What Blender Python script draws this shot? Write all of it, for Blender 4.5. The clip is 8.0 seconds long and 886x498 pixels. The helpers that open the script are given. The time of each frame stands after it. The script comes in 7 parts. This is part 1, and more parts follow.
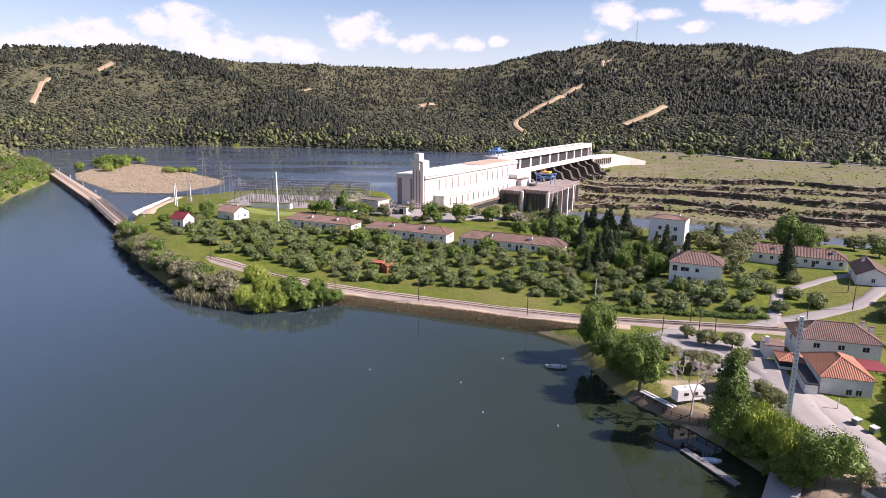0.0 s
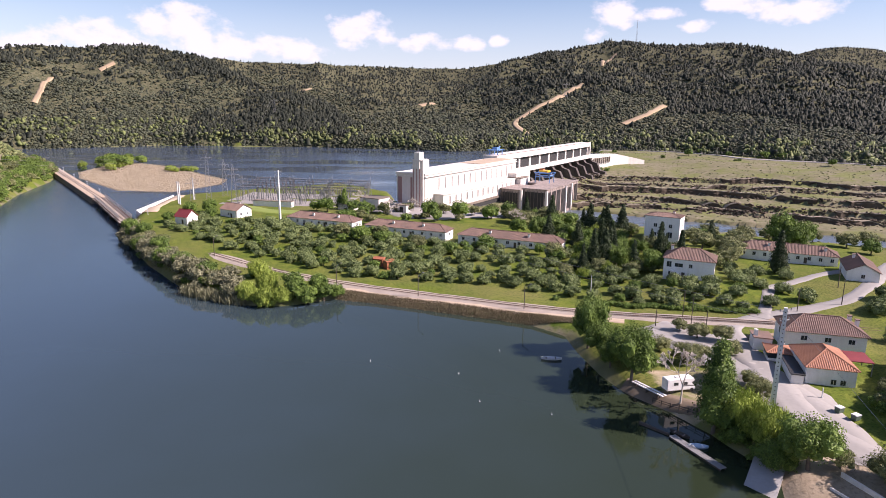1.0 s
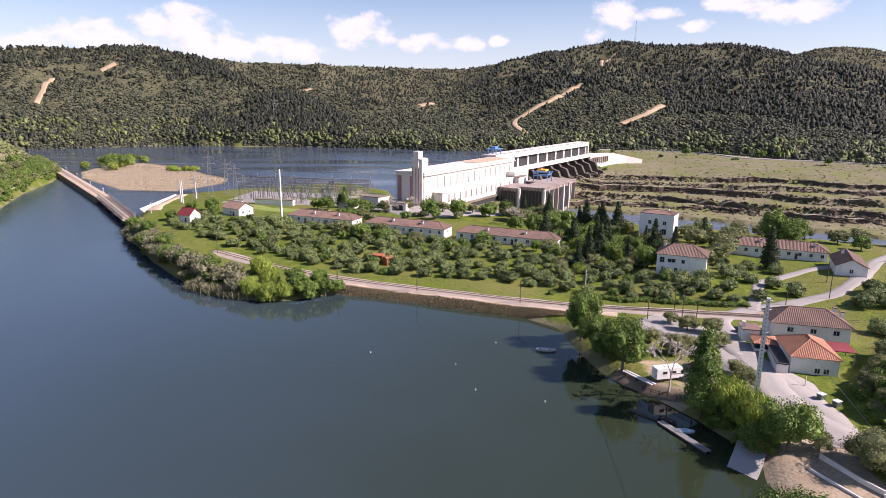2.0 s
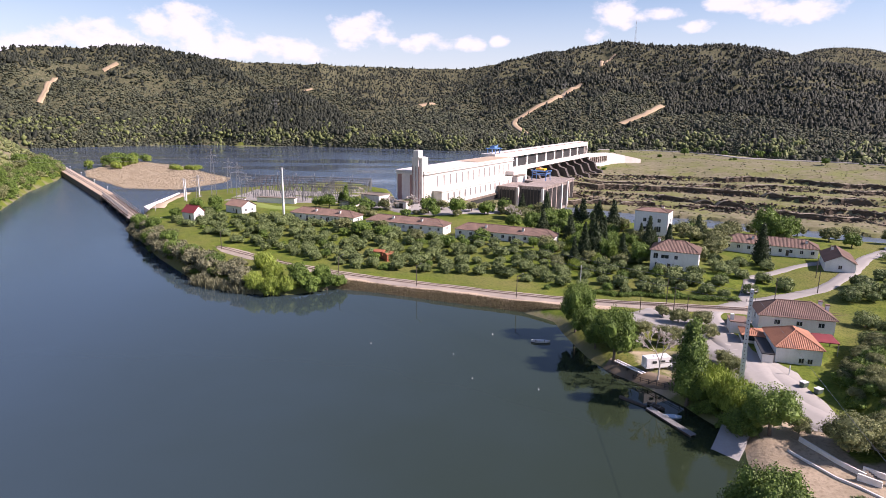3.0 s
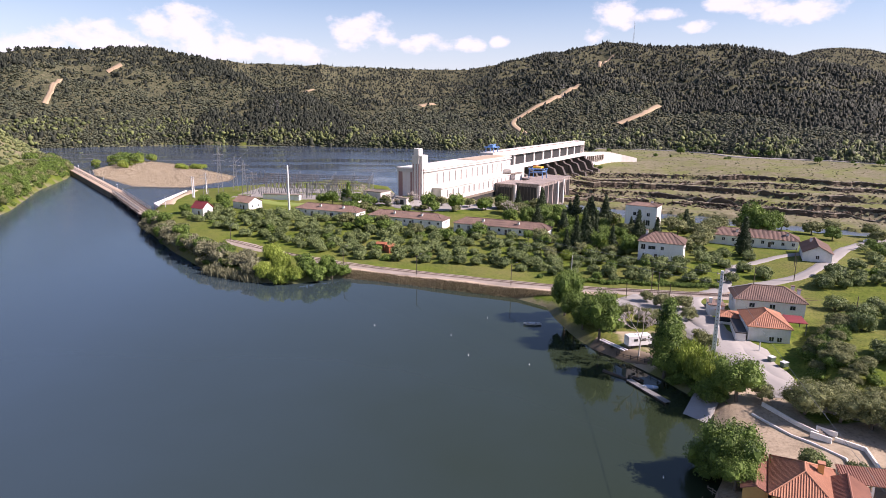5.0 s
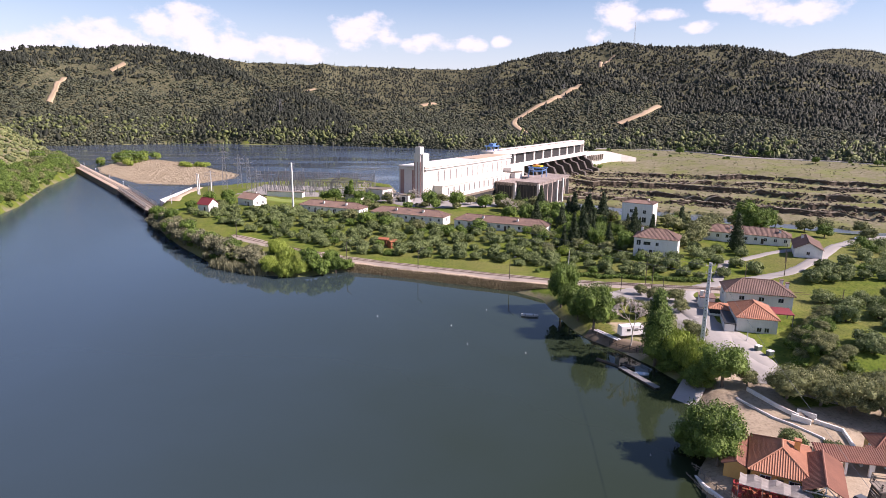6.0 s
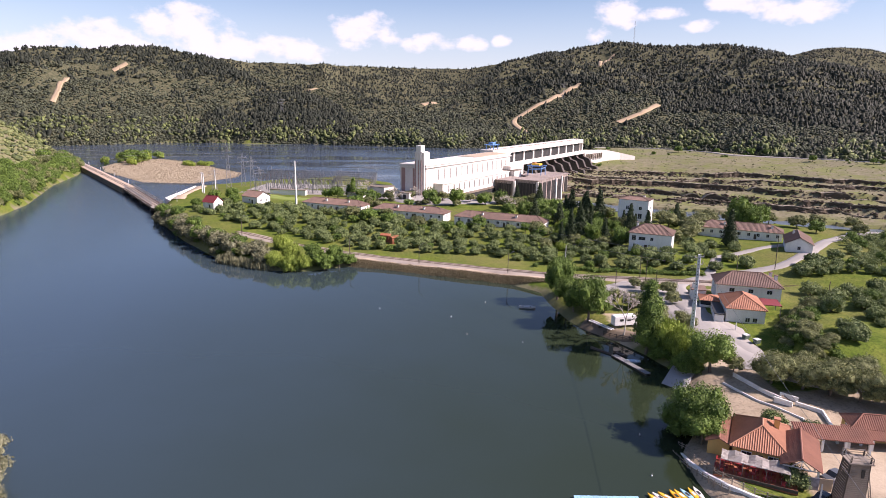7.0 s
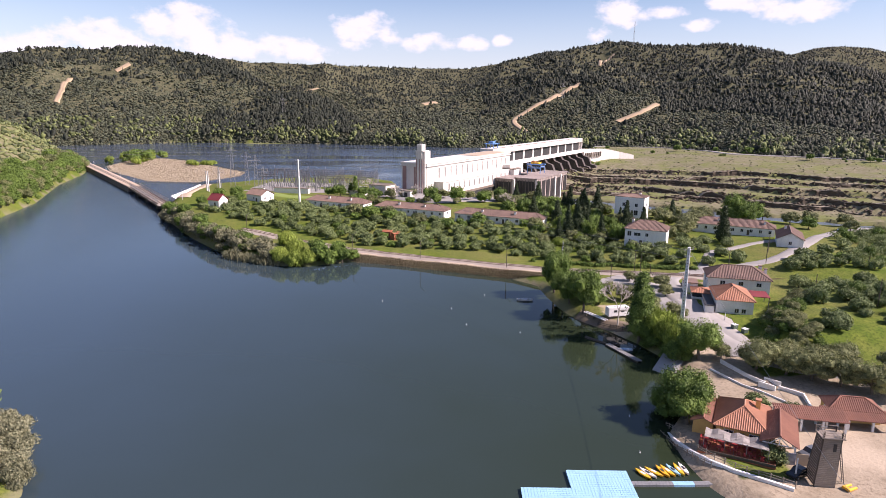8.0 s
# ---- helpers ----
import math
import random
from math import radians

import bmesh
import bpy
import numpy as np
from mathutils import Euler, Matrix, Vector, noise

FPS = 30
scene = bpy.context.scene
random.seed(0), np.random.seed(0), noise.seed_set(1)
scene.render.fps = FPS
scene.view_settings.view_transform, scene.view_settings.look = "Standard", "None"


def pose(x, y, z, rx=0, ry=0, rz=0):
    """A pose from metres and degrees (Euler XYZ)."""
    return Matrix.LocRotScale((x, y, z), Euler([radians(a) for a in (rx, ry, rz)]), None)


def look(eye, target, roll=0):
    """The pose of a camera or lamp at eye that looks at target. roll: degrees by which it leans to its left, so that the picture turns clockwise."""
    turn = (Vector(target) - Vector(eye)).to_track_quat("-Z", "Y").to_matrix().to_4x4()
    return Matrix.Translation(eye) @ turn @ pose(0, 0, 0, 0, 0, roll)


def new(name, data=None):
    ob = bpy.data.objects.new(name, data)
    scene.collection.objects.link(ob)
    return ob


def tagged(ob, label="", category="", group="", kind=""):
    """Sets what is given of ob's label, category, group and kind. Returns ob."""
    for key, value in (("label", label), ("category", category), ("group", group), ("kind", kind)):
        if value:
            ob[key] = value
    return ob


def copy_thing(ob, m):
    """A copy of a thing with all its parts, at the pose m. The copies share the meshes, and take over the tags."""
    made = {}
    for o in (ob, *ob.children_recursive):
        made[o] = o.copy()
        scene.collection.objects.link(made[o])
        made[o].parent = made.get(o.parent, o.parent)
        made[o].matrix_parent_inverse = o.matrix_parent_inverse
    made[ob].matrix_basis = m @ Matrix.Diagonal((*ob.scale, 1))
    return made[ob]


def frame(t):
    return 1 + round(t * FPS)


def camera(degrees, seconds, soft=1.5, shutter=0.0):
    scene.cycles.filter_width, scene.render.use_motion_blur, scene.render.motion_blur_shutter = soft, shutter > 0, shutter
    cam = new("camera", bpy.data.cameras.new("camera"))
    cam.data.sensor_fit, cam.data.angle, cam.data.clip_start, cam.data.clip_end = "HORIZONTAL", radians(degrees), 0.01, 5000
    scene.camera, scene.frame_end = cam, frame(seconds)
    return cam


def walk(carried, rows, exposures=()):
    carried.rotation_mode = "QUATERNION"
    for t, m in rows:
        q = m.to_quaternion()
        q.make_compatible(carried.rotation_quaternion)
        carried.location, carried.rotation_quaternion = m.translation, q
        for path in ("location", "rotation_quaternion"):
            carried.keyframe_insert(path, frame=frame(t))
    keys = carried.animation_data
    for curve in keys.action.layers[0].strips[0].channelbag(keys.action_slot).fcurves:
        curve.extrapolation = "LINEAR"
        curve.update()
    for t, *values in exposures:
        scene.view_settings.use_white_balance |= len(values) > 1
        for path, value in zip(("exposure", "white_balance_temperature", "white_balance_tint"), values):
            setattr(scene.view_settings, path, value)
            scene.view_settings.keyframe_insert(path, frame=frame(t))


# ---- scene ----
cam = camera(70.3, 8.0, 0.8)
PATH = [
    (0, (-0.559, 2.901, 60.746), (-0.462, 4.847, 60.294), 0.6),
    (0.5, (-0.424, 0.615, 60.721), (-0.328, 2.561, 60.269), 0.6),
    (1, (-0.247, -1.7, 60.714), (-0.152, 0.246, 60.261), 0.6),
    (1.5, (-0.058, -4.201, 60.658), (0.037, -2.255, 60.205), 0.5),
    (3, (0.449, -12.339, 60.346), (0.542, -10.393, 59.894), 0.6),
    (3.5, (0.529, -15.353, 60.301), (0.621, -13.407, 59.848), 0.6),
    (4, (0.546, -18.56, 60.243), (0.639, -16.614, 59.791), 0.6),
    (4.5, (0.49, -21.8, 60.146), (0.582, -19.853, 59.694), 0.6),
    (5.8, (0.238, -30.221, 59.71), (0.331, -28.274, 59.262), 0.4),
    (6, (0.206, -31.526, 59.687), (0.295, -29.58, 59.236), 0.7),
    (6.5, (0.145, -34.822, 59.653), (0.233, -32.875, 59.201), 0.6),
    (7, (0.048, -38.032, 59.612), (0.135, -36.086, 59.159), 0.6),
    (7.5, (-0.02, -41.331, 59.581), (0.066, -39.384, 59.128), 0.6),
    (8, (-0.05, -44.744, 59.553), (0.034, -42.798, 59.099), 0.5),
]
walk(cam, [(t, look(eye, target, roll)) for t, eye, target, roll in PATH], [(0.0, 0.87, 6720, 31), (8.0, 0.87, 6720, 31)])

# ---- world, sun, exposure ----
SUN_AZ, SUN_EL = 103.0, 39.0
world = bpy.data.worlds.new("sky")
scene.world = world
world.use_nodes = True
wt = world.node_tree
wt.nodes.clear()
w_out = wt.nodes.new("ShaderNodeOutputWorld")
w_bg = wt.nodes.new("ShaderNodeBackground")
w_sky = wt.nodes.new("ShaderNodeTexSky")
w_sky.sky_type = "NISHITA"
w_sky.sun_disc = False
w_sky.sun_elevation, w_sky.sun_rotation = radians(SUN_EL), radians(SUN_AZ)
w_sky.air_density, w_sky.dust_density, w_sky.ozone_density = 1.1, 0.3, 4.5
w_bg.inputs["Strength"].default_value = 0.078
# a bank of cumulus low over the hills and a few puffs above: (x, z, half width, half height) of the direction
CLOUDS = [(-0.486, 0.070, 0.070, 0.018), (-0.416, 0.078, 0.085, 0.025), (-0.329, 0.094, 0.065, 0.034), (-0.273, 0.079, 0.056, 0.024), (-0.197, 0.074, 0.076, 0.016), (-0.073, 0.101, 0.050, 0.028), (0.020, 0.087, 0.040, 0.014), (0.084, 0.086, 0.024, 0.012),
          (0.128, 0.091, 0.014, 0.009), (0.291, 0.128, 0.030, 0.021), (0.271, 0.098, 0.020, 0.014), (0.348, 0.124, 0.036, 0.010), (0.397, 0.109, 0.028, 0.010), (0.451, 0.136, 0.050, 0.013), (0.508, 0.124, 0.042, 0.017)]


def w_math(op, a, b=None):
    n = wt.nodes.new("ShaderNodeMath")
    n.operation = op
    for k, v in enumerate((a, b)):
        if isinstance(v, (int, float)):
            n.inputs[k].default_value = v
        elif v is not None:
            wt.links.new(v, n.inputs[k])
    return n.outputs[0]


w_co = wt.nodes.new("ShaderNodeTexCoord")
w_sep = wt.nodes.new("ShaderNodeSeparateXYZ")
wt.links.new(w_co.outputs["Generated"], w_sep.inputs[0])
puff = None
for cx, cz, hw, hh in CLOUDS:
    ax_ = w_math("DIVIDE", w_math("SUBTRACT", w_sep.outputs["X"], cx), hw)
    az_ = w_math("DIVIDE", w_math("SUBTRACT", w_sep.outputs["Z"], cz), hh)
    r2 = w_math("ADD", w_math("MULTIPLY", ax_, ax_), w_math("MULTIPLY", az_, az_))
    one = w_math("SUBTRACT", 1.0, w_math("MULTIPLY", r2, 0.6))
    puff = one if puff is None else w_math("MAXIMUM", puff, one)
front = w_math("GREATER_THAN", w_sep.outputs["Y"], 0.3)
w_map = wt.nodes.new("ShaderNodeMapping")
w_map.inputs["Scale"].default_value = (24.0, 24.0, 38.0)
w_noise = wt.nodes.new("ShaderNodeTexNoise")
w_noise.inputs["Scale"].default_value = 1.0
w_noise.inputs["Detail"].default_value = 9.0
w_noise.inputs["Roughness"].default_value = 0.58
wt.links.new(w_co.outputs["Generated"], w_map.inputs["Vector"])
wt.links.new(w_map.outputs["Vector"], w_noise.inputs["Vector"])
# named clouds ahead, scattered ones all round behind
shape = w_math("MULTIPLY", w_math("MAXIMUM", puff, -1.0), front)
shape = w_math("ADD", shape, w_math("MULTIPLY", w_math("SUBTRACT", 1.0, front), 0.2))
w_sum = w_math("ADD", w_math("MULTIPLY", shape, 0.5), w_math("MULTIPLY", w_noise.outputs["Fac"], 1.5))
w_ramp = wt.nodes.new("ShaderNodeMapRange")
w_ramp.interpolation_type = "SMOOTHSTEP"
w_ramp.inputs["From Min"].default_value, w_ramp.inputs["From Max"].default_value = 0.88, 1.26
wt.links.new(w_sum, w_ramp.inputs["Value"])
# thin haze towards the skyline
w_haze = wt.nodes.new("ShaderNodeMapRange")
w_haze.inputs["From Min"].default_value, w_haze.inputs["From Max"].default_value = 0.15, 0.03
w_haze.inputs["To Max"].default_value = 0.55
wt.links.new(w_sep.outputs["Z"], w_haze.inputs["Value"])
def w_blend(fac, a, colour):
    n = wt.nodes.new("ShaderNodeMix")
    n.data_type = "RGBA"
    n.inputs[7].default_value = (*colour, 1)
    wt.links.new(fac, n.inputs[0])
    wt.links.new(a, n.inputs[6])
    return n.outputs[2]


hazy = w_blend(w_haze.outputs["Result"], w_sky.outputs["Color"], (5.6, 6.7, 7.9))
cloudy = w_blend(w_math("MULTIPLY", w_ramp.outputs["Result"], 0.9), hazy, (7.0, 7.3, 7.75))
wt.links.new(cloudy, w_bg.inputs["Color"])
wt.links.new(w_bg.outputs["Background"], w_out.inputs["Surface"])

sun_data = bpy.data.lights.new("sun", "SUN")
sun_data.energy, sun_data.angle, sun_data.color = 5.0, radians(0.5), (1.0, 0.945, 0.865)
sun = new("sun", sun_data)
sun_dir = Vector((math.sin(radians(SUN_AZ)) * math.cos(radians(SUN_EL)), math.cos(radians(SUN_AZ)) * math.cos(radians(SUN_EL)), math.sin(radians(SUN_EL))))
sun.matrix_world = look(sun_dir * 400, (0, 0, 0))

# ---- materials ----
def node_mat(name):
    m = bpy.data.materials.new(name)
    m.use_nodes = True
    return m, m.node_tree, m.node_tree.nodes["Principled BSDF"]


def noise_node(nt, scale, detail=4.0, rough=0.6, vec=None):
    n = nt.nodes.new("ShaderNodeTexNoise")
    n.inputs["Scale"].default_value = scale
    n.inputs["Detail"].default_value = detail
    n.inputs["Roughness"].default_value = rough
    if vec is None:
        co = nt.nodes.new("ShaderNodeNewGeometry")
        vec = co.outputs["Position"]
    nt.links.new(vec, n.inputs["Vector"])
    return n


def mix_col(nt, fac, a, b):
    """Mix two colours (tuples or sockets) by a socket or number."""
    n = nt.nodes.new("ShaderNodeMix")
    n.data_type = "RGBA"
    for i, v in ((0, fac), (6, a), (7, b)):
        if isinstance(v, (int, float)):
            n.inputs[i].default_value = v
        elif isinstance(v, tuple):
            n.inputs[i].default_value = (*v[:3], 1)
        else:
            nt.links.new(v, n.inputs[i])
    return n.outputs[2]


def ramp(nt, fac, lo, hi):
    n = nt.nodes.new("ShaderNodeMapRange")
    n.inputs["From Min"].default_value, n.inputs["From Max"].default_value = lo, hi
    nt.links.new(fac, n.inputs["Value"])
    return n.outputs["Result"]


def bump_to(nt, bsdf, fac, strength, dist):
    b = nt.nodes.new("ShaderNodeBump")
    b.inputs["Strength"].default_value, b.inputs["Distance"].default_value = strength, dist
    nt.links.new(fac, b.inputs["Height"])
    nt.links.new(b.outputs["Normal"], bsdf.inputs["Normal"])


def surface(name, a, b, rough=0.8, big=0.15, fine=3.0, metal=0.0, bump=0.3, dist=0.03, stain=None, stain_amount=0.5):
    """A solid with two colours mixed at a large and a fine scale, fine relief, and stains if given."""
    m, nt, bs = node_mat(name)
    n1, n2 = noise_node(nt, big, 5), noise_node(nt, fine, 5)
    col = mix_col(nt, ramp(nt, n1.outputs["Fac"], 0.3, 0.7), a, b)
    dark = tuple(c * 0.75 for c in a[:3])
    m2 = nt.nodes.new("ShaderNodeMath")
    m2.operation = "MULTIPLY"
    nt.links.new(ramp(nt, n2.outputs["Fac"], 0.45, 0.75), m2.inputs[0])
    m2.inputs[1].default_value = 0.5
    col = mix_col(nt, m2.outputs[0], col, dark)
    if stain:
        co = nt.nodes.new("ShaderNodeNewGeometry")
        mp = nt.nodes.new("ShaderNodeMapping")
        mp.inputs["Scale"].default_value = (0.7, 0.7, 0.09)
        nt.links.new(co.outputs["Position"], mp.inputs["Vector"])
        n3 = noise_node(nt, 1.0, 6, 0.65, mp.outputs["Vector"])
        m3 = nt.nodes.new("ShaderNodeMath")
        m3.operation = "MULTIPLY"
        nt.links.new(ramp(nt, n3.outputs["Fac"], 0.48, 0.68), m3.inputs[0])
        m3.inputs[1].default_value = stain_amount
        col = mix_col(nt, m3.outputs[0], col, stain)
    nt.links.new(col, bs.inputs["Base Color"])
    bs.inputs["Roughness"].default_value = rough
    bs.inputs["Metallic"].default_value = metal
    if bump:
        bump_to(nt, bs, n2.outputs["Fac"], bump, dist)
    return m


def leaf_mat(name, a, b, rough=0.6, spread=0.35, thin=0.10):
    """Foliage: colour by clump and by tree, a little light let through."""
    m, nt, bs = node_mat(name)
    geo = nt.nodes.new("ShaderNodeNewGeometry")
    info = nt.nodes.new("ShaderNodeObjectInfo")
    add = nt.nodes.new("ShaderNodeMath")
    add.operation = "MULTIPLY_ADD"
    nt.links.new(info.outputs["Random"], add.inputs[0])
    add.inputs[1].default_value = spread
    nt.links.new(geo.outputs["Random Per Island"], add.inputs[2])
    col = mix_col(nt, ramp(nt, add.outputs[0], 0.0, 1.0 + spread), tuple(c * 0.68 for c in a), tuple(c * 1.2 for c in b))
    nt.links.new(col, bs.inputs["Base Color"])
    bs.inputs["Roughness"].default_value = rough
    bs.inputs["Specular IOR Level"].default_value = 0.25
    tr = nt.nodes.new("ShaderNodeBsdfTranslucent")
    nt.links.new(col, tr.inputs["Color"])
    mx = nt.nodes.new("ShaderNodeMixShader")
    mx.inputs[0].default_value = thin
    nt.links.new(bs.outputs[0], mx.inputs[1])
    nt.links.new(tr.outputs[0], mx.inputs[2])
    nt.links.new(mx.outputs[0], nt.nodes["Material Output"].inputs["Surface"])
    return m


def glass_mat(name, tint=(0.03, 0.035, 0.04)):
    m, nt, bs = node_mat(name)
    bs.inputs["Base Color"].default_value = (*tint, 1)
    bs.inputs["Roughness"].default_value = 0.08
    return m


M_WHITE = surface("white_render", (0.80, 0.79, 0.76), (0.72, 0.71, 0.68), 0.85, 0.2, 2.5, stain=(0.55, 0.52, 0.47), stain_amount=0.35)
M_CONC_W = surface("pale_concrete", (0.67, 0.63, 0.585), (0.60, 0.56, 0.515), 0.85, 0.05, 0.8, stain=(0.48, 0.40, 0.34), stain_amount=0.3)
M_CONC = surface("weathered_concrete", (0.23, 0.19, 0.15), (0.14, 0.115, 0.09), 0.9, 0.08, 0.7, stain=(0.08, 0.06, 0.05), stain_amount=0.8)
M_CONC_D = surface("dark_wet_concrete", (0.10, 0.085, 0.075), (0.06, 0.05, 0.045), 0.85, 0.1, 0.8, stain=(0.025, 0.02, 0.02), stain_amount=0.8)
M_TILE = surface("old_clay_tile", (0.215, 0.135, 0.105), (0.135, 0.09, 0.072), 0.85, 0.25, 2.2, bump=0.6, dist=0.05)
M_TILE_R = surface("worn_red_tile", (0.29, 0.13, 0.085), (0.19, 0.085, 0.06), 0.85, 0.3, 2.4, bump=0.6, dist=0.05)
M_TILE_O = surface("orange_clay_tile", (0.43, 0.20, 0.115), (0.31, 0.14, 0.085), 0.8, 0.3, 2.5, bump=0.6, dist=0.05)
M_RED = surface("red_sheet_roof", (0.24, 0.04, 0.04), (0.17, 0.03, 0.03), 0.55, 0.4, 3.0)
M_OCHRE = surface("ochre_render", (0.62, 0.40, 0.14), (0.55, 0.34, 0.11), 0.85, 0.3, 3.0)
M_TERRA = surface("terracotta_paint", (0.36, 0.12, 0.06), (0.30, 0.10, 0.05), 0.8, 0.3, 3.0)
M_PINK = surface("dull_red_render", (0.36, 0.22, 0.19), (0.30, 0.18, 0.155), 0.85, 0.1, 1.0)
# ledge faces: the dark band of shade and plants is put into the colour
M_LEDGE_SHADE = surface("shaded_ledge_rock", (0.10, 0.075, 0.05), (0.055, 0.042, 0.03), 0.95, 0.12, 0.9, bump=0.8, dist=0.4)
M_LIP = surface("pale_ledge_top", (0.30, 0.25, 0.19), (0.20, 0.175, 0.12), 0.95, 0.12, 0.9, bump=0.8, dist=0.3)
M_DARK = surface("dark_void", (0.02, 0.02, 0.02), (0.03, 0.03, 0.03), 0.7, 0.3, 2.0)
M_GLASS = glass_mat("window_glass")
M_PALE = surface("dusty_glass", (0.20, 0.175, 0.165), (0.13, 0.12, 0.115), 0.4, 0.4, 3.0, bump=0)
M_STEEL = surface("galvanised_steel", (0.27, 0.27, 0.27), (0.19, 0.19, 0.19), 0.55, 0.5, 4.0, metal=0.2)
M_GREY = surface("grey_paint", (0.62, 0.63, 0.64), (0.55, 0.56, 0.57), 0.6, 0.5, 4.0)
M_BLUE = surface("blue_crane_paint", (0.13, 0.28, 0.55), (0.10, 0.22, 0.45), 0.5, 0.5, 4.0)
M_YELLOW = surface("yellow_plastic", (0.85, 0.45, 0.03), (0.80, 0.40, 0.03), 0.4, 0.5, 4.0)
M_PLATFORM = surface("pale_blue_plastic", (0.30, 0.54, 0.70), (0.26, 0.49, 0.66), 0.45, 0.4, 3.0)
M_RUST = surface("rusty_steel", (0.20, 0.13, 0.10), (0.13, 0.085, 0.065), 0.8, 0.4, 4.0)
M_BALLAST = surface("ballast", (0.37, 0.315, 0.265), (0.28, 0.235, 0.195), 0.95, 0.3, 5.0, bump=0.8, dist=0.08)
M_ROAD = surface("sandy_asphalt", (0.305, 0.29, 0.27), (0.245, 0.232, 0.215), 0.95, 0.06, 1.2)
M_SAND = surface("sand", (0.46, 0.36, 0.26), (0.38, 0.295, 0.21), 0.95, 0.12, 2.0)
M_DIRT = surface("bare_track", (0.40, 0.30, 0.19), (0.30, 0.22, 0.14), 0.95, 0.03, 0.4)
M_WOOD = surface("grey_weathered_wood", (0.26, 0.22, 0.18), (0.18, 0.15, 0.12), 0.85, 0.5, 4.0)
M_WOOD_D = surface("dark_wood", (0.09, 0.07, 0.055), (0.06, 0.05, 0.04), 0.85, 0.5, 4.0)
M_BARK = surface("bark", (0.16, 0.13, 0.10), (0.10, 0.08, 0.065), 0.95, 1.0, 6.0)
M_BARK_P = surface("pale_bark", (0.52, 0.47, 0.41), (0.42, 0.37, 0.32), 0.9, 1.0, 6.0)
M_BLACK = surface("black_rubber", (0.03, 0.03, 0.03), (0.02, 0.02, 0.02), 0.6, 1.0, 6.0)
M_CLOTH = surface("grey_awning_cloth", (0.50, 0.46, 0.43), (0.42, 0.39, 0.36), 0.9, 0.6, 3.0)
M_REDP = surface("red_plastic", (0.30, 0.035, 0.035), (0.24, 0.025, 0.03), 0.5, 0.6, 3.0)
M_OLIVE = leaf_mat("olive_leaves", (0.062, 0.095, 0.028), (0.20, 0.25, 0.095))
M_GREEN = leaf_mat("broad_leaves", (0.04, 0.085, 0.014), (0.155, 0.23, 0.045))
M_WILLOW = leaf_mat("willow_leaves", (0.14, 0.21, 0.03), (0.28, 0.35, 0.065))
M_DKGREEN = leaf_mat("cypress_leaves", (0.018, 0.034, 0.014), (0.05, 0.075, 0.03))
M_GREYLEAF = leaf_mat("grey_shrub_leaves", (0.09, 0.10, 0.05), (0.245, 0.24, 0.145))
M_PLANE = leaf_mat("dull_tree_leaves", (0.07, 0.09, 0.032), (0.235, 0.25, 0.105))
M_REED = leaf_mat("dry_reed", (0.42, 0.35, 0.25), (0.34, 0.285, 0.20))
M_HILL = leaf_mat("maquis_leaves", (0.055, 0.064, 0.040), (0.115, 0.128, 0.080), spread=0.0, thin=0.35)
M_PINE = leaf_mat("pine_needles", (0.029, 0.036, 0.025), (0.050, 0.057, 0.040), spread=0.0, thin=0.35)


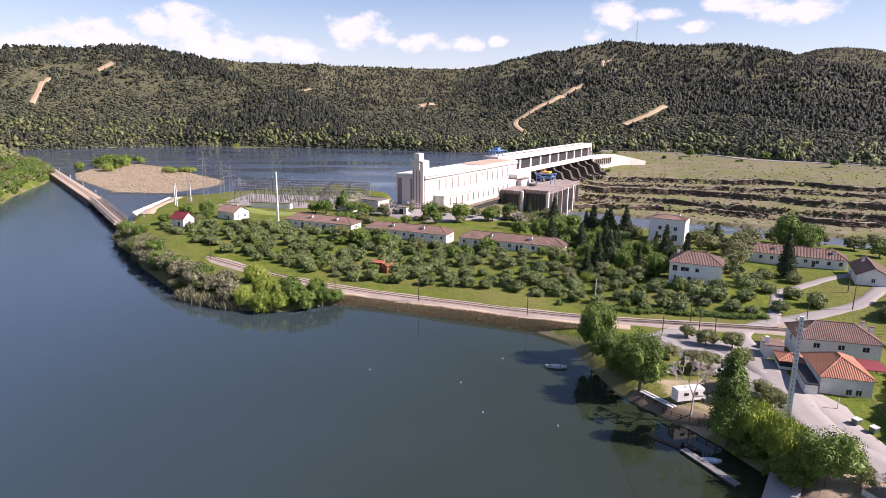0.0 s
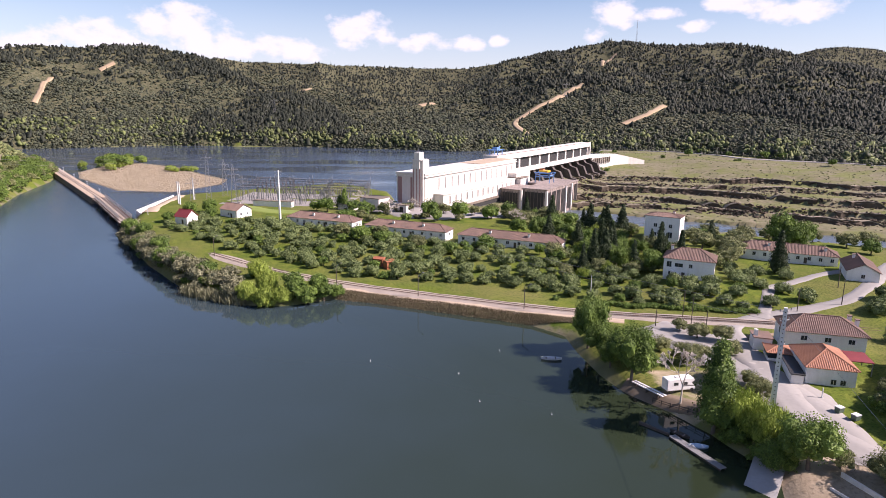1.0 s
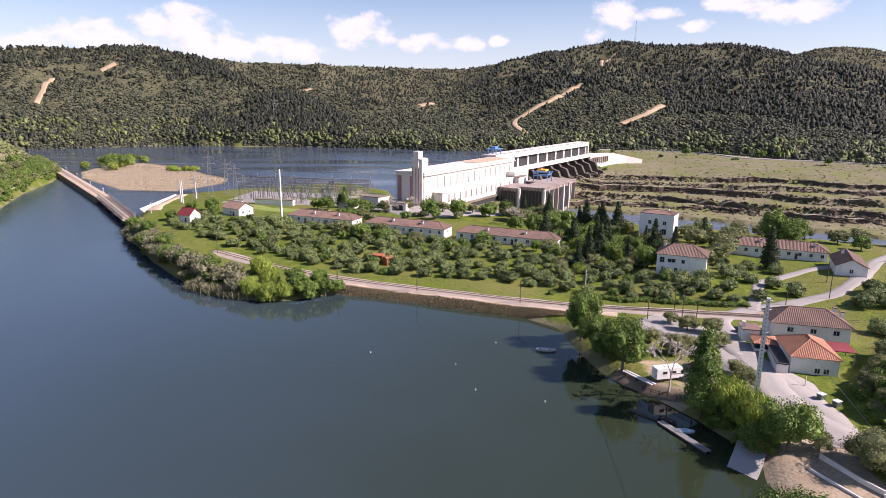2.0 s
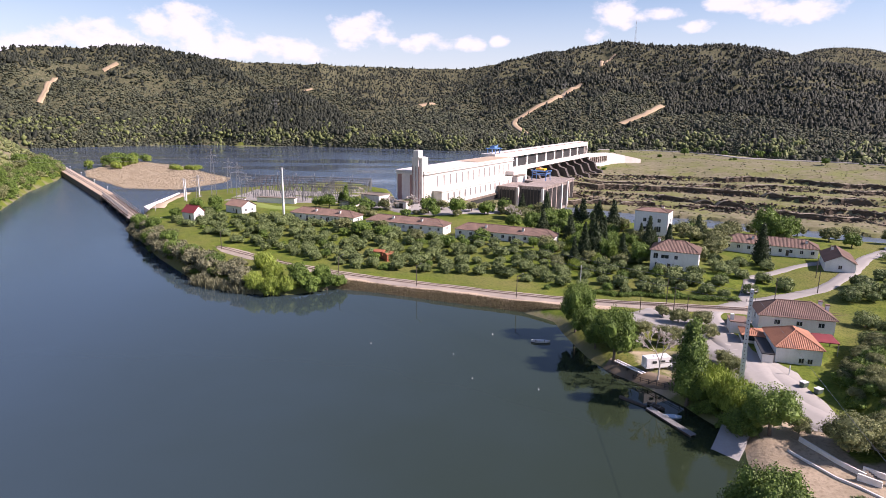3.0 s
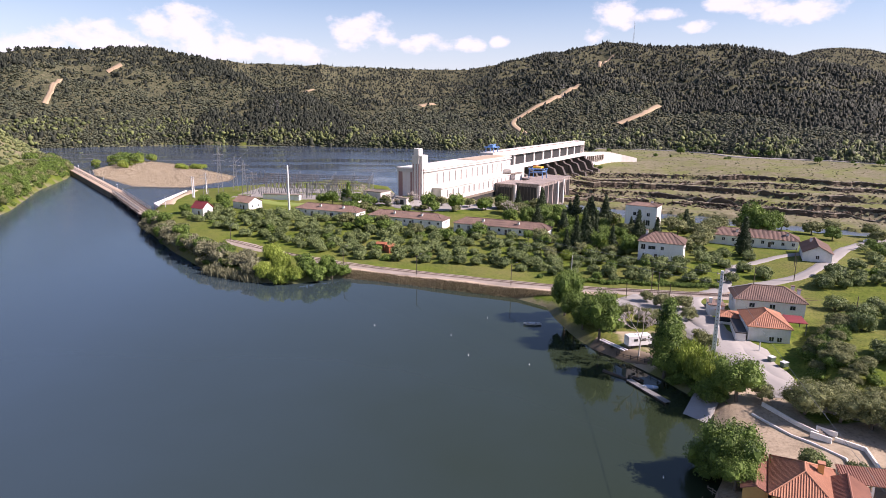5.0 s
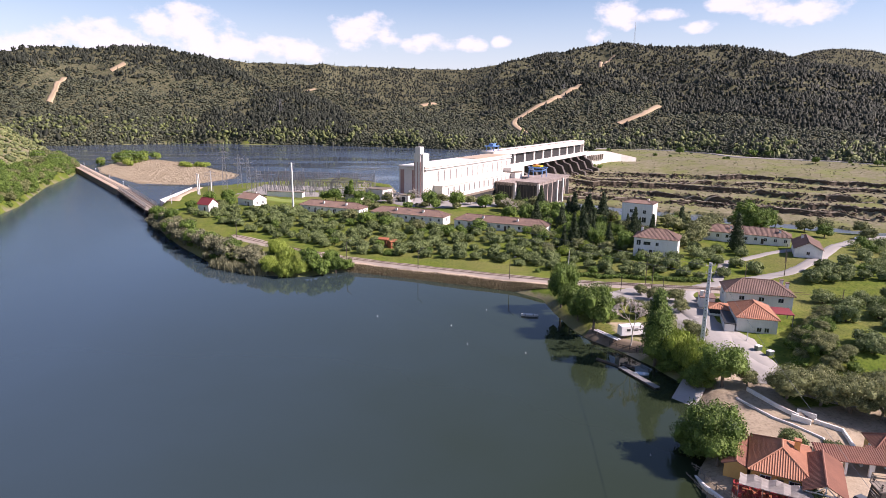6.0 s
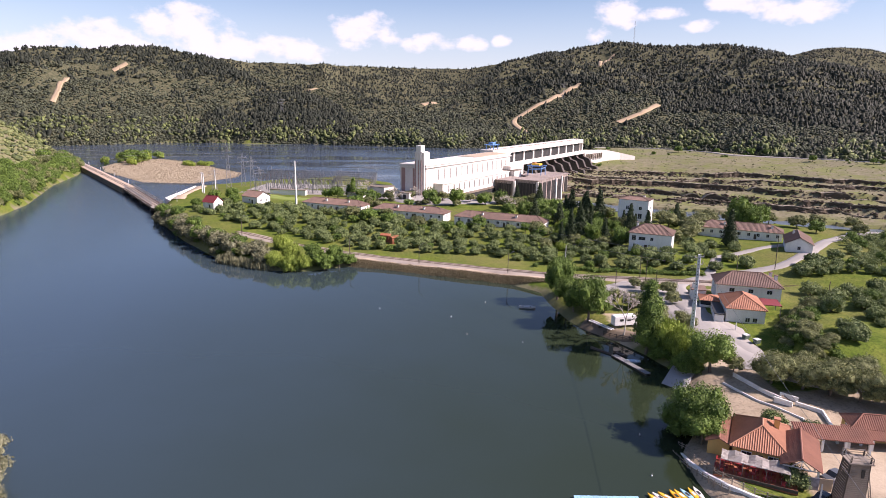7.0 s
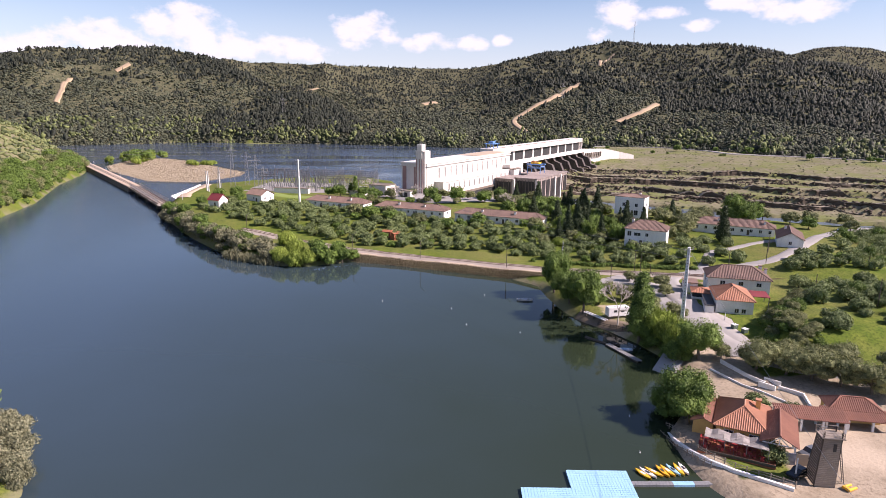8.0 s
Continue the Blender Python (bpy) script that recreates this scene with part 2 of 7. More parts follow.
def ground_mat():
    """Grass, rock, sand and hill soil, blended by how much of each the land has."""
    m, nt, bs = node_mat("land")
    at = nt.nodes.new("ShaderNodeAttribute")
    at.attribute_name = "cover"
    sep = nt.nodes.new("ShaderNodeSeparateColor")
    nt.links.new(at.outputs["Color"], sep.inputs["Color"])
    big, mid, fine = noise_node(nt, 0.03, 6), noise_node(nt, 0.25, 6), noise_node(nt, 1.6, 6)
    grass = mix_col(nt, ramp(nt, mid.outputs["Fac"], 0.35, 0.65), (0.076, 0.120, 0.016), (0.150, 0.178, 0.030))
    grass = mix_col(nt, ramp(nt, big.outputs["Fac"], 0.44, 0.66), grass, (0.165, 0.16, 0.052))
    grass = mix_col(nt, ramp(nt, fine.outputs["Fac"], 0.45, 0.75), grass, (0.035, 0.058, 0.010))
    rock = mix_col(nt, ramp(nt, mid.outputs["Fac"], 0.35, 0.65), (0.225, 0.195, 0.135), (0.135, 0.135, 0.07))
    rock = mix_col(nt, ramp(nt, fine.outputs["Fac"], 0.5, 0.8), rock, (0.075, 0.085, 0.035))
    rock = mix_col(nt, ramp(nt, big.outputs["Fac"], 0.46, 0.6), rock, mix_col(nt, ramp(nt, fine.outputs["Fac"], 0.4, 0.7), (0.13, 0.15, 0.045), (0.17, 0.165, 0.085)))
    soil = mix_col(nt, ramp(nt, mid.outputs["Fac"], 0.4, 0.65), (0.060, 0.066, 0.036), (0.125, 0.115, 0.070))
    sand = mix_col(nt, ramp(nt, mid.outputs["Fac"], 0.4, 0.65), (0.36, 0.295, 0.215), (0.27, 0.22, 0.155))
    sand = mix_col(nt, ramp(nt, fine.outputs["Fac"], 0.48, 0.72), sand, (0.21, 0.165, 0.115))
    sand = mix_col(nt, ramp(nt, big.outputs["Fac"], 0.5, 0.62), sand, (0.44, 0.36, 0.265))

    def edge(sock):
        j = nt.nodes.new("ShaderNodeMath")
        j.operation = "MULTIPLY_ADD"
        nt.links.new(mid.outputs["Fac"], j.inputs[0])
        j.inputs[1].default_value = 0.9
        nt.links.new(sock, j.inputs[2])
        return ramp(nt, j.outputs[0], 0.8, 1.1)
    col = mix_col(nt, edge(sep.outputs["Red"]), grass, rock)
    col = mix_col(nt, edge(sep.outputs["Green"]), col, soil)
    col = mix_col(nt, edge(sep.outputs["Blue"]), col, sand)
    nt.links.new(col, bs.inputs["Base Color"])
    bs.inputs["Roughness"].default_value = 0.95
    bs.inputs["Specular IOR Level"].default_value = 0.1
    bump_to(nt, bs, fine.outputs["Fac"], 0.6, 0.25)
    return m


def water_mat(name, col, fine=0.5, scale=1.1, rough=0.05, silt=None):
    m, nt, bs = node_mat(name)
    bs.inputs["Base Color"].default_value = (*col, 1)
    if silt:
        # silty towards the eastern beach; westward a bluer base stands in for reflected sky
        geo = nt.nodes.new("ShaderNodeNewGeometry")
        sep = nt.nodes.new("ShaderNodeSeparateXYZ")
        nt.links.new(geo.outputs["Position"], sep.inputs[0])
        cloud = noise_node(nt, 0.02, 3)
        j = nt.nodes.new("ShaderNodeMath")
        j.operation = "MULTIPLY_ADD"
        nt.links.new(cloud.outputs["Fac"], j.inputs[0])
        j.inputs[1].default_value = 60.0
        nt.links.new(sep.outputs["X"], j.inputs[2])
        nt.links.new(mix_col(nt, ramp(nt, j.outputs[0], -60.0, 70.0), col, silt), bs.inputs["Base Color"])
    bs.inputs["Roughness"].default_value = rough
    bs.inputs["IOR"].default_value = 1.33
    n1, n2 = noise_node(nt, scale, 3), noise_node(nt, 0.035, 4)
    wind = ramp(nt, n2.outputs["Fac"], 0.35, 0.7)
    if fine > 2:
        # long wind lanes: calm strips between ruffled ones
        pos, mp = nt.nodes.new("ShaderNodeNewGeometry"), nt.nodes.new("ShaderNodeMapping")
        mp.inputs["Scale"].default_value = (0.007, 0.03, 1.0)
        nt.links.new(pos.outputs["Position"], mp.inputs["Vector"])
        n2 = noise_node(nt, 1.0, 4, 0.55, mp.outputs["Vector"])
        wind = ramp(nt, n2.outputs["Fac"], 0.42, 0.52)
        rg = nt.nodes.new("ShaderNodeMapRange")
        rg.inputs["To Min"].default_value, rg.inputs["To Max"].default_value = 0.08, rough
        nt.links.new(wind, rg.inputs["Value"])
        nt.links.new(rg.outputs["Result"], bs.inputs["Roughness"])
    if silt:
        # open water in the west is ruffled by the breeze, the cove in the east lies calm
        open_w = ramp(nt, j.outputs[0], -45.0, -115.0)
        rg = nt.nodes.new("ShaderNodeMapRange")
        rg.inputs["To Min"].default_value, rg.inputs["To Max"].default_value = rough, 0.2
        nt.links.new(open_w, rg.inputs["Value"])
        nt.links.new(rg.outputs["Result"], bs.inputs["Roughness"])
        amp = nt.nodes.new("ShaderNodeMapRange")
        amp.inputs["To Min"].default_value, amp.inputs["To Max"].default_value = 0.22, 3.5
        nt.links.new(open_w, amp.inputs["Value"])
        wind = amp.outputs["Result"]
    mul = nt.nodes.new("ShaderNodeMath")
    mul.operation = "MULTIPLY"
    nt.links.new(n1.outputs["Fac"], mul.inputs[0])
    nt.links.new(wind, mul.inputs[1])
    bump_to(nt, bs, mul.outputs[0], min(1.0, 0.24 * fine), 0.12 if fine < 2 else 0.3)
    return m


M_GROUND = ground_mat()
# lake and reservoir blues hold part of the reflected sky, put into the base
M_WATER = water_mat("lake_water", (0.035, 0.057, 0.074), 0.22, silt=(0.021, 0.031, 0.017))
M_WATER_R = water_mat("rippled_water", (0.048, 0.068, 0.098), 2.2, 0.7, 0.18)
M_RIVER = water_mat("river_water", (0.09, 0.115, 0.14), 4.0, 0.7, 0.28)

# ---- land: shore, banks, river bed, hills ----
SHORE = [(72, -300), (62, 0), (55, 20), (50, 33), (46, 43), (45, 50), (46, 60), (52, 68), (58, 78), (57, 83), (62, 92), (58.5, 96), (56, 104), (51, 114), (46, 121), (43, 130),
         (41, 144), (40, 156), (32, 164.5), (11, 174), (-14, 185.5), (-25, 189), (-39, 182), (-54, 184), (-73, 197), (-99, 232), (-120, 266), (-136, 300)]
SHORE_BACK = [(-144, 330), (-146, 385), (-119, 408), (-52, 448), (-30, 425), (-14, 402), (-9, 360), (143, 585), (200, 690), (236, 800)]
SHORE_FAR = [(126, 834), (50, 809), (-23, 842), (-138, 875), (-235, 866), (-262, 893), (-350, 877), (-407, 840), (-474, 804), (-700, 740), (-1400, 700), (-1400, 560), (-420, 560), (-300, 540),
             (-289, 523), (-272, 480), (-255, 412), (-237, 364), (-224, 330), (-214, 283), (-200, 190), (-150, 100), (-100, 84), (-78, 68), (-67, 56), (-60, 44), (-62, 28), (-80, 0), (-160, -300)]
LAKE = np.array(SHORE + SHORE_BACK + SHORE_FAR, float)
BED_EDGE = np.array([(20, 335), (50, 318), (82, 300), (108, 284), (150, 264), (200, 240), (290, 190), (600, 20), (1500, -200), (1500, 620), (460, 612), (400, 660), (372, 720), (330, 775), (240, 800), (200, 690), (143, 585)], float)
RIVER = np.array([(62, 345), (105, 398), (128, 378), (158, 360), (193, 339), (230, 310), (300, 262), (700, 40)], float)


def seg_dist(px, py, poly, closed):
    """The distance from each place to a line of points."""
    best = np.full(px.shape, 1e9)
    n = len(poly)
    for i in range(n if closed else n - 1):
        (ax, ay), (bx, by) = poly[i], poly[(i + 1) % n]
        dx, dy = bx - ax, by - ay
        k = np.clip(((px - ax) * dx + (py - ay) * dy) / (dx * dx + dy * dy + 1e-9), 0, 1)
        best = np.minimum(best, np.hypot(px - ax - k * dx, py - ay - k * dy))
    return best


def inside(px, py, poly):
    res = np.zeros(px.shape, bool)
    n = len(poly)
    for i in range(n):
        (ax, ay), (bx, by) = poly[i], poly[(i + 1) % n]
        if ay == by:
            continue
        res ^= ((ay > py) != (by > py)) & (px < (bx - ax) * (py - ay) / (by - ay) + ax)
    return res


def smooth(v, lo, hi):
    k = np.clip((v - lo) / (hi - lo), 0, 1)
    return k * k * (3 - 2 * k)


def wavy(x, y, seed, size):
    """Smooth relief between -1 and 1 from a few crossed waves."""
    r = np.random.RandomState(seed)
    out = np.zeros(np.shape(x))
    for octave in range(4):
        for _ in range(4):
            a, p = r.uniform(0, 6.283, 2)
            k = 6.283 / (size * r.uniform(0.7, 1.3)) * 1.9 ** octave
            out = out + np.sin((x * math.cos(a) + y * math.sin(a)) * k + p) * 0.6 ** octave / 4
    return out


LAND_Z = np.array([(-122, 287, 3.4), (-62, 226, 2.4), (-20, 196, 2.1), (0, 187, 2.0), (32, 173, 2.0), (44, 169, 2.1), (60, 166, 2.3), (77, 160, 2.6), (92, 154, 3.2), (80, 118, 3.0), (60, 112, 2.2), (55, 60, 1.7), (62, 40, 1.5), (75, 70, 2.2),
                   (80, 95, 3.0), (87, 100, 3.2), (86, 109, 3.0), (90, 113, 2.8), (94, 117, 3.4), (100, 130, 4.0), (112, 131, 4.3), (90, 133, 3.6), (95, 102, 4.0), (100, 110, 4.2), (98, 93, 3.8), (90, 90, 3.0), (105, 108, 4.8), (130, 108, 5.4), (61, 84, 1.4), (58, 74, 1.1), (65, 77, 1.6), (60, 66, 1.3), (78, 104, 3.0), (77, 96, 3.0), (76, 88, 2.8), (72, 100, 2.8), (80, 112, 3.0), (74, 120, 2.9), (150, 160, 7.0), (150, 195, 6.0), (95, 188, 5.8), (100, 235, 6.0), (50, 235, 5.5), (-25, 275, 6.0), (-60, 290, 6.0), (-100, 308, 5.2), (-70, 350, 5.0), (-5, 330, 6.5), (30, 300, 6.0)])
BED_Z = np.array([(80, 340, -10), (140, 560, -6), (230, 540, -5), (320, 509, -3), (217, 474, -6), (181, 432, -7), (271, 348, -7), (208, 397, -7), (335, 434, -4), (210, 640, 2), (360, 560, 2), (250, 770, 6),
                  (370, 715, 6), (460, 600, 6), (700, 450, 7), (520, 450, 2), (400, 250, -6), (330, 640, 4)])
FOOT = np.array([(-3.0, 500), (-1.0, 600), (-0.59, 804), (-0.485, 840), (-0.40, 877), (-0.29, 880), (-0.25, 872), (-0.158, 875), (-0.027, 842), (0.062, 809), (0.151, 834), (0.3, 800), (0.43, 770),
                 (0.517, 720), (0.606, 660), (0.77, 610), (1.2, 480), (3.0, 300)])
# ridges by bearing: (x over y, distance of the crest, its height), and how steeply the face rises
RIDGES = []
RIDGES.append((0.9, np.array([(-3.0, 800, 90), (-0.945, 1000, 90), (-0.772, 1050, 109), (-0.641, 1120, 127), (-0.597, 1150, 140), (-0.553, 1200, 149), (-0.494, 1230, 147), (-0.45, 1270, 154), (-0.39, 1330, 160), (-0.348, 1300, 145), (-0.297, 1250, 126), (-0.255, 1180, 96), (-0.213, 1100, 68), (-0.161, 1000, 41), (-0.126, 930, 9)])))  # west hill
RIDGES.append((2.0, np.array([(-0.352, 1350, 74), (-0.296, 1450, 121), (-0.253, 1450, 117), (-0.209, 1450, 110), (-0.157, 1400, 92), (-0.105, 1330, 70), (-0.033, 1250, 52), (0.021, 1150, 34), (0.058, 1000, 10)])))  # wooded shoulder behind it
RIDGES.append((3.0, np.array([(-0.354, 1700, 151), (-0.293, 1800, 167), (-0.25, 1900, 164), (-0.207, 1900, 164), (-0.168, 1900, 160), (-0.142, 1900, 165), (-0.12, 2000, 164), (-0.068, 2100, 167), (0.003, 2200, 169), (0.082, 2200, 169), (0.109, 2200, 181), (0.135, 2200, 191), (0.198, 2200, 188), (0.324, 2200, 157)])))  # distant skyline ridge
RIDGES.append((0.75, np.array([(-0.366, 930, 8), (-0.336, 980, 37), (-0.304, 1010, 46), (-0.258, 1040, 55), (-0.2, 1060, 66), (-0.16, 1060, 62), (-0.124, 1020, 47), (-0.089, 950, 23), (-0.062, 900, 4)])))  # pine spur at the water
RIDGES.append((0.8, np.array([(-0.126, 890, 9), (-0.071, 950, 29), (-0.015, 1030, 45), (0.025, 1120, 61), (0.057, 1150, 65), (0.093, 1200, 79), (0.129, 1250, 91), (0.185, 1150, 69), (0.235, 950, 28)])))  # scrubby knoll before the valley
RIDGES.append((0.9, np.array([(0.021, 980, 24), (0.067, 1100, 55), (0.102, 1300, 101), (0.137, 1420, 141), (0.19, 1480, 162), (0.234, 1530, 178), (0.279, 1560, 197), (0.301, 1580, 206), (0.324, 1560, 202), (0.37, 1500, 190), (0.415, 1480, 189), (0.479, 1450, 189), (0.536, 1380, 179), (0.584, 1320, 162), (0.623, 1280, 147), (0.672, 1230, 132), (0.77, 1150, 108), (1.009, 950, 67), (1.543, 800, 26), (3.0, 700, 26)])))  # great pine hill
RIDGES.append((2.0, np.array([(0.524, 2200, 181), (0.59, 2300, 232), (0.63, 2300, 257), (0.666, 2300, 266), (0.713, 2300, 263), (0.751, 2300, 248), (0.82, 2200, 207), (0.94, 2000, 143)])))  # distant dome


def hills(x, y):
    """The hills across the valley: height, which ridge stands highest, and how far up its face."""
    u = x / np.maximum(y, 1)
    foot = np.interp(u, FOOT[:, 0], FOOT[:, 1])
    best, which, up = np.zeros(x.shape), np.zeros(x.shape, int), np.zeros(x.shape)
    fold = 0.26 * wavy(x, y * 0.45, 21, 420) + 0.12 * wavy(x, y, 22, 150)
    for i, (steep, tab) in enumerate(RIDGES):
        cy = np.interp(u, tab[:, 0], tab[:, 1])
        cz = np.interp(u, tab[:, 0], tab[:, 2], 0, 0)
        k = np.clip((y - foot) / np.maximum(cy - foot, 20), 0, 1)
        h = cz * k ** steep * (1 + fold * np.sin(k * math.pi))
        h = np.where(y > cy, cz * np.maximum(1 - 0.9 * (y - cy) / 320, 0.2), h)
        top = h > best
        best, which, up = np.where(top, h, best), np.where(top, i, which), np.where(top, k, up)
    return best, which, up, y - foot


# rock steps that run across the river bed: x, y, height
LEDGES = [((100, 142, 233, 264, 319, 345, 420), (570, 562, 544, 526, 509, 476, 440), 3.6), ((100, 120, 217, 259, 275, 330, 420), (500, 494, 474, 446, 420, 385, 340), 3.8), ((90, 108, 181, 208, 271, 340, 420), (455, 446, 432, 399, 352, 315, 280), 3.8),
          ((100, 160, 260, 330, 420), (528, 520, 490, 455, 400), 2.5), ((90, 130, 200, 250, 340), (425, 418, 392, 360, 300), 2.5)]


def shepard(x, y, pts):
    num, den = 0.0, 0.0
    for px, py, pz in pts:
        w = 1.0 / ((x - px) ** 2 + (y - py) ** 2 + 30.0) ** 1.5
        num, den = num + w * pz, den + w
    return num / den


def land(x, y):
    """Height of the land, and how much rock, hill soil and sand it has."""
    x, y = np.asarray(x, float), np.asarray(y, float)
    lake_d = seg_dist(x, y, LAKE, True)
    sd = np.where(inside(x, y, LAKE), -lake_d, lake_d)
    base = shepard(x, y, LAND_Z) + 0.25 * wavy(x, y, 3, 40)
    bank_x = np.interp(y, [80, 96, 104, 110, 116, 124], [90, 85.5, 88, 92.5, 99, 107])
    base = base + 3.4 * smooth(x - bank_x, 0, 5.0) * smooth(y, 86, 94) * smooth(130 - y, 0, 8)
    bed_d = seg_dist(x, y, BED_EDGE, True)
    in_bed = inside(x, y, BED_EDGE)
    bd = np.where(in_bed, bed_d, -bed_d)
    bed = shepard(x, y, BED_Z)
    rocky = smooth(4.5 - bed, 0, 6)
    bed = bed + rocky * (0.7 * wavy(x, y, 5, 22) - 0.4)
    for lx, ly, drop in LEDGES:
        d = y - np.interp(x, lx, ly) - 6.0 * wavy(x, y, 12, 110)
        bed = bed + drop * (smooth(d, -0.9, 0.9) - smooth(d, 1, 38)) * rocky * smooth(x, 85, 105)
    bed = np.where(seg_dist(x, y, RIVER, False) < 16 + 2 * wavy(x, y, 8, 30), -12.0, bed)
    z = base + (bed - base) * smooth(bd, -6, 46)
    # the cutting under the powerhouse wing
    lx_ = (x + 9) * 0.5606 + (y - 338) * 0.8281
    ly_ = (y - 338) * 0.5606 - (x + 9) * 0.8281
    dip = smooth(lx_, 34, 46) * smooth(104 - lx_, 0, 10) * smooth(ly_, -46, -34) * smooth(-10 - ly_, 0, 6)
    z = z + (np.minimum(z, 0.6) - z) * dip
    # the hills across the valley, by bearing
    far = (y > 380) & (np.abs(x) < 2.9 * y)
    rise, _, _, past = hills(x, np.where(far, y, 400.0))
    bank = 6 * smooth(past, -2, 18)
    on_hill = far & (past > 0)
    z = np.where(on_hill, np.maximum(np.maximum(rise, 1.0) + bank, np.where(in_bed | (x > 150), np.minimum(z, 7), 0)), z)
    # the near hill on the far side of the bridge
    west = (x < -0.45 * y - 25) & (sd > 0) & (y < 575) & (x < -150)
    z = np.where(west, np.minimum(1.5 + sd * 0.72, 58 + 5 * wavy(x, y, 31, 90)) * smooth(575 - y, 0, 75) + 1.5, z)
    spit = (x < -40) & (x > -190) & (y < 130)
    z = np.where(spit, 1.6, z)
    z = np.where(y < -40, 3.0, z)
    z = np.where(sd > -6, -3.0 + (z + 3.0) * smooth(sd, -5.0, 4.5), -3.0)
    in_hill = np.where(on_hill, 1.0, 0.0)
    rock = np.maximum(smooth(bd, 0, 8) * smooth(9.5 - z, 0, 5.0), np.where(west & (sd > 12), 1.0, 0))
    rock = np.maximum(rock, np.where((in_hill > 0) | west, 0, 0.75 * smooth(4.0 - sd, 0, 2.5) * (z < 3.6)))
    sandy = np.where((y < 80) & (x > 30) & (x < 71 + 0.06 * y), 1.0, 0.0)
    sandy = np.maximum(sandy, np.where(((y < 57) & (x > 60) & (x < 120)) | ((y < 79) & (x > 60) & (x < 97)) | ((y < 93) & (x > 52) & (x < 74)), 1.0, 0.0))
    sandy = np.maximum(sandy, np.where((x > 42) & (x < 70) & (y > 108) & (y < 128) & (x > 50) & (z < 4), 0.55, 0.0))
    # a strip of thin grass between the beach wall and the terrace
    sandy = np.where((x > 50.5) & (x < 62) & (y > 41) & (y < 49 - 0.45 * (x - 56)), 0.25, sandy)
    return z, np.clip(rock, 0, 1), in_hill, sandy, sd


def ground_z(x, y):
    return float(land(np.array([x]), np.array([y]))[0][0])


def axis(*runs):
    out = [runs[0][0]]
    for lo, hi, step in runs:
        n = max(1, round((hi - lo) / step))
        out += [lo + (hi - lo) * i / n for i in range(1, n + 1)]
    return np.array(out)


def mesh_np(name, verts, faces, mats, smooth_faces=False):
    """A mesh from arrays; faces all of one size."""
    me = bpy.data.meshes.new(name)
    verts, faces = np.asarray(verts, np.float32), np.asarray(faces, np.int32)
    me.vertices.add(len(verts))
    me.vertices.foreach_set("co", verts.ravel())
    k = faces.shape[1]
    me.loops.add(faces.size)
    me.loops.foreach_set("vertex_index", faces.ravel())
    me.polygons.add(len(faces))
    me.polygons.foreach_set("loop_start", np.arange(len(faces), dtype=np.int32) * k)
    me.update(calc_edges=True)
    me.polygons.foreach_set("use_smooth", np.full(len(faces), smooth_faces))
    for mt in mats:
        me.materials.append(mt)
    me.validate()
    return me


gx = axis((-4800, -1500, 300), (-1500, -700, 40), (-700, -310, 14), (-310, -160, 5), (-160, 260, 2.6), (260, 520, 5), (520, 1960, 24), (1960, 4800, 340))
gy = axis((-1200, -100, 110), (-100, 20, 10), (20, 360, 2.6), (360, 600, 2.4), (600, 660, 4.5), (660, 1000, 9), (1000, 2500, 22), (2500, 4800, 230))
GX, GY = np.meshgrid(gx, gy)
gz, g_rock, g_hill, g_sand, g_sd = land(GX, GY)
nx, ny = len(gx), len(gy)
idx = np.arange(nx * ny).reshape(ny, nx)
quads = np.stack([idx[:-1, :-1], idx[:-1, 1:], idx[1:, 1:], idx[1:, :-1]], -1).reshape(-1, 4)
ground_me = mesh_np("ground", np.stack([GX, GY, gz], -1).reshape(-1, 3), quads, [M_GROUND], True)
cover = ground_me.color_attributes.new("cover", "FLOAT_COLOR", "POINT")
cover.data.foreach_set("color", np.stack([g_rock, g_hill, g_sand, np.ones_like(gz)], -1).astype(np.float32).ravel())
tagged(new("ground", ground_me), "grassy peninsula, rocky river bed and wooded hills", "ground", kind="structure")


def flat(name, pts, z, mat, label, category):
    me = bpy.data.meshes.new(name)
    me.from_pydata([(x, y, z) for x, y in pts], [], [list(range(len(pts)))])
    me.materials.append(mat)
    return tagged(new(name, me), label, category, kind="structure")


flat("water", [(-2500, -1000), (300, -1000), (150, 60), (60, 250), (-60, 290), (-137, 301), (-181, 370), (-290, 526), (-2500, 526)], 0.0, M_WATER, "calm dark green lake before the railway bridge", "lake")
flat("reservoir", [(-137, 301), (-60, 290), (8, 340), (152, 590), (215, 700), (250, 815), (300, 1100), (-2500, 1100), (-2500, 526), (-290, 526), (-181, 370)], 0.0, M_WATER_R, "wind-rippled blue reservoir behind the dam", "lake")
flat("river", [(45, 345), (95, 425), (150, 395), (260, 325), (700, 80), (690, 0), (290, 235), (110, 340)], -9.0, M_RIVER, "narrow river channel below the dam", "river")

# ---- helpers for things ----
def bm_box(bm, cx, cy, cz, sx, sy, sz, m=None):
    """A box by its middle and size, turned by m if given."""
    mat = Matrix.LocRotScale((cx, cy, cz), None, (sx, sy, sz))
    bmesh.ops.create_cube(bm, size=1, matrix=(m @ mat) if m else mat)


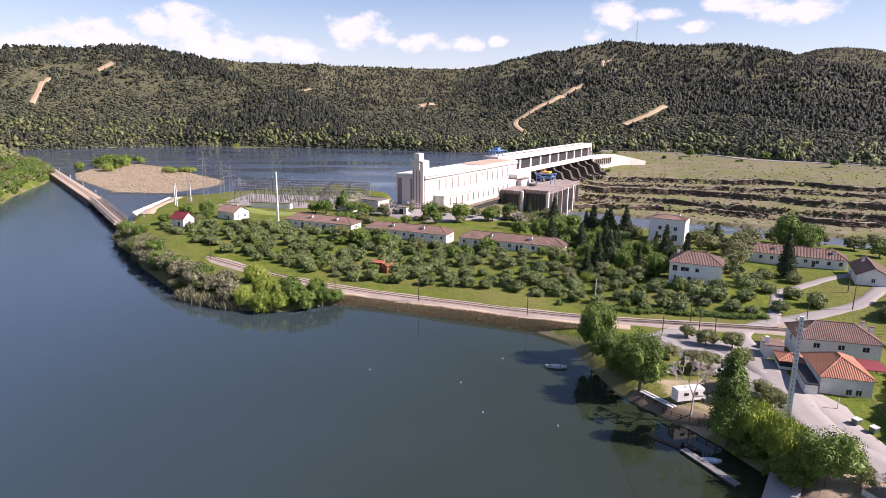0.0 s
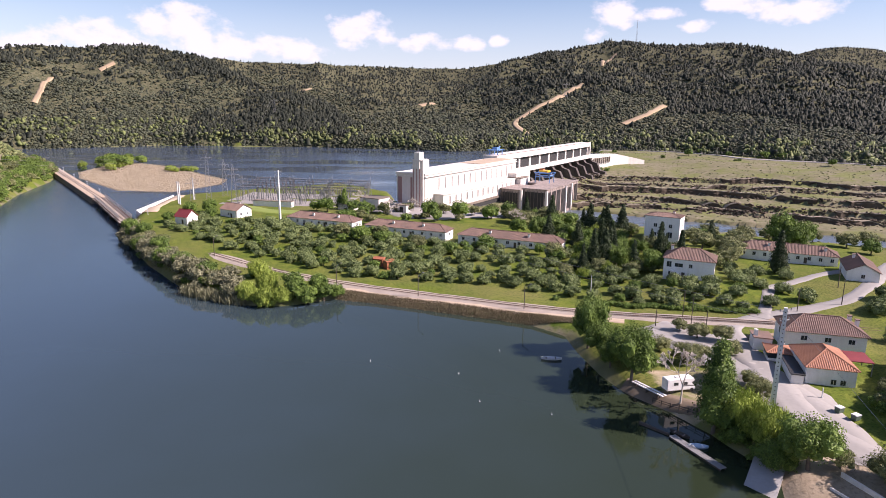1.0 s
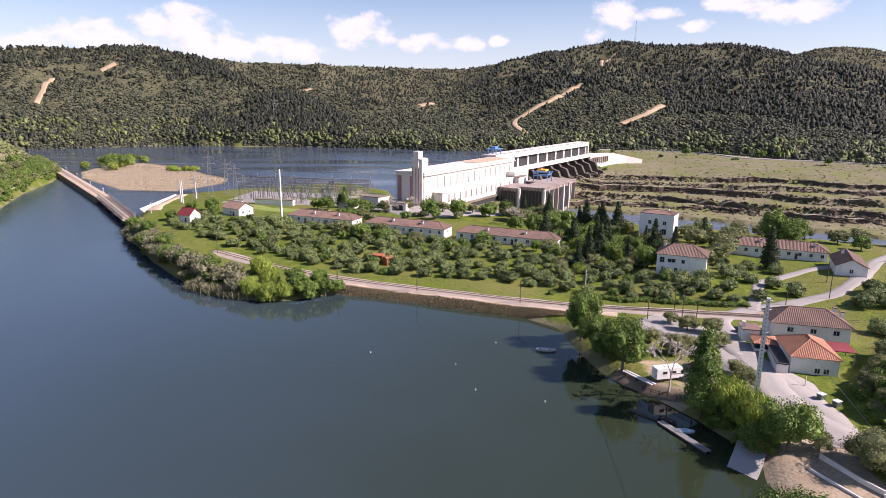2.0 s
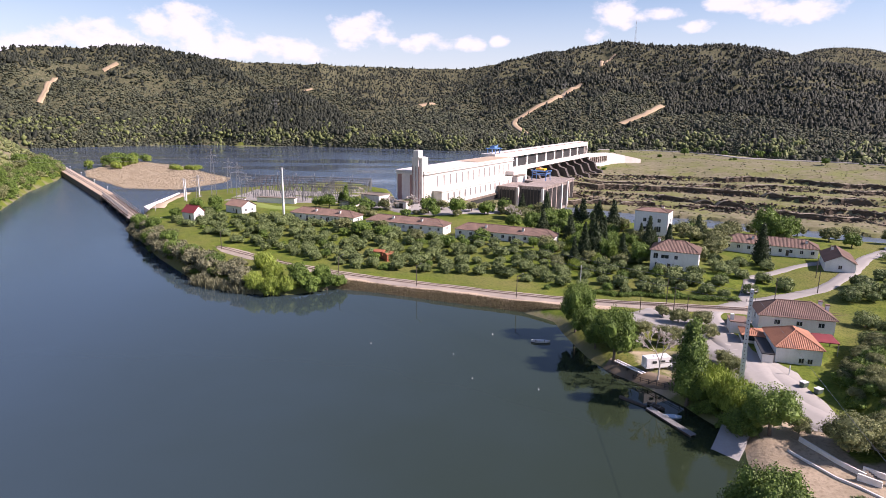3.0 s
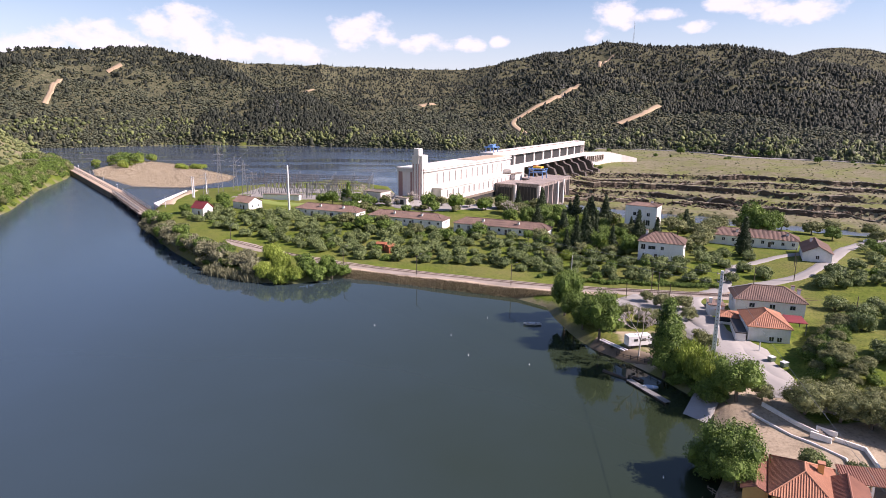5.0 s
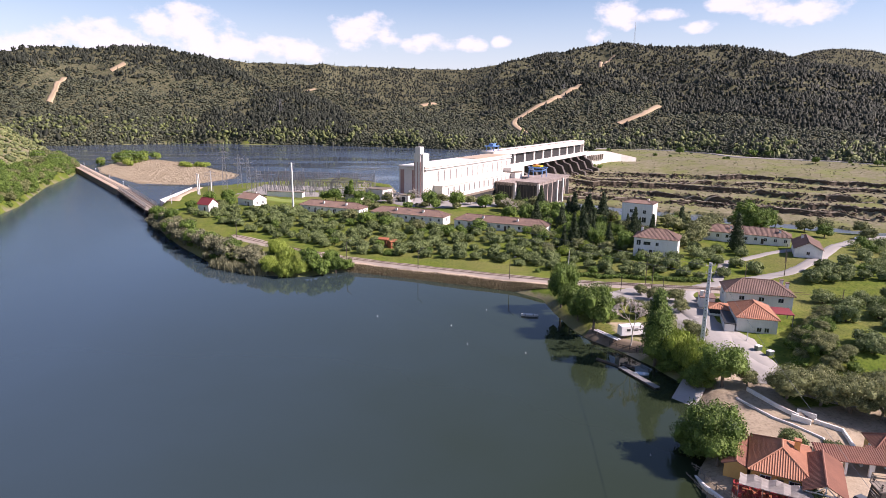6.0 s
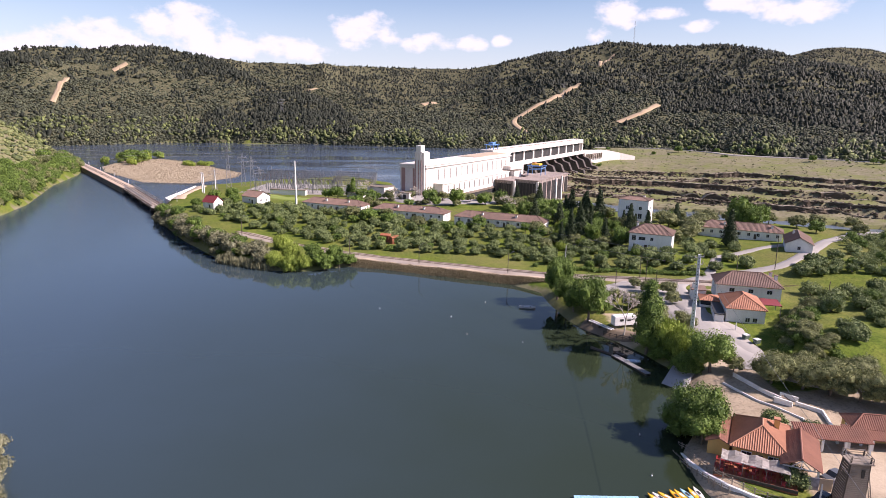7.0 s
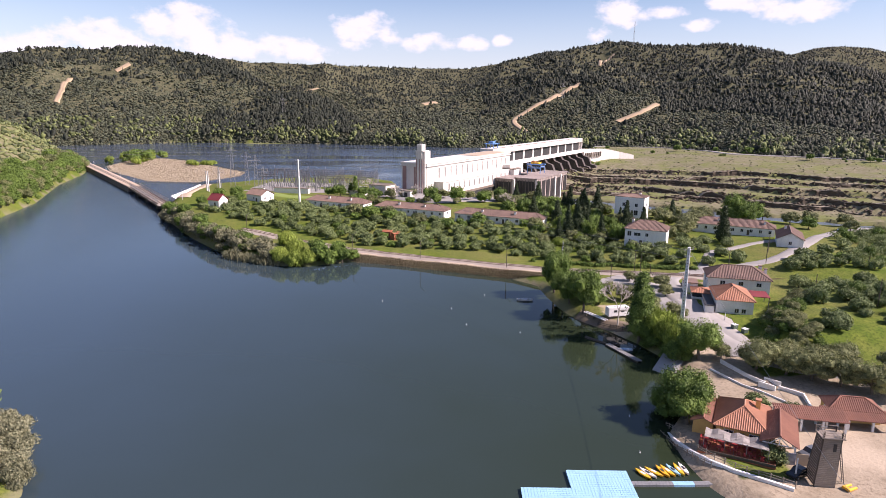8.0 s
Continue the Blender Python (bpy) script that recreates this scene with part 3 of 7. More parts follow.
def bm_tube(bm, a, b, r0, r1=None, seg=8):
    """A tapered rod from a to b."""
    a, b = Vector(a), Vector(b)
    d = b - a
    m = Matrix.Translation((a + b) / 2) @ d.to_track_quat("Z", "Y").to_matrix().to_4x4()
    bmesh.ops.create_cone(bm, cap_ends=True, segments=seg, radius1=r0, radius2=r0 if r1 is None else r1, depth=d.length, matrix=m)


def bm_prism(bm, pts, z0, z1):
    """A prism over the outline pts, between two heights."""
    lo = [bm.verts.new((x, y, z0)) for x, y in pts]
    hi = [bm.verts.new((x, y, z1)) for x, y in pts]
    n = len(pts)
    bm.faces.new(lo[::-1])
    bm.faces.new(hi)
    for i in range(n):
        bm.faces.new((lo[i], lo[(i + 1) % n], hi[(i + 1) % n], hi[i]))


def bm_side(bm, prof, x0, x1):
    """A prism along x over a profile of (y, z) points."""
    lo = [bm.verts.new((x0, y, z)) for y, z in prof]
    hi = [bm.verts.new((x1, y, z)) for y, z in prof]
    n = len(prof)
    bm.faces.new(lo)
    bm.faces.new(hi[::-1])
    for i in range(n):
        bm.faces.new((lo[i], hi[i], hi[(i + 1) % n], lo[(i + 1) % n]))


def part(name, bm, material, parent=None, label=""):
    me = bpy.data.meshes.new(name)
    bmesh.ops.recalc_face_normals(bm, faces=bm.faces)
    bm.to_mesh(me)
    bm.free()
    me.materials.append(material)
    ob = new(name, me)
    if parent:
        ob.parent = parent
    if label:
        ob["label"] = label
    return ob


def box_part(name, material, parent, c, s, label=""):
    bm = bmesh.new()
    bm_box(bm, *c, *s)
    return part(name, bm, material, parent, label)


def thing(name, label, category, m=None, group="", kind=""):
    ob = new(name)
    if m:
        ob.matrix_basis = m
    return tagged(ob, label, category, group, kind)


def slope(bm, poly, ribs, step, r):
    """One roof slope: a thick slab over a planar outline whose first two points are the eave, with tile rolls running up it."""
    p = [Vector(q) for q in poly]
    ux = (p[1] - p[0]).normalized()
    nrm = ux.cross(p[-1] - p[0]).normalized()
    if nrm.z < 0:
        nrm = -nrm
    vy = nrm.cross(ux)
    if vy.z < 0:
        vy = -vy
    lo = [bm.verts.new(q) for q in p]
    hi = [bm.verts.new(q + nrm * 0.14) for q in p]
    n = len(p)
    bm.faces.new(lo)
    bm.faces.new(hi[::-1])
    for i in range(n):
        bm.faces.new((lo[i], lo[(i + 1) % n], hi[(i + 1) % n], hi[i]))
    if ribs is None:
        return
    slab, bm = bm, ribs
    q2 = [((q - p[0]).dot(ux), (q - p[0]).dot(vy)) for q in p]
    lo_u, hi_u = min(a for a, _ in q2), max(a for a, _ in q2)
    u = lo_u + step / 2
    while u < hi_u:
        vs = []
        for i in range(n):
            (a, va), (b, vb) = q2[i], q2[(i + 1) % n]
            if (a <= u < b) or (b <= u < a):
                vs.append(va + (vb - va) * (u - a) / (b - a))
        if len(vs) >= 2 and max(vs) - min(vs) > 0.3:
            a, b = p[0] + ux * u + vy * min(vs), p[0] + ux * u + vy * max(vs)
            w, h = ux * r, nrm * (r * 0.9)
            base = nrm * 0.14
            ring = []
            for q in (a, b):
                ring.append([bm.verts.new(q + base - w), bm.verts.new(q + base + h), bm.verts.new(q + base + w)])
            bm.faces.new((ring[0][0], ring[0][1], ring[1][1], ring[1][0]))
            bm.faces.new((ring[0][1], ring[0][2], ring[1][2], ring[1][1]))
            bm.faces.new(ring[0][::-1])
        u += step


def roof_mesh(L, W, z, rise, hip=True, over=0.4, ribs=True, step=0.45, r=0.11):
    bm, ribs = bmesh.new(), bmesh.new() if ribs else None
    x, y = L / 2 + over, W / 2 + over
    rx = max(0.01, x - y) if hip else x
    zt = z + rise
    A, B, C, D = (-x, -y, z), (x, -y, z), (x, y, z), (-x, y, z)
    E, F = (-rx, 0, zt), (rx, 0, zt)
    slope(bm, [A, B, F, E], ribs, step, r)
    slope(bm, [C, D, E, F], ribs, step, r)
    if hip:
        slope(bm, [B, C, F], ribs, step, r)
        slope(bm, [D, A, E], ribs, step, r)
        for q, e in ((A, E), (B, F), (C, F), (D, E)):
            bm_tube(bm, Vector(q) + Vector((0, 0, 0.16)), Vector(e) + Vector((0, 0, 0.2)), 0.14, seg=6)
    bm_tube(bm, Vector(E) + Vector((0, 0, 0.18)), Vector(F) + Vector((0, 0, 0.18)), 0.16, seg=6)
    return bm, ribs


KEEP = []


def roof_on(ob, mat, L, W, z, rise, hip=True, over=0.4, ribs=True, step=0.45):
    slab, rolls = roof_mesh(L, W, z, rise, hip, over, ribs, step)
    r = part("roof", slab, mat, ob)
    if rolls:
        tagged(part("roof_tiling", rolls, mat, r, "rows of clay roof tiles"), kind="stuff")
    return r


def window_part(house, x, y, z, w, h, face, pane_mat=None, frame_mat=None):
    """A window in a wall that faces 'front' (-y), 'back', 'left' or 'right': a proud frame with a recessed pane."""
    turn = {"front": 0, "right": 90, "back": 180, "left": 270}[face]
    m = pose(x, y, z, 0, 0, turn)
    bm = bmesh.new()
    for cx, cz, sx, sz in ((0, h / 2 + 0.05, w + 0.22, 0.1), (0, -h / 2 - 0.05, w + 0.3, 0.1), (-w / 2 - 0.05, 0, 0.1, h), (w / 2 + 0.05, 0, 0.1, h), (0, 0, 0.06, h)):
        bm_box(bm, cx, -0.03, cz, sx, 0.1, sz, m)
    win = part("window", bm, frame_mat or M_GREY, house)
    bm = bmesh.new()
    bm_box(bm, 0, 0.0, 0, w, 0.06, h, m)
    part("pane", bm, pane_mat or M_GLASS, win, "dark glass pane")
    return win


def house(label, m, L, W, h, rise, hip=True, wall=None, roof=None, chimneys=(), windows=(), doors=(), ribs=True, over=0.4, name="house", depth=1.5, step=0.45):
    """A house: walls, tiled roof, chimneys, windows (x, z, w, h, face) and doors (x, face)."""
    wall, roof = wall or M_WHITE, roof or M_TILE
    ob = thing(name, label, "house", m)
    bm = bmesh.new()
    if hip:
        bm_box(bm, 0, 0, (h - depth) / 2, L, W, h + depth)
    else:
        bm_side(bm, [(-W / 2, -depth), (W / 2, -depth), (W / 2, h), (0, h + rise * W / (W + 2 * over)), (-W / 2, h)], -L / 2, L / 2)
    part("wall", bm, wall, ob)
    KEEP.append((m.translation.x, m.translation.y, m.to_euler().z, L / 2, W / 2))
    roof_on(ob, roof, L, W, h - (0.0 if hip else 0.02), rise, hip, over, ribs, step)
    for cx, cy, ch in chimneys:
        c = box_part("chimney", wall, ob, (cx, cy, h + ch / 2), (0.8, 0.8, ch))
        box_part("chimney_cap", roof, c, (cx, cy, h + ch + 0.12), (1.05, 1.05, 0.2))
    pos = {"front": lambda a: (a, -W / 2 - 0.02), "back": lambda a: (a, W / 2 + 0.02), "left": lambda a: (-L / 2 - 0.02, a), "right": lambda a: (L / 2 + 0.02, a)}
    for a, z, w, wh, face in windows:
        x, y = pos[face](a)
        window_part(ob, x, y, z, w, wh, face)
    for a, face in doors:
        x, y = pos[face](a)
        turn = {"front": 0, "right": 90, "back": 180, "left": 270}[face]
        bm = bmesh.new()
        bm_box(bm, 0, -0.02, 0, 1.0, 0.1, 2.1, pose(x, y, 1.05, 0, 0, turn))
        part("door", bm, M_WOOD_D, ob, "dark wooden door")
    return ob


def span(ax, ay, bx, by, W, z):
    """The pose and length of a house whose front runs from a to b (left to right as seen from its front)."""
    a = math.atan2(by - ay, bx - ax)
    L = math.hypot(bx - ax, by - ay)
    cx, cy = (ax + bx) / 2 - math.sin(a) * W / 2, (ay + by) / 2 + math.cos(a) * W / 2
    return pose(cx, cy, z, 0, 0, math.degrees(a)), L


def even(n, L, z, w, h, face="front"):
    return [((i + 0.5) / n * L - L / 2, z, w, h, face) for i in range(n)]


# ---- the houses of the estate ----
m, L = span(-58, 286, -27, 271, 8.5, 5.9)
house("long white one-storey row house with brown tile roof among olives", m, L, 8.5, 3.1, 2.3, True, chimneys=((-4, -2.2, 2.4), (9, -2.2, 2.4)), windows=even(9, L, 1.8, 0.9, 1.1) + [(0, 1.8, 0.9, 1.1, "right")], doors=((-8, "front"), (3, "front")), name="row_house")
m, L = span(-21, 268, 13, 251.5, 8.5, 5.6)
house("long white one-storey row house with brown tile roof among olives", m, L, 8.5, 3.1, 2.3, True, chimneys=((-6, -2.2, 2.4), (8, -2.2, 2.4)), windows=even(9, L, 1.8, 0.9, 1.1) + [(0, 1.8, 0.9, 1.1, "right")], doors=((-8, "front"), (3, "front")), name="row_house")
m, L = span(18, 248.5, 56, 230, 8.5, 5.4)
house("long white one-storey row house with brown tile roof among olives", m, L, 8.5, 3.1, 2.3, True, chimneys=((-8, -2.2, 2.4), (8, -2.2, 2.4)), windows=even(9, L, 1.8, 1.1, 1.2) + [(0, 1.8, 0.9, 1.1, "right")], doors=((-8, "front"), (3, "front")), name="row_house")
m, L = span(-84.5, 300.5, -94, 308, 9, 5.2)
house("small white gabled house with weathered tile roof", pose(-87.5, 309, 5.2, 0, 0, -35), 12, 9, 3.6, 2.6, False, chimneys=((2, 1, 3.2),), windows=[(-2, 1.8, 0.9, 1.1, "right"), (2, 1.8, 0.9, 1.1, "right"), (0, 1.8, 0.9, 1.1, "front")], doors=((2, "front"),))
house("small white hut with a bright red roof by the quay", pose(-106, 293, 4.8, 0, 0, -28), 7.5, 6.5, 3.2, 3.0, False, roof=M_RED, ribs=False, windows=[(0, 1.8, 0.9, 1.1, "right")], doors=((1, "front"),), name="hut")
m, L = span(91.5, 239.5, 102.5, 232, 8, 5.8)
house("tall three-storey white house with a low tile roof", m, L, 8, 12.4, 1.0, True, over=0.15, windows=[(-2.5, z, 1.2, 1.4, "front") for z in (2, 5.5, 9)] + [(3.2, 5.5, 1.6, 2.2, "front"), (3.2, 9.0, 1.2, 1.4, "front"), (0, 9, 1.0, 1.4, "right"), (0, 5.5, 1.0, 1.4, "right")], chimneys=((3, 2, 1.6),), doors=((3, "front"),))
m, L = span(82, 195, 95.7, 187.9, 10, 5.6)
villa = house("two-storey white house with hipped tile roof and outside stair", m, L, 10, 6.3, 2.9, True, windows=[(-3.0, 4.4, 2.4, 1.2, "front"), (0.6, 4.4, 1.0, 1.2, "front"), (-5.5, 1.6, 1.0, 1.1, "front"), (0, 4.4, 1.2, 1.5, "right"), (-6, 4.5, 1.4, 1.8, "front")], chimneys=((-6, 3, 2.8),), doors=((-1.5, "front"),))
bm = bmesh.new()
for i in range(14):
    bm_box(bm, -5.2 + i * 0.32, -5.7, 1.4 - i * 0.11, 0.32, 1.3, 2.9 - i * 0.2)
part("outside_stair", bm, M_WHITE, villa, "white rendered outside stair")
bm = bmesh.new()
bm_box(bm, 3.0, -5.08, 3.2, 0.5, 0.14, 6.2)
part("pilaster", bm, M_WHITE, villa)
m, L = span(121, 221.5, 149, 206, 9, 5.9)
house("white one-storey row house with old brown tile roof", m, L, 9, 3.2, 2.5, True, windows=even(9, L, 1.8, 1.0, 1.2), chimneys=((-6, -2, 2.5), (12, -2, 2.5)), doors=((-3, "front"), (6, "front")), name="row_house")
house("gabled white wing with tile roof at the end of the row", pose(148.0, 194.0, 5.9, 0, 0, 62), 17, 9, 3.2, 2.6, False, windows=[(0, 1.8, 1.0, 1.2, "left"), (-3, 1.8, 1.0, 1.2, "front")], chimneys=((4, 1.5, 3.2),))

# ---- the station buildings by the level crossing ----
house("large white house with hipped brown tile roof beside the railway", pose(98.6, 138.6, 4.0, 0, 0, -18), 17.4, 9.6, 4.4, 3.0, True, over=0.5, windows=[(a, 3.0, 1.3, 1.1, "front") for a in (-4.5, 0.6, 5.6)] + [(0, 3, 1.1, 1.3, "left")], chimneys=((7, 3.2, 2.6), (8.2, 1.5, 2.2)), name="station_house")
annex = house("white house with bright orange hipped tile roof", pose(89.6, 123.4, 2.6, 0, 0, 73), 12.4, 9.6, 4.3, 2.7, True, roof=M_TILE_O, windows=[(-0.6, 1.5, 1.0, 1.1, "left"), (-2.4, 1.5, 1.0, 1.1, "left")], name="station_house")

# ---- powerhouse and dam: x runs along the dam, y upstream ----
DAM = pose(-9, 338, 0, 0, 0, 55.9)
ph = thing("powerhouse", "long pale concrete powerhouse with tall windows and stair tower", "power station", DAM)
box_part("wall", M_CONC_W, ph, (56, -9, 9.5), (112, 18, 28))
bm = bmesh.new()
bm_box(bm, 56, -9, 23.9, 113, 19, 0.8)
part("roof_slab", bm, M_CONC_W, ph)
bm = bmesh.new()
bm_box(bm, 1.5, -14.5, 18, 6, 6.5, 27)
bm_box(bm, -0.5, -14.5, 20, 4, 3.4, 31)
part("stair_tower", bm, M_CONC_W, ph)
dam = thing("dam", "concrete gate dam with tall pale piers and open bays", "dam", DAM)
NB, BAY = 10, 18.9
for i in range(NB + 1):
    x = 112 + i * BAY
    bm = bmesh.new()
    bm_side(bm, [(-3.6, 13), (5, 13), (5, 25.5), (-3.6, 25.5)], x - 1.35, x + 1.35)
    part("pier", bm, M_CONC_W, dam)
    bm = bmesh.new()
    bm_side(bm, [(-26, -9), (5, -9), (5, 13), (-6, 13), (-9, 9), (-14, 7.5), (-17, 1), (-22, 0), (-23, -4), (-26, -4.5)], x - 2.0, x + 2.0)
    part("pier_foot", bm, M_CONC_D, dam, "dark water-stained stepped pier foot")
box_part("top_beam", M_CONC_W, dam, (112 + NB * BAY / 2, 0, 24.2), (NB * BAY + 5, 11, 3.6))
box_part("deck", M_CONC_W, dam, (112 + NB * BAY / 2, -2, 13.4), (NB * BAY + 5, 13, 2.4))
for i in range(NB):
    x = 112 + (i + 0.5) * BAY
    bm = bmesh.new()
    bm_side(bm, [(-3.2, -9), (-1.8, -9), (-1.8, 22.6), (-3.2, 22.6)], x - BAY / 2 + 2, x + BAY / 2 - 2)
    bm_side(bm, [(-20, -9), (-3.3, -9), (-3.3, 3), (-8, -4), (-20, -8)], x - BAY / 2 + 2, x + BAY / 2 - 2)
    part("gate", bm, M_DARK, dam, "dark steel sluice gate above a wet sill")

# ---- railway and roads ----
RAIL = [(-302, 545), (-290, 527), (-187, 380), (-142, 310), (-118, 277), (-78, 239), (-61, 224), (-38, 207), (-22, 197.5), (1, 187.5), (32, 174), (44, 169.5), (65, 164), (87, 157.5), (130, 146), (220, 134)]
ROADS = [[(66, 158), (78, 140), (79, 130), (75, 112), (74, 98), (78, 88), (86, 82), (100, 76), (140, 60)], [(80, 138), (84, 153), (93, 160), (112, 165), (128, 170), (148, 186), (165, 204), (184, 220), (230, 240)], [(97, 160), (112, 184), (136, 196), (150, 201)]]
TRACKS = [[(157, 869), (144, 926), (155, 942), (182, 975), (219, 1002), (253, 1049), (282, 1072)], [(289, 870), (307, 880), (334, 899), (356, 927), (375, 944)], [(-520, 911), (-533, 951), (-551, 1005), (-553, 1021)], [(-518, 1104), (-505, 1112), (-502, 1124)], [(11, 1064), (21, 1085), (35, 1092)], [(380, 1303), (438, 1444), (456, 1451)], [(-230, 1344), (-213, 1366)]]


def strip(name, pts, width, mat, label, category, up=0.12, step=2.0, zfun=None, parent=None, edge=0.25):
    """A paved strip along a line, laid over the land, with a little thickness at its edges."""
    p = np.array(pts, float)
    d = np.concatenate([[0], np.cumsum(np.hypot(*np.diff(p, axis=0).T))])
    s = np.linspace(0, d[-1], max(2, int(d[-1] / step)))
    x, y = np.interp(s, d, p[:, 0]), np.interp(s, d, p[:, 1])
    for _ in range(3):
        x[1:-1] = (x[:-2] + 2 * x[1:-1] + x[2:]) / 4
        y[1:-1] = (y[:-2] + 2 * y[1:-1] + y[2:]) / 4
    tx, ty = np.gradient(x), np.gradient(y)
    ln = np.hypot(tx, ty)
    nx_, ny_ = -ty / ln, tx / ln
    wob = 1 + 0.06 * np.sin(s * 0.31) + 0.04 * np.sin(s * 0.83 + 1)
    cols = np.array([-0.5 - edge / width, -0.5, -0.17, 0.17, 0.5, 0.5 + edge / width])
    X = x[:, None] + nx_[:, None] * cols * width * wob[:, None]
    Y = y[:, None] + ny_[:, None] * cols * width * wob[:, None]
    Z = (land(X, Y)[0] if zfun is None else zfun(X, Y)) + up
    Z[:, 0] -= up + 0.3
    Z[:, -1] -= up + 0.3
    n, k = X.shape
    i = np.arange(n * k).reshape(n, k)
    f = np.stack([i[:-1, :-1], i[:-1, 1:], i[1:, 1:], i[1:, :-1]], -1).reshape(-1, 4)
    ob = new(name, mesh_np(name, np.stack([X, Y, Z], -1).reshape(-1, 3), f, [mat], True))
    if parent:
        ob.parent = parent
        return ob
    return tagged(ob, label, category, kind="structure")


for rd, w in zip(ROADS, (7.5, 4.5, 3.2)):
    strip("road", rd, w, M_ROAD, "pale sandy asphalt lane", "road")
strip("yard", [(63, 156), (69, 142), (74, 130), (77, 116), (77, 108)], 14, M_ROAD, "pale gravel yard by the level crossing", "yard", 0.08)
strip("yard", [(74, 130), (77, 116), (77.7, 104.2), (77.2, 96.0), (75.7, 87.9)], 9.5, M_ROAD, "pale paved lane past the white house", "yard", 0.1)
strip("path", [(96, 165), (104, 150), (92, 146)], 4, M_DIRT, "bare earth path over the railway", "path", 0.09)
for tr in TRACKS:
    strip("dirt_track", tr, 7.5, M_DIRT, "bare ochre forest track on the hillside", "track", 1.2, 10.0)
strip("far_road", [(232, 790), (264, 802), (328, 758), (359, 670), (412, 647), (452, 619), (467, 566), (660, 520)], 7, M_ROAD, "pale gravel road along the far bank", "road", 0.7, 6.0)
strip("service_path", [(-22, 193.4), (-8, 187.2), (1, 183.4), (32, 169.8), (44, 165.2), (58, 160.4)], 3.2, M_SAND, "sandy service path beside the track", "path", 0.1)
strip("shore_path", [(45.5, 124), (48.5, 118.5), (53.5, 113.5), (59, 108), (63, 103)], 3.6, surface("trodden_earth", (0.20, 0.155, 0.11), (0.13, 0.10, 0.07), 0.95, 0.3, 2.0), "trodden earth path under the shore trees", "path", 0.1)


# ---- railway ----
def rail_z(x, y):
    return np.interp(np.asarray(x, float), [-300, -137, -100, -60, 0, 60, 90, 220], [3.6, 3.2, 2.9, 2.7, 2.35, 2.6, 3.4, 5.0])


def smooth_line(pts, step):
    p = np.array(pts, float)
    d = np.concatenate([[0], np.cumsum(np.hypot(*np.diff(p, axis=0).T))])
    s = np.arange(0, d[-1], step)
    x, y = np.interp(s, d, p[:, 0]), np.interp(s, d, p[:, 1])
    for _ in range(int(30 / step)):
        x[1:-1] = (x[:-2] + 2 * x[1:-1] + x[2:]) / 4
        y[1:-1] = (y[:-2] + 2 * y[1:-1] + y[2:]) / 4
    return x, y


railway = thing("railway", "single-track railway line on pale ballast", "railway", kind="structure")
rx_, ry_ = smooth_line(RAIL, 2.0)
strip("ballast", list(zip(rx_, ry_)), 4.6, M_BALLAST, "", "", 0.0, 2.0, lambda X, Y: rail_z(X, Y), railway, 1.3)
tgx, tgy = np.gradient(rx_), np.gradient(ry_)
tl = np.hypot(tgx, tgy)
for side in (-0.83, 0.83):
    bm = bmesh.new()
    px, py = rx_ - tgy / tl * side, ry_ + tgx / tl * side
    pz = rail_z(rx_, ry_) + 0.28
    rows_ = [[bm.verts.new((px[i] - tgy[i] / tl[i] * a, py[i] + tgx[i] / tl[i] * a, pz[i] + b)) for a, b in ((-0.07, -0.12), (-0.05, 0.06), (0.05, 0.06), (0.07, -0.12))] for i in range(len(px))]
    for a, b in zip(rows_[:-1], rows_[1:]):
        for k in range(4):
            bm.faces.new((a[k], b[k], b[(k + 1) % 4], a[(k + 1) % 4]))
    part("rail", bm, M_RUST, railway, "rusty steel rail")
bm = bmesh.new()
sx_, sy_ = smooth_line(RAIL, 0.65)
sgx, sgy = np.gradient(sx_), np.gradient(sy_)
sv, sf = [], []
for i in range(len(sx_)):
    m = pose(sx_[i], sy_[i], float(rail_z(sx_[i], 0)) + 0.05, 0, 0, math.degrees(math.atan2(sgy[i], sgx[i])))
    for a in (-0.12, 0.12):
        for b in (-1.3, 1.3):
            for c in (0, 0.14):
                sv.append(m @ Vector((a, b, c)))
    o = 8 * i
    sf += [(o, o + 1, o + 3, o + 2), (o + 4, o + 6, o + 7, o + 5), (o, o + 4, o + 5, o + 1), (o + 2, o + 3, o + 7, o + 6), (o + 1, o + 5, o + 7, o + 3)]
bm.free()
sl = new("sleepers", mesh_np("sleepers", np.array([tuple(v) for v in sv]), np.array(sf), [M_BALLAST]))
sl.parent = railway
tagged(sl, "weathered wooden sleepers", kind="stuff")

# ---- causeway and bridge ----
BR_A, BR_M, BR_B = Vector((-291, 528, 0)), Vector((-187, 380, 0)), Vector((-141, 309, 0))


def along(a, b, w, z0, z1, name, mat, parent, label="", w2=None):
    """A long body from a to b with a trapezoid section."""
    d = (b - a).normalized()
    n = Vector((-d.y, d.x, 0))
    bm = bmesh.new()
    w2 = w if w2 is None else w2
    r = [[bm.verts.new(p + n * s + Vector((0, 0, z))) for s, z in ((-w2 / 2, z0), (w2 / 2, z0), (w / 2, z1), (-w / 2, z1))] for p in (a, b)]
    bm.faces.new(r[0])
    bm.faces.new(r[1][::-1])
    for k in range(4):
        bm.faces.new((r[0][k], r[1][k], r[1][(k + 1) % 4], r[0][(k + 1) % 4]))
    return part(name, bm, mat, parent, label)


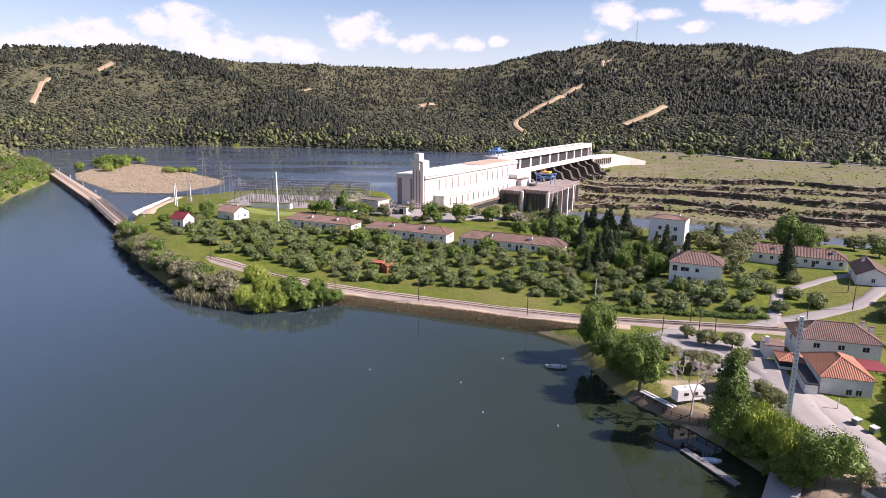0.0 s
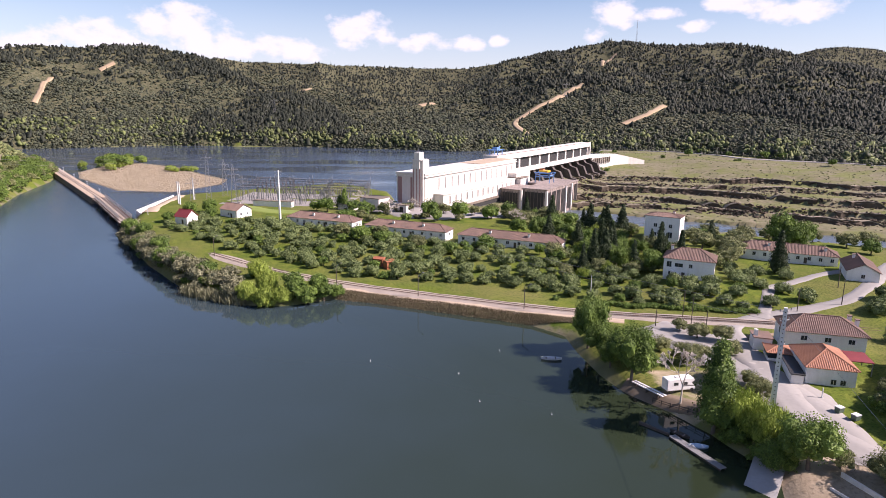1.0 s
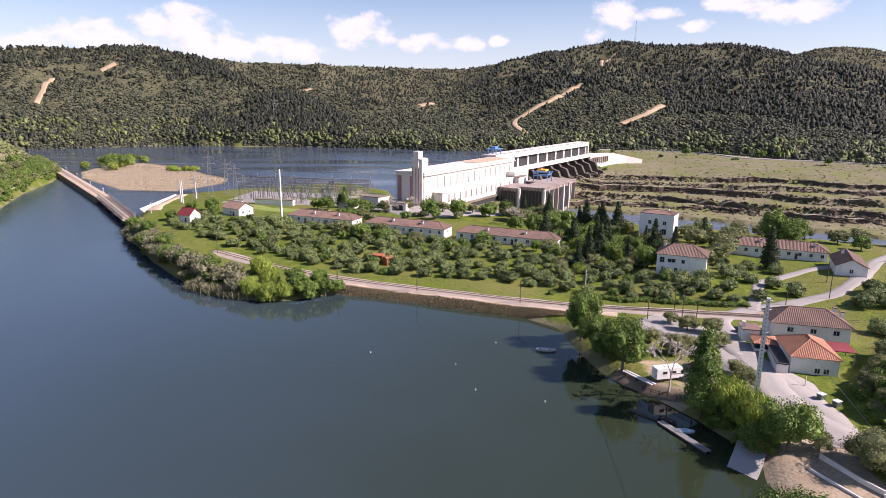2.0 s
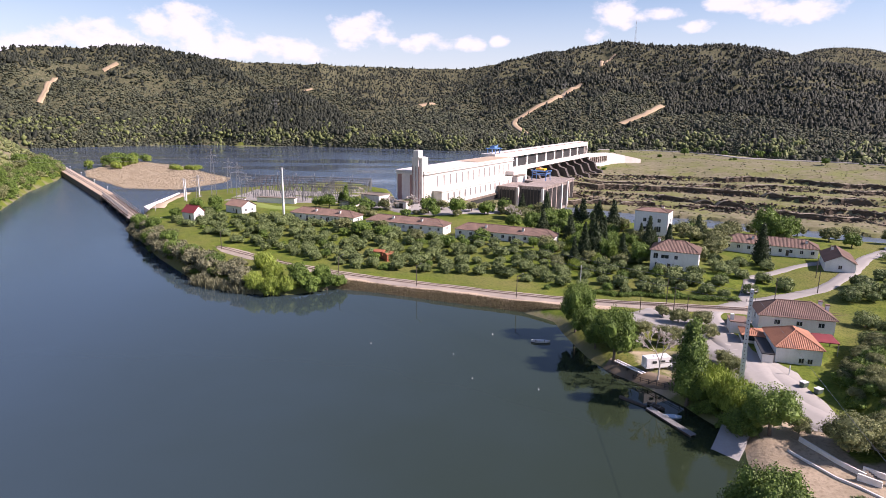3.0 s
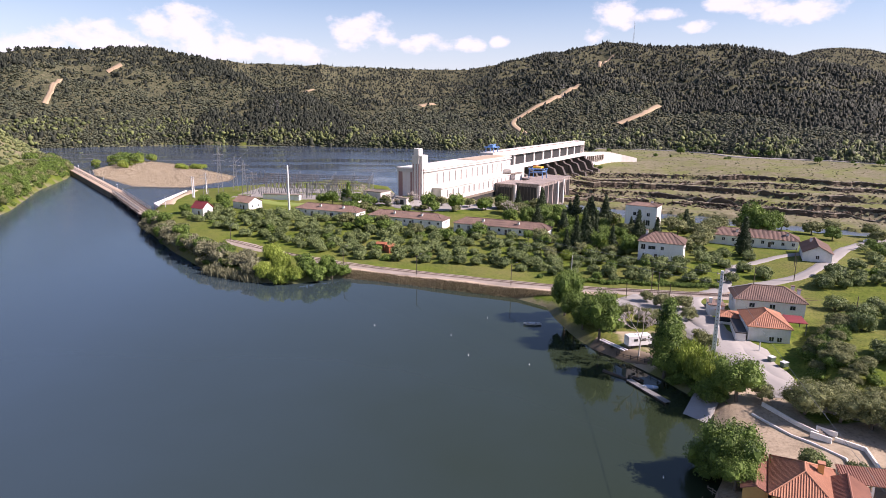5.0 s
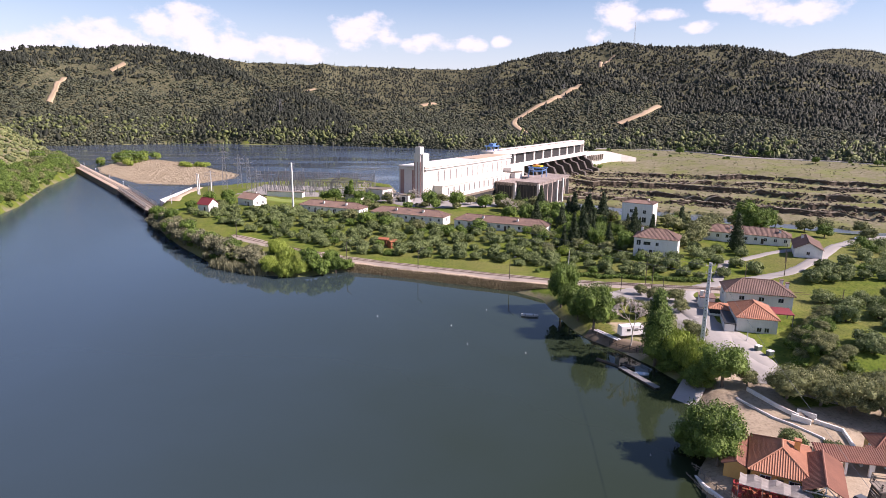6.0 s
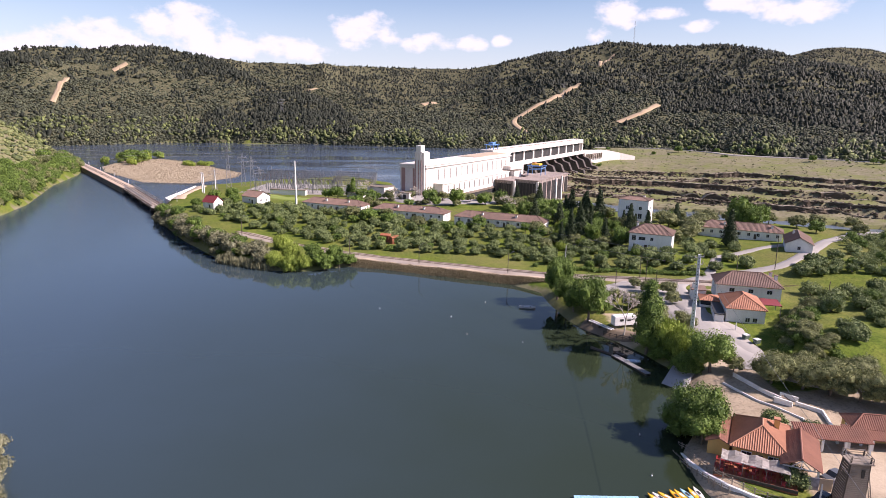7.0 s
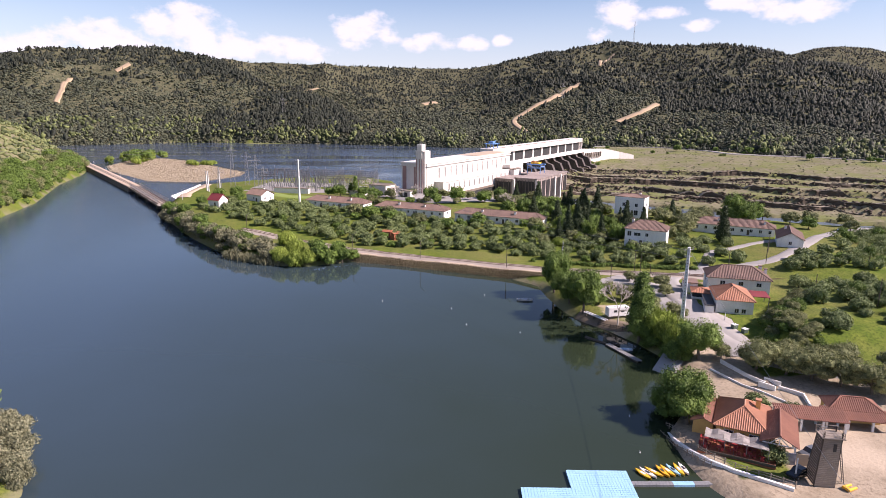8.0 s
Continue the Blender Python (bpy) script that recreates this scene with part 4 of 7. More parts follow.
cause = thing("causeway", "stone railway causeway across the inlet", "causeway", pose(0, 0, -2.0))
along(BR_A, BR_M, 8.4, -3, 5.2, "embankment", M_CONC, cause, "rubble stone embankment", 10.5)
along(BR_A, BR_M, 8.0, 5.2, 5.5, "sand_top", M_SAND, cause, "pale gravel bed")
bd = (BR_A - BR_M).normalized()
bn = Vector((-bd.y, bd.x, 0))
along(BR_A + bn * 6.2, BR_M + bn * 6.2, 1.5, -3, 1.0, "berm", M_CONC, cause, "low stone berm at the waterline", 8.0)
bridge = thing("bridge", "short steel girder railway bridge with grey parapets", "bridge", pose(0, 0, -2.0))
along(BR_M, BR_B, 5.6, 4.2, 5.2, "deck", M_RUST, bridge, "dark steel bridge deck")
d2 = (BR_B - BR_M).normalized()
n2 = Vector((-d2.y, d2.x, 0))
L2 = (BR_B - BR_M).length
for sgn in (-1, 1):
    o = n2 * (2.9 * sgn)
    along(BR_M + o, BR_B + o, 0.4, 3.4, 5.5, "girder", M_RUST, bridge, "rusty plate girder")
    bm = bmesh.new()
    k = 0.0
    while k < L2:
        q = BR_M + d2 * k + o
        bm_tube(bm, q + Vector((0, 0, 5.2)), q + Vector((0, 0, 7.6)), 0.11, seg=5)
        k += 3.0
    for z in (6.3, 7.0, 7.6):
        bm_tube(bm, BR_M + o + Vector((0, 0, z)), BR_B + o + Vector((0, 0, z)), 0.12, seg=5)
    part("parapet", bm, M_STEEL, bridge, "grey steel lattice parapet")
for k in (0.0, 0.3, 0.62, 0.96):
    q = BR_M + d2 * (L2 * k)
    bm = bmesh.new()
    bm_box(bm, q.x, q.y, 0.5, 2.2, 6.6, 8.5, None)
    bmesh.ops.rotate(bm, verts=bm.verts, cent=q, matrix=Matrix.Rotation(math.atan2(d2.y, d2.x), 3, "Z"))
    part("pier", bm, M_CONC_D, bridge, "dark stone bridge pier")
for i, k in enumerate((0.05, 0.35, 0.65, 0.9)):
    q = BR_A.lerp(BR_M, k) + bn * -3.4
    ob = thing("track_post", "thin grey post on the causeway", "post", pose(q.x, q.y, 3.2))
    bm = bmesh.new()
    bm_tube(bm, (0, 0, 0), (0, 0, 3.2), 0.12, 0.1, 6)
    bm_box(bm, 0, 0, 3.1, 0.5, 0.5, 0.4)
    part("mast", bm, M_GREY, ob)

# quay and yard behind the red hut
quay = thing("quay_wall", "long white concrete quay wall", "wall")
for a, b in (((-146, 334), (-147, 388)), ((-146, 334), (-124, 300))):
    along(Vector((*a, 0)), Vector((*b, 0)), 1.0, -2, 3.8, "wall", M_WHITE, quay)
strip("quay_yard", [(-136, 322), (-141, 345), (-141, 380)], 9, M_SAND, "pale bare yard along the quay", "yard", 0.3)
lawn = strip("lawn", [(-92, 335), (-78, 326), (-58, 318), (-44, 312)], 12, surface("mown_grass", (0.20, 0.26, 0.05), (0.16, 0.21, 0.04), 0.95, 0.1, 2.0), "mown light-green lawn", "lawn", 0.1)
strip("powerhouse_yard", [(-26, 352), (-12, 324), (8, 308), (34, 312), (58, 322)], 24, M_ROAD, "pale concrete yard before the powerhouse", "yard", 0.15)

# ---- powerhouse details, in the dam's own frame ----
for i in range(14):
    x = 14 + i * 7.0
    win = box_part("window", M_CONC_W, ph, (x, -18.06, 17.6), (1.5, 0.16, 6.6), "tall narrow window")
    box_part("pane", M_PALE, win, (x, -18.16, 17.6), (0.9, 0.06, 6.2), "pale dusty glass strip")
for i in range(13):
    x = 16 + i * 6.4
    win = box_part("window", M_CONC_W, ph, (x, -24.06, 9.2), (1.7, 0.16, 4.6), "tall narrow window")
    box_part("pane", M_PALE, win, (x, -24.16, 9.2), (1.1, 0.06, 4.2), "grey dusty glass strip")
box_part("lower_wing", M_CONC_W, ph, (54, -21, 6.0), (90, 6, 13.0), "lower pale concrete wing")
box_part("wing_cornice", M_CONC_W, ph, (54, -21.2, 12.7), (91, 6.6, 0.5))
box_part("cornice", M_CONC_W, ph, (56, -9.2, 22.6), (113, 19.4, 0.5))
box_part("wing_plinth", M_CONC, ph, (54, -24.4, 4.2), (90, 1.4, 1.2), "brown stained plinth ledge")
for y, w in ((-2.2, 2.6), (-9.6, 1.2)):
    box_part("end_panel", M_PINK, ph, (-0.06, y, 14.2), (0.2, w, 15.5), "dull red wall panel")
box_part("gate", M_DARK, ph, (-0.1, -5.8, 4.8), (0.3, 4.2, 5.0), "dark open machine gate")
box_part("undercroft", M_DARK, ph, (70, -24.2, 2.6), (56, 0.7, 3.0), "dark openings under the wing")
box_part("porch", M_CONC_W, ph, (-1.0, -3.0, 7.6), (2.4, 9.0, 0.5))
bm = bmesh.new()
for y in (-12.6, -14.6, -16.4):
    bm_box(bm, -2.56, y, 17, 0.16, 0.5, 20)
part("tower_slot", bm, M_PINK, ph, "tall dull-red stair window slots")
bm = bmesh.new()
bm_box(bm, 0.6, -14.5, 31.6, 6.6, 5.2, 0.5)
part("tower_cap", bm, M_CONC_W, ph)
bm = bmesh.new()
bm_tube(bm, (-0.5, -14.5, 35), (-0.5, -14.5, 38), 0.08, seg=5)
part("aerial", bm, M_STEEL, ph)
box_part("roof_sheet", M_SAND, ph, (88, -9, 24.4), (46, 15, 0.3), "buff roof sheeting")
for x, y, w, l, h in ((-14, 4, 10, 12, 5), (-22, 14, 9, 10, 4), (-16, -16, 5, 6, 3.2)):
    p3 = DAM @ Vector((x, y, 0))
    ob = thing("shed", "low pale concrete service shed by the powerhouse", "shed", pose(p3.x, p3.y, ground_z(p3.x, p3.y) if y < 10 else 4, 0, 0, 55.9))
    box_part("wall", M_CONC_W, ob, (0, 0, h / 2), (w, l, h + 1))
    box_part("roof", M_CONC, ob, (0, 0, h + 0.65), (w + 0.6, l + 0.6, 0.3))
    box_part("door", M_DARK, ob, (-w / 2 - 0.05, 0, 1.4), (0.12, 2.2, 2.8))

# junction block between powerhouse and gates, and the old concrete intake works
joint = thing("valve_house", "stepped pale concrete block beside the gates", "building", DAM)
box_part("body", M_CONC_W, joint, (112, -15, 8), (22, 18, 16))
box_part("stair_block", M_CONC_W, joint, (106, -23, 5), (12, 9, 16))
box_part("roof", M_CONC, joint, (106, -23, 13.2), (12.6, 9.6, 0.5))
box_part("window_band", M_PINK, joint, (99.8, -21, 9.5), (0.3, 3, 5), "dull red recessed panel")
M_WORKS = surface("pinkish_old_concrete", (0.36, 0.30, 0.265), (0.24, 0.195, 0.17), 0.9, 0.08, 0.7, stain=(0.09, 0.07, 0.06), stain_amount=0.85)
works = thing("intake_works", "weathered dark concrete basin walls with pale buttresses", "concrete structure", DAM)
for i, (x0, x1, y0, y1, top) in enumerate(((76, 100, -38, -25, 8.8), (80, 112, -54, -38, 9.6), (112, 128, -52, -25, 8.6), (128, 152, -48, -30, 8.0))):
    box_part("block", M_WORKS, works, ((x0 + x1) / 2, (y0 + y1) / 2, top / 2 - 5), (x1 - x0, y1 - y0, top + 10))
    box_part("slab", M_WORKS, works, ((x0 + x1) / 2, (y0 + y1) / 2, top + 0.2), (x1 - x0 + 0.8, y1 - y0 + 0.8, 0.5), "weathered reddish slab")
    box_part("grille", M_DARK, works, (x0 - 0.08, (y0 + y1) / 2, top / 2 - 4.5), (0.2, (y1 - y0) * 0.78, top + 5.5), "dark intake grille")
    n_bays = max(2, round((x1 - x0) / 9))
    for k in range(n_bays):
        x = x0 + (k + 0.5) * (x1 - x0) / n_bays
        box_part("side_grille", M_DARK, works, (x, y0 - 0.06, top / 2 - 4.5), ((x1 - x0) / n_bays - 2.2, 0.2, top + 5.5), "dark intake grille")
        for q in range(4):
            box_part("side_rib", M_CONC_D, works, (x + (q - 1.5) * 1.6, y0 - 0.2, top / 2 - 4.5), (0.3, 0.3, top + 5.5), "dark water-stained rib")
    for k in range(7):
        y = y0 + (k + 0.5) * (y1 - y0) / 7
        box_part("rib", M_CONC_D, works, (x0 - 0.2, y, top / 2 - 5), (0.4, 0.35, top + 8), "dark water-stained rib")
for x, y in ((77, -38.5), (80, -54), (112, -54.2), (128, -52)):
    box_part("buttress", M_CONC_W, works, (x, y, -0.4), (1.5, 1.5, 18.6), "pale concrete buttress")
box_part("walkway", M_CONC_W, works, (79, -46, -3.5), (2.6, 17, 0.8), "pale ledge at the waterline")
bm = bmesh.new()
for sx in (-4, 4):
    for sy in (-5, 5):
        bm_tube(bm, (sx, sy, 0), (sx * 0.8, sy, 6.5), 0.3, seg=6)
    bm_tube(bm, (sx * 0.8, -6, 6.5), (sx * 0.8, 6, 6.5), 0.45, seg=6)
    bm_tube(bm, (sx * 0.9, -5, 4), (sx * 0.9, 5, 4), 0.3, seg=6)
for sy in (-5, 5):
    bm_tube(bm, (-4, sy, 5), (4, sy, 5), 0.3, seg=6)
crane = thing("gantry_crane", "blue steel gantry crane with orange trolley", "crane", DAM @ pose(115, -38, 9.8))
part("portal", bm, M_BLUE, crane)
box_part("trolley", M_YELLOW, crane, (0, 0, 7.5), (5, 6, 1.2), "orange crane trolley")
box_part("cab", M_TILE_O, crane, (0, 2.0, 8.5), (2.4, 2.4, 0.9))
deck_crane = thing("deck_crane", "blue maintenance crane on the dam top", "crane", DAM @ pose(118, 0, 26))
bm = bmesh.new()
for sx in (-3.5, 3.5):
    for sy in (-3, 3):
        bm_tube(bm, (sx, sy, 0), (sx, sy, 3.4), 0.4, seg=6)
    bm_tube(bm, (sx, -4.5, 3.4), (sx, 4.5, 3.4), 0.4, seg=6)
for sy in (-3, 3):
    bm_tube(bm, (-4.5, sy, 3.4), (4.5, sy, 3.4), 0.4, seg=6)
bm_tube(bm, (-3, 0, 3.4), (6.5, 0, 5.4), 0.3, seg=6)
part("portal", bm, M_BLUE, deck_crane)
box_part("winch_house", M_BLUE, deck_crane, (0, 0, 4.3), (4.5, 3.5, 1.8))
xe = 112 + NB * BAY
box_part("end_wall", M_CONC_W, dam, (xe + 1.4, 0, 18), (1.6, 11.4, 15))
box_part("parapet", M_CONC_W, dam, (112 + NB * BAY / 2, -8.3, 15.1), (NB * BAY + 5, 0.4, 1.1))
box_part("gantry_rail", M_RUST, dam, (112 + NB * BAY / 2, -4.6, 26.15), (NB * BAY, 0.3, 0.3))
ab = thing("abutment", "curving concrete abutment wall with stained face", "wall", DAM)
bm = bmesh.new()
v = [[bm.verts.new(p) for p in ((x, y0, -9), (x, y0, z), (x, y0 + 6, z), (x, y0 + 6, -9))] for x, y0, z in ((xe + 2, -8, 14.4), (xe + 26, -10, 14.0), (xe + 50, -15, 13.0), (xe + 68, -24, 9.5), (xe + 84, -36, 5.5))]
for a, b in zip(v[:-1], v[1:]):
    for k in range(4):
        bm.faces.new((a[k], b[k], b[(k + 1) % 4], a[(k + 1) % 4]))
bm.faces.new(v[0])
bm.faces.new(v[-1][::-1])
part("wall", bm, M_CONC_W, ab)
for i in range(9):
    box_part("arch_recess", M_CONC, ab, (xe + 6 + i * 4, -8.6 - i * 0.63, 8.5), (2.4, 0.9, 5.0), "stained recess in the wall")

# ---- rock ledges across the river bed ----
lr = np.random.RandomState(71)
for lx, ly, drop in LEDGES:
    x = 104.0
    while x < 400:
        run = lr.uniform(35, 110)
        xs = np.arange(x, min(x + run, 415), 2.2)
        x += run + lr.uniform(2, 16)
        if len(xs) < 6:
            continue
        ys = np.interp(xs, lx, ly) + 6.0 * wavy(xs, np.interp(xs, lx, ly), 12, 110) + np.cumsum(lr.normal(size=len(xs))) * 0.5
        top = land(xs, ys + 3.0)[0] + 0.25
        h = drop * 0.62 * np.clip(np.minimum(np.arange(len(xs)), np.arange(len(xs))[::-1]) / 4.0, 0.15, 1) * lr.uniform(0.7, 1.15, len(xs))
        ob = thing("rock_ledge", "rock ledge with shade-darkened face and pale top", "rock")
        bm = bmesh.new()
        rows_ = []
        for i in range(len(xs)):
            j = lr.normal(size=6) * 0.35
            rows_.append([bm.verts.new(q) for q in ((xs[i], ys[i] - 1.3 + j[0], top[i] - h[i] - 2.5), (xs[i], ys[i] - 1.1 + j[1], top[i] - h[i]), (xs[i] + j[2], ys[i] - 0.7 + j[3], top[i] - h[i] * 0.45), (xs[i], ys[i] - 0.4 + j[4], top[i] + 0.1), (xs[i], ys[i] + 2.5, top[i] - 0.6))])
        for a, b in zip(rows_[:-1], rows_[1:]):
            for k in range(4):
                bm.faces.new((a[k], b[k], b[k + 1], a[k + 1]))
        # shade on the step's face is painted in by the dark rock colour
        part("face", bm, M_LEDGE_SHADE, ob)
        bm = bmesh.new()
        rows_ = []
        for i in range(len(xs)):
            w = lr.uniform(1.0, 3.8)
            rows_.append([bm.verts.new(q) for q in ((xs[i], ys[i] - 0.75, top[i] - 0.35), (xs[i], ys[i] - 0.7, top[i] + 0.18), (xs[i], ys[i] + w, top[i] + 0.12), (xs[i], ys[i] + w + 0.3, top[i] - 0.8))])
        for a, b in zip(rows_[:-1], rows_[1:]):
            for k in range(3):
                bm.faces.new((a[k], b[k], b[k + 1], a[k + 1]))
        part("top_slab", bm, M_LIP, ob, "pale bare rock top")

# ---- switchyard ----
sy = thing("switchyard_gantry", "grey steel busbar gantry in the switchyard", "gantry", pose(-98, 352, 5, 0, 0, -12), "switchyard gantries")
for x in (0, 12, 24):
    bm = bmesh.new()
    for dx in (-0.5, 0.5):
        bm_tube(bm, (x + dx, 0, 0), (x + dx * 0.4, 0, 9), 0.15, seg=4)
    for z in (2, 4, 6, 8):
        bm_tube(bm, (x - 0.5, 0, z - 1), (x + 0.5, 0, z), 0.07, seg=4)
    bm_tube(bm, (x, 0, 9), (x, 0, 11.5), 0.09, seg=4)
    part("post", bm, M_STEEL, sy)
bm = bmesh.new()
for z in (8.6, 9.2):
    bm_tube(bm, (0, 0, z), (24, 0, z), 0.15, seg=4)
for i in range(24):
    bm_tube(bm, (i, 0, 8.6), (i + 1, 0, 9.2), 0.05, seg=4)
part("beam", bm, M_STEEL, sy)
bm = bmesh.new()
for i in range(9):
    bm_tube(bm, (2 + i * 2.5, 0, 8.6), (2 + i * 2.5, 0.2, 7.2), 0.13, seg=5)
tagged(part("insulator_string", bm, M_PINK, sy), kind="stuff")
for row in range(5):
    for col in range(3):
        if row or col:
            q = Vector((-98 + col * 24.2, 352 + row * 11 - col * 5.1))
            if q.x < -28:
                copy_thing(sy, pose(q.x, q.y, 4.9, 0, 0, -12))
breaker = thing("circuit_breaker", "grey porcelain-topped switchgear on a frame", "switchgear", pose(-92, 358, 5, 0, 0, -12), "switchgear rows")
bm = bmesh.new()
for x in (-1.4, 0, 1.4):
    bm_tube(bm, (x, 0, 0), (x, 0, 1.8), 0.12, seg=5)
    bm_tube(bm, (x - 0.25, 0.3, 0), (x, 0, 1.8), 0.06, seg=4)
part("stand", bm, M_STEEL, breaker)
bm = bmesh.new()
for x in (-1.4, 0, 1.4):
    bm_tube(bm, (x, 0, 1.8), (x, 0, 3.6), 0.24, 0.16, 7)
    for z in (2.1, 2.5, 2.9, 3.3):
        bm_tube(bm, (x, 0, z), (x, 0, z + 0.1), 0.34, 0.3, 7)
tagged(part("insulator_stack", bm, M_STEEL, breaker), kind="stuff")
for row in range(6):
    for col in range(11):
        q = Vector((-95 + col * 5.6 + (row % 2) * 2, 355 + row * 8.5 - col * 1.2))
        if (row or col) and q.x < -30:
            copy_thing(breaker, pose(q.x, q.y, 4.9, 0, 0, -12))
strip("switchyard_gravel", [(-104, 372), (-70, 366), (-34, 358)], 44, M_ROAD, "pale gravel of the switchyard", "yard", 0.1, 4.0)
bld = thing("control_house", "low pale switchyard control building", "building", pose(-76, 341, 5, 0, 0, -12))
box_part("wall", M_WHITE, bld, (0, 0, 1.2), (22, 3.5, 3.4))
box_part("roof", M_CONC, bld, (0, 0, 3.0), (22.6, 4.1, 0.25))


def lattice(name, label, x, y, h, w, arms, z=None):
    """A lattice pylon with cross arms."""
    ob = thing(name, label, "pylon", pose(x, y, (ground_z(x, y) if z is None else z) - 0.2, 0, 0, 20))
    bm = bmesh.new()
    n = max(5, int(h / 2.2))
    for sx, sy in ((-1, -1), (1, -1), (1, 1), (-1, 1)):
        bm_tube(bm, (sx * w / 2, sy * w / 2, 0), (sx * w * 0.12, sy * w * 0.12, h), 0.10, 0.06, 4)
    for i in range(n):
        a, b = 1 - 0.76 * i / n, 1 - 0.76 * (i + 1) / n
        z0, z1 = h * i / n, h * (i + 1) / n
        for (ax, ay), (bx, by) in (((-1, -1), (1, -1)), ((1, -1), (1, 1)), ((1, 1), (-1, 1)), ((-1, 1), (-1, -1))):
            bm_tube(bm, (ax * w / 2 * a, ay * w / 2 * a, z0), (bx * w / 2 * b, by * w / 2 * b, z1), 0.045, seg=4)
    part("tower", bm, M_STEEL, ob)
    for az, ln in arms:
        bm = bmesh.new()
        for s in (-1, 1):
            bm_tube(bm, (0, 0, az + 0.7), (s * ln, 0, az), 0.06, seg=4)
            bm_tube(bm, (0, 0, az), (s * ln, 0, az), 0.08, seg=4)
            bm_tube(bm, (s * ln, 0, az), (s * ln, 0, az - 1.2), 0.07, seg=5)
        part("cross_arm", bm, M_STEEL, ob)
    return ob


for x, y, h in ((-119, 368, 28), (-113, 380, 22), (-100, 352, 22), (-99, 366, 14), (-126, 362, 14)):
    lattice("pylon", "grey lattice power pylon at the switchyard", x, y, h, 3.0, ((h * 0.72, 3.4), (h * 0.85, 3.0)))
lattice("hill_pylon", "distant lattice power pylon in the forest", 238, 1000, 26, 5, ((20, 6), (24, 5)))
lattice("hill_pylon", "distant lattice power pylon in the forest", -205, 960, 24, 5, ((18, 6), (22, 5)))
lattice("radio_mast", "thin radio mast on the hilltop", 515, 1500, 55, 3, ())


def big_pole(name, label, x, y, z, h, r, mat, arms):
    """A tall box-section steel pole with brackets at its head and a ladder of holes."""
    ob = thing(name, label, "pole", pose(x, y, z - 0.3, 0, 0, 15))
    bm = bmesh.new()
    bm_tube(bm, (0, 0, 0), (0, 0, h), r, r * 0.62, 4)
    part("shaft", bm, mat, ob)
    bm = bmesh.new()
    for i in range(int(h / 0.8)):
        k = r * (1 - 0.38 * (i * 0.8 / h)) * 0.74
        bm_box(bm, -k * 0.72, -k * 0.72, 0.6 + i * 0.8, 0.13, 0.13, 0.2, Matrix.Rotation(0, 4, "Z"))
    tagged(part("climbing_holes", bm, M_DARK, ob), kind="stuff")
    for az, ln in arms:
        bm = bmesh.new()
        bm_tube(bm, (-ln, 0, az), (ln, 0, az), 0.1, seg=5)
        for s in (-1, 0, 1):
            bm_tube(bm, (s * ln * 0.95, 0, az), (s * ln * 0.95, 0, az + 0.5), 0.09, seg=5)
        part("cross_arm", bm, M_STEEL, ob)
    return ob


big_pole("line_pole", "tall pale steel power line pole with holes", 67, 103.5, 2.6, 23.0, 0.72, M_GREY, ((22.4, 1.3), (20.6, 1.1), (16.0, 0.9)))
big_pole("line_pole", "tall white power line pole beside the lawn", -63, 294.5, 5.6, 24.0, 0.6, M_WHITE, ((23.4, 1.5), (21.8, 1.2)))
for x, y, h in ((-130, 350, 13), (-128, 347, 13), (-127, 366, 13)):
    big_pole("line_pole", "pale concrete line pole by the quay", x, y, 4.5, h, 0.4, M_GREY, ((h - 0.6, 0.9),))


def pole(x, y, h, label="slender dark railway telegraph pole", arm=True, mat=None, name="telegraph_pole"):
    ob = thing(name, label, "pole", pose(x, y, ground_z(x, y) - 0.2, 0, 0, -20))
    bm = bmesh.new()
    bm_tube(bm, (0, 0, 0), (0, 0, h), 0.14, 0.10, 6)
    part("shaft", bm, mat or M_WOOD_D, ob)
    if arm:
        bm = bmesh.new()
        bm_tube(bm, (0, 0, h - 0.5), (1.6, 0, h + 0.8), 0.07, seg=5)
        bm_box(bm, 1.7, 0, h + 0.85, 0.6, 0.25, 0.12)
        part("lamp_arm", bm, M_STEEL, ob, "lamp on a raised arm")
    return ob


for x, y in ((-76, 235.5), (-25, 195.5), (1.3, 184.8), (32, 171.5)):
    pole(x, y, 7.5, "slender lamp post beside the railway")
pole(54.5, 182, 7.5, "pale concrete pole beside the grove", False, M_GREY)
for x, y, h in ((75, 162, 8.5), (75, 156.5, 8), (75.5, 149, 6.5), (65, 156, 5), (109, 164, 7), (124, 167, 8), (133, 182, 7), (121, 108, 8), (117, 128, 7)):
    pole(x, y, h, "plain dark wooden pole", False)
pole(-133, 316, 6, "white quay lamp post", True, M_GREY)
pole(82.5, 112, 2.4, "short white yard lamp", False, M_GREY, "yard_lamp")

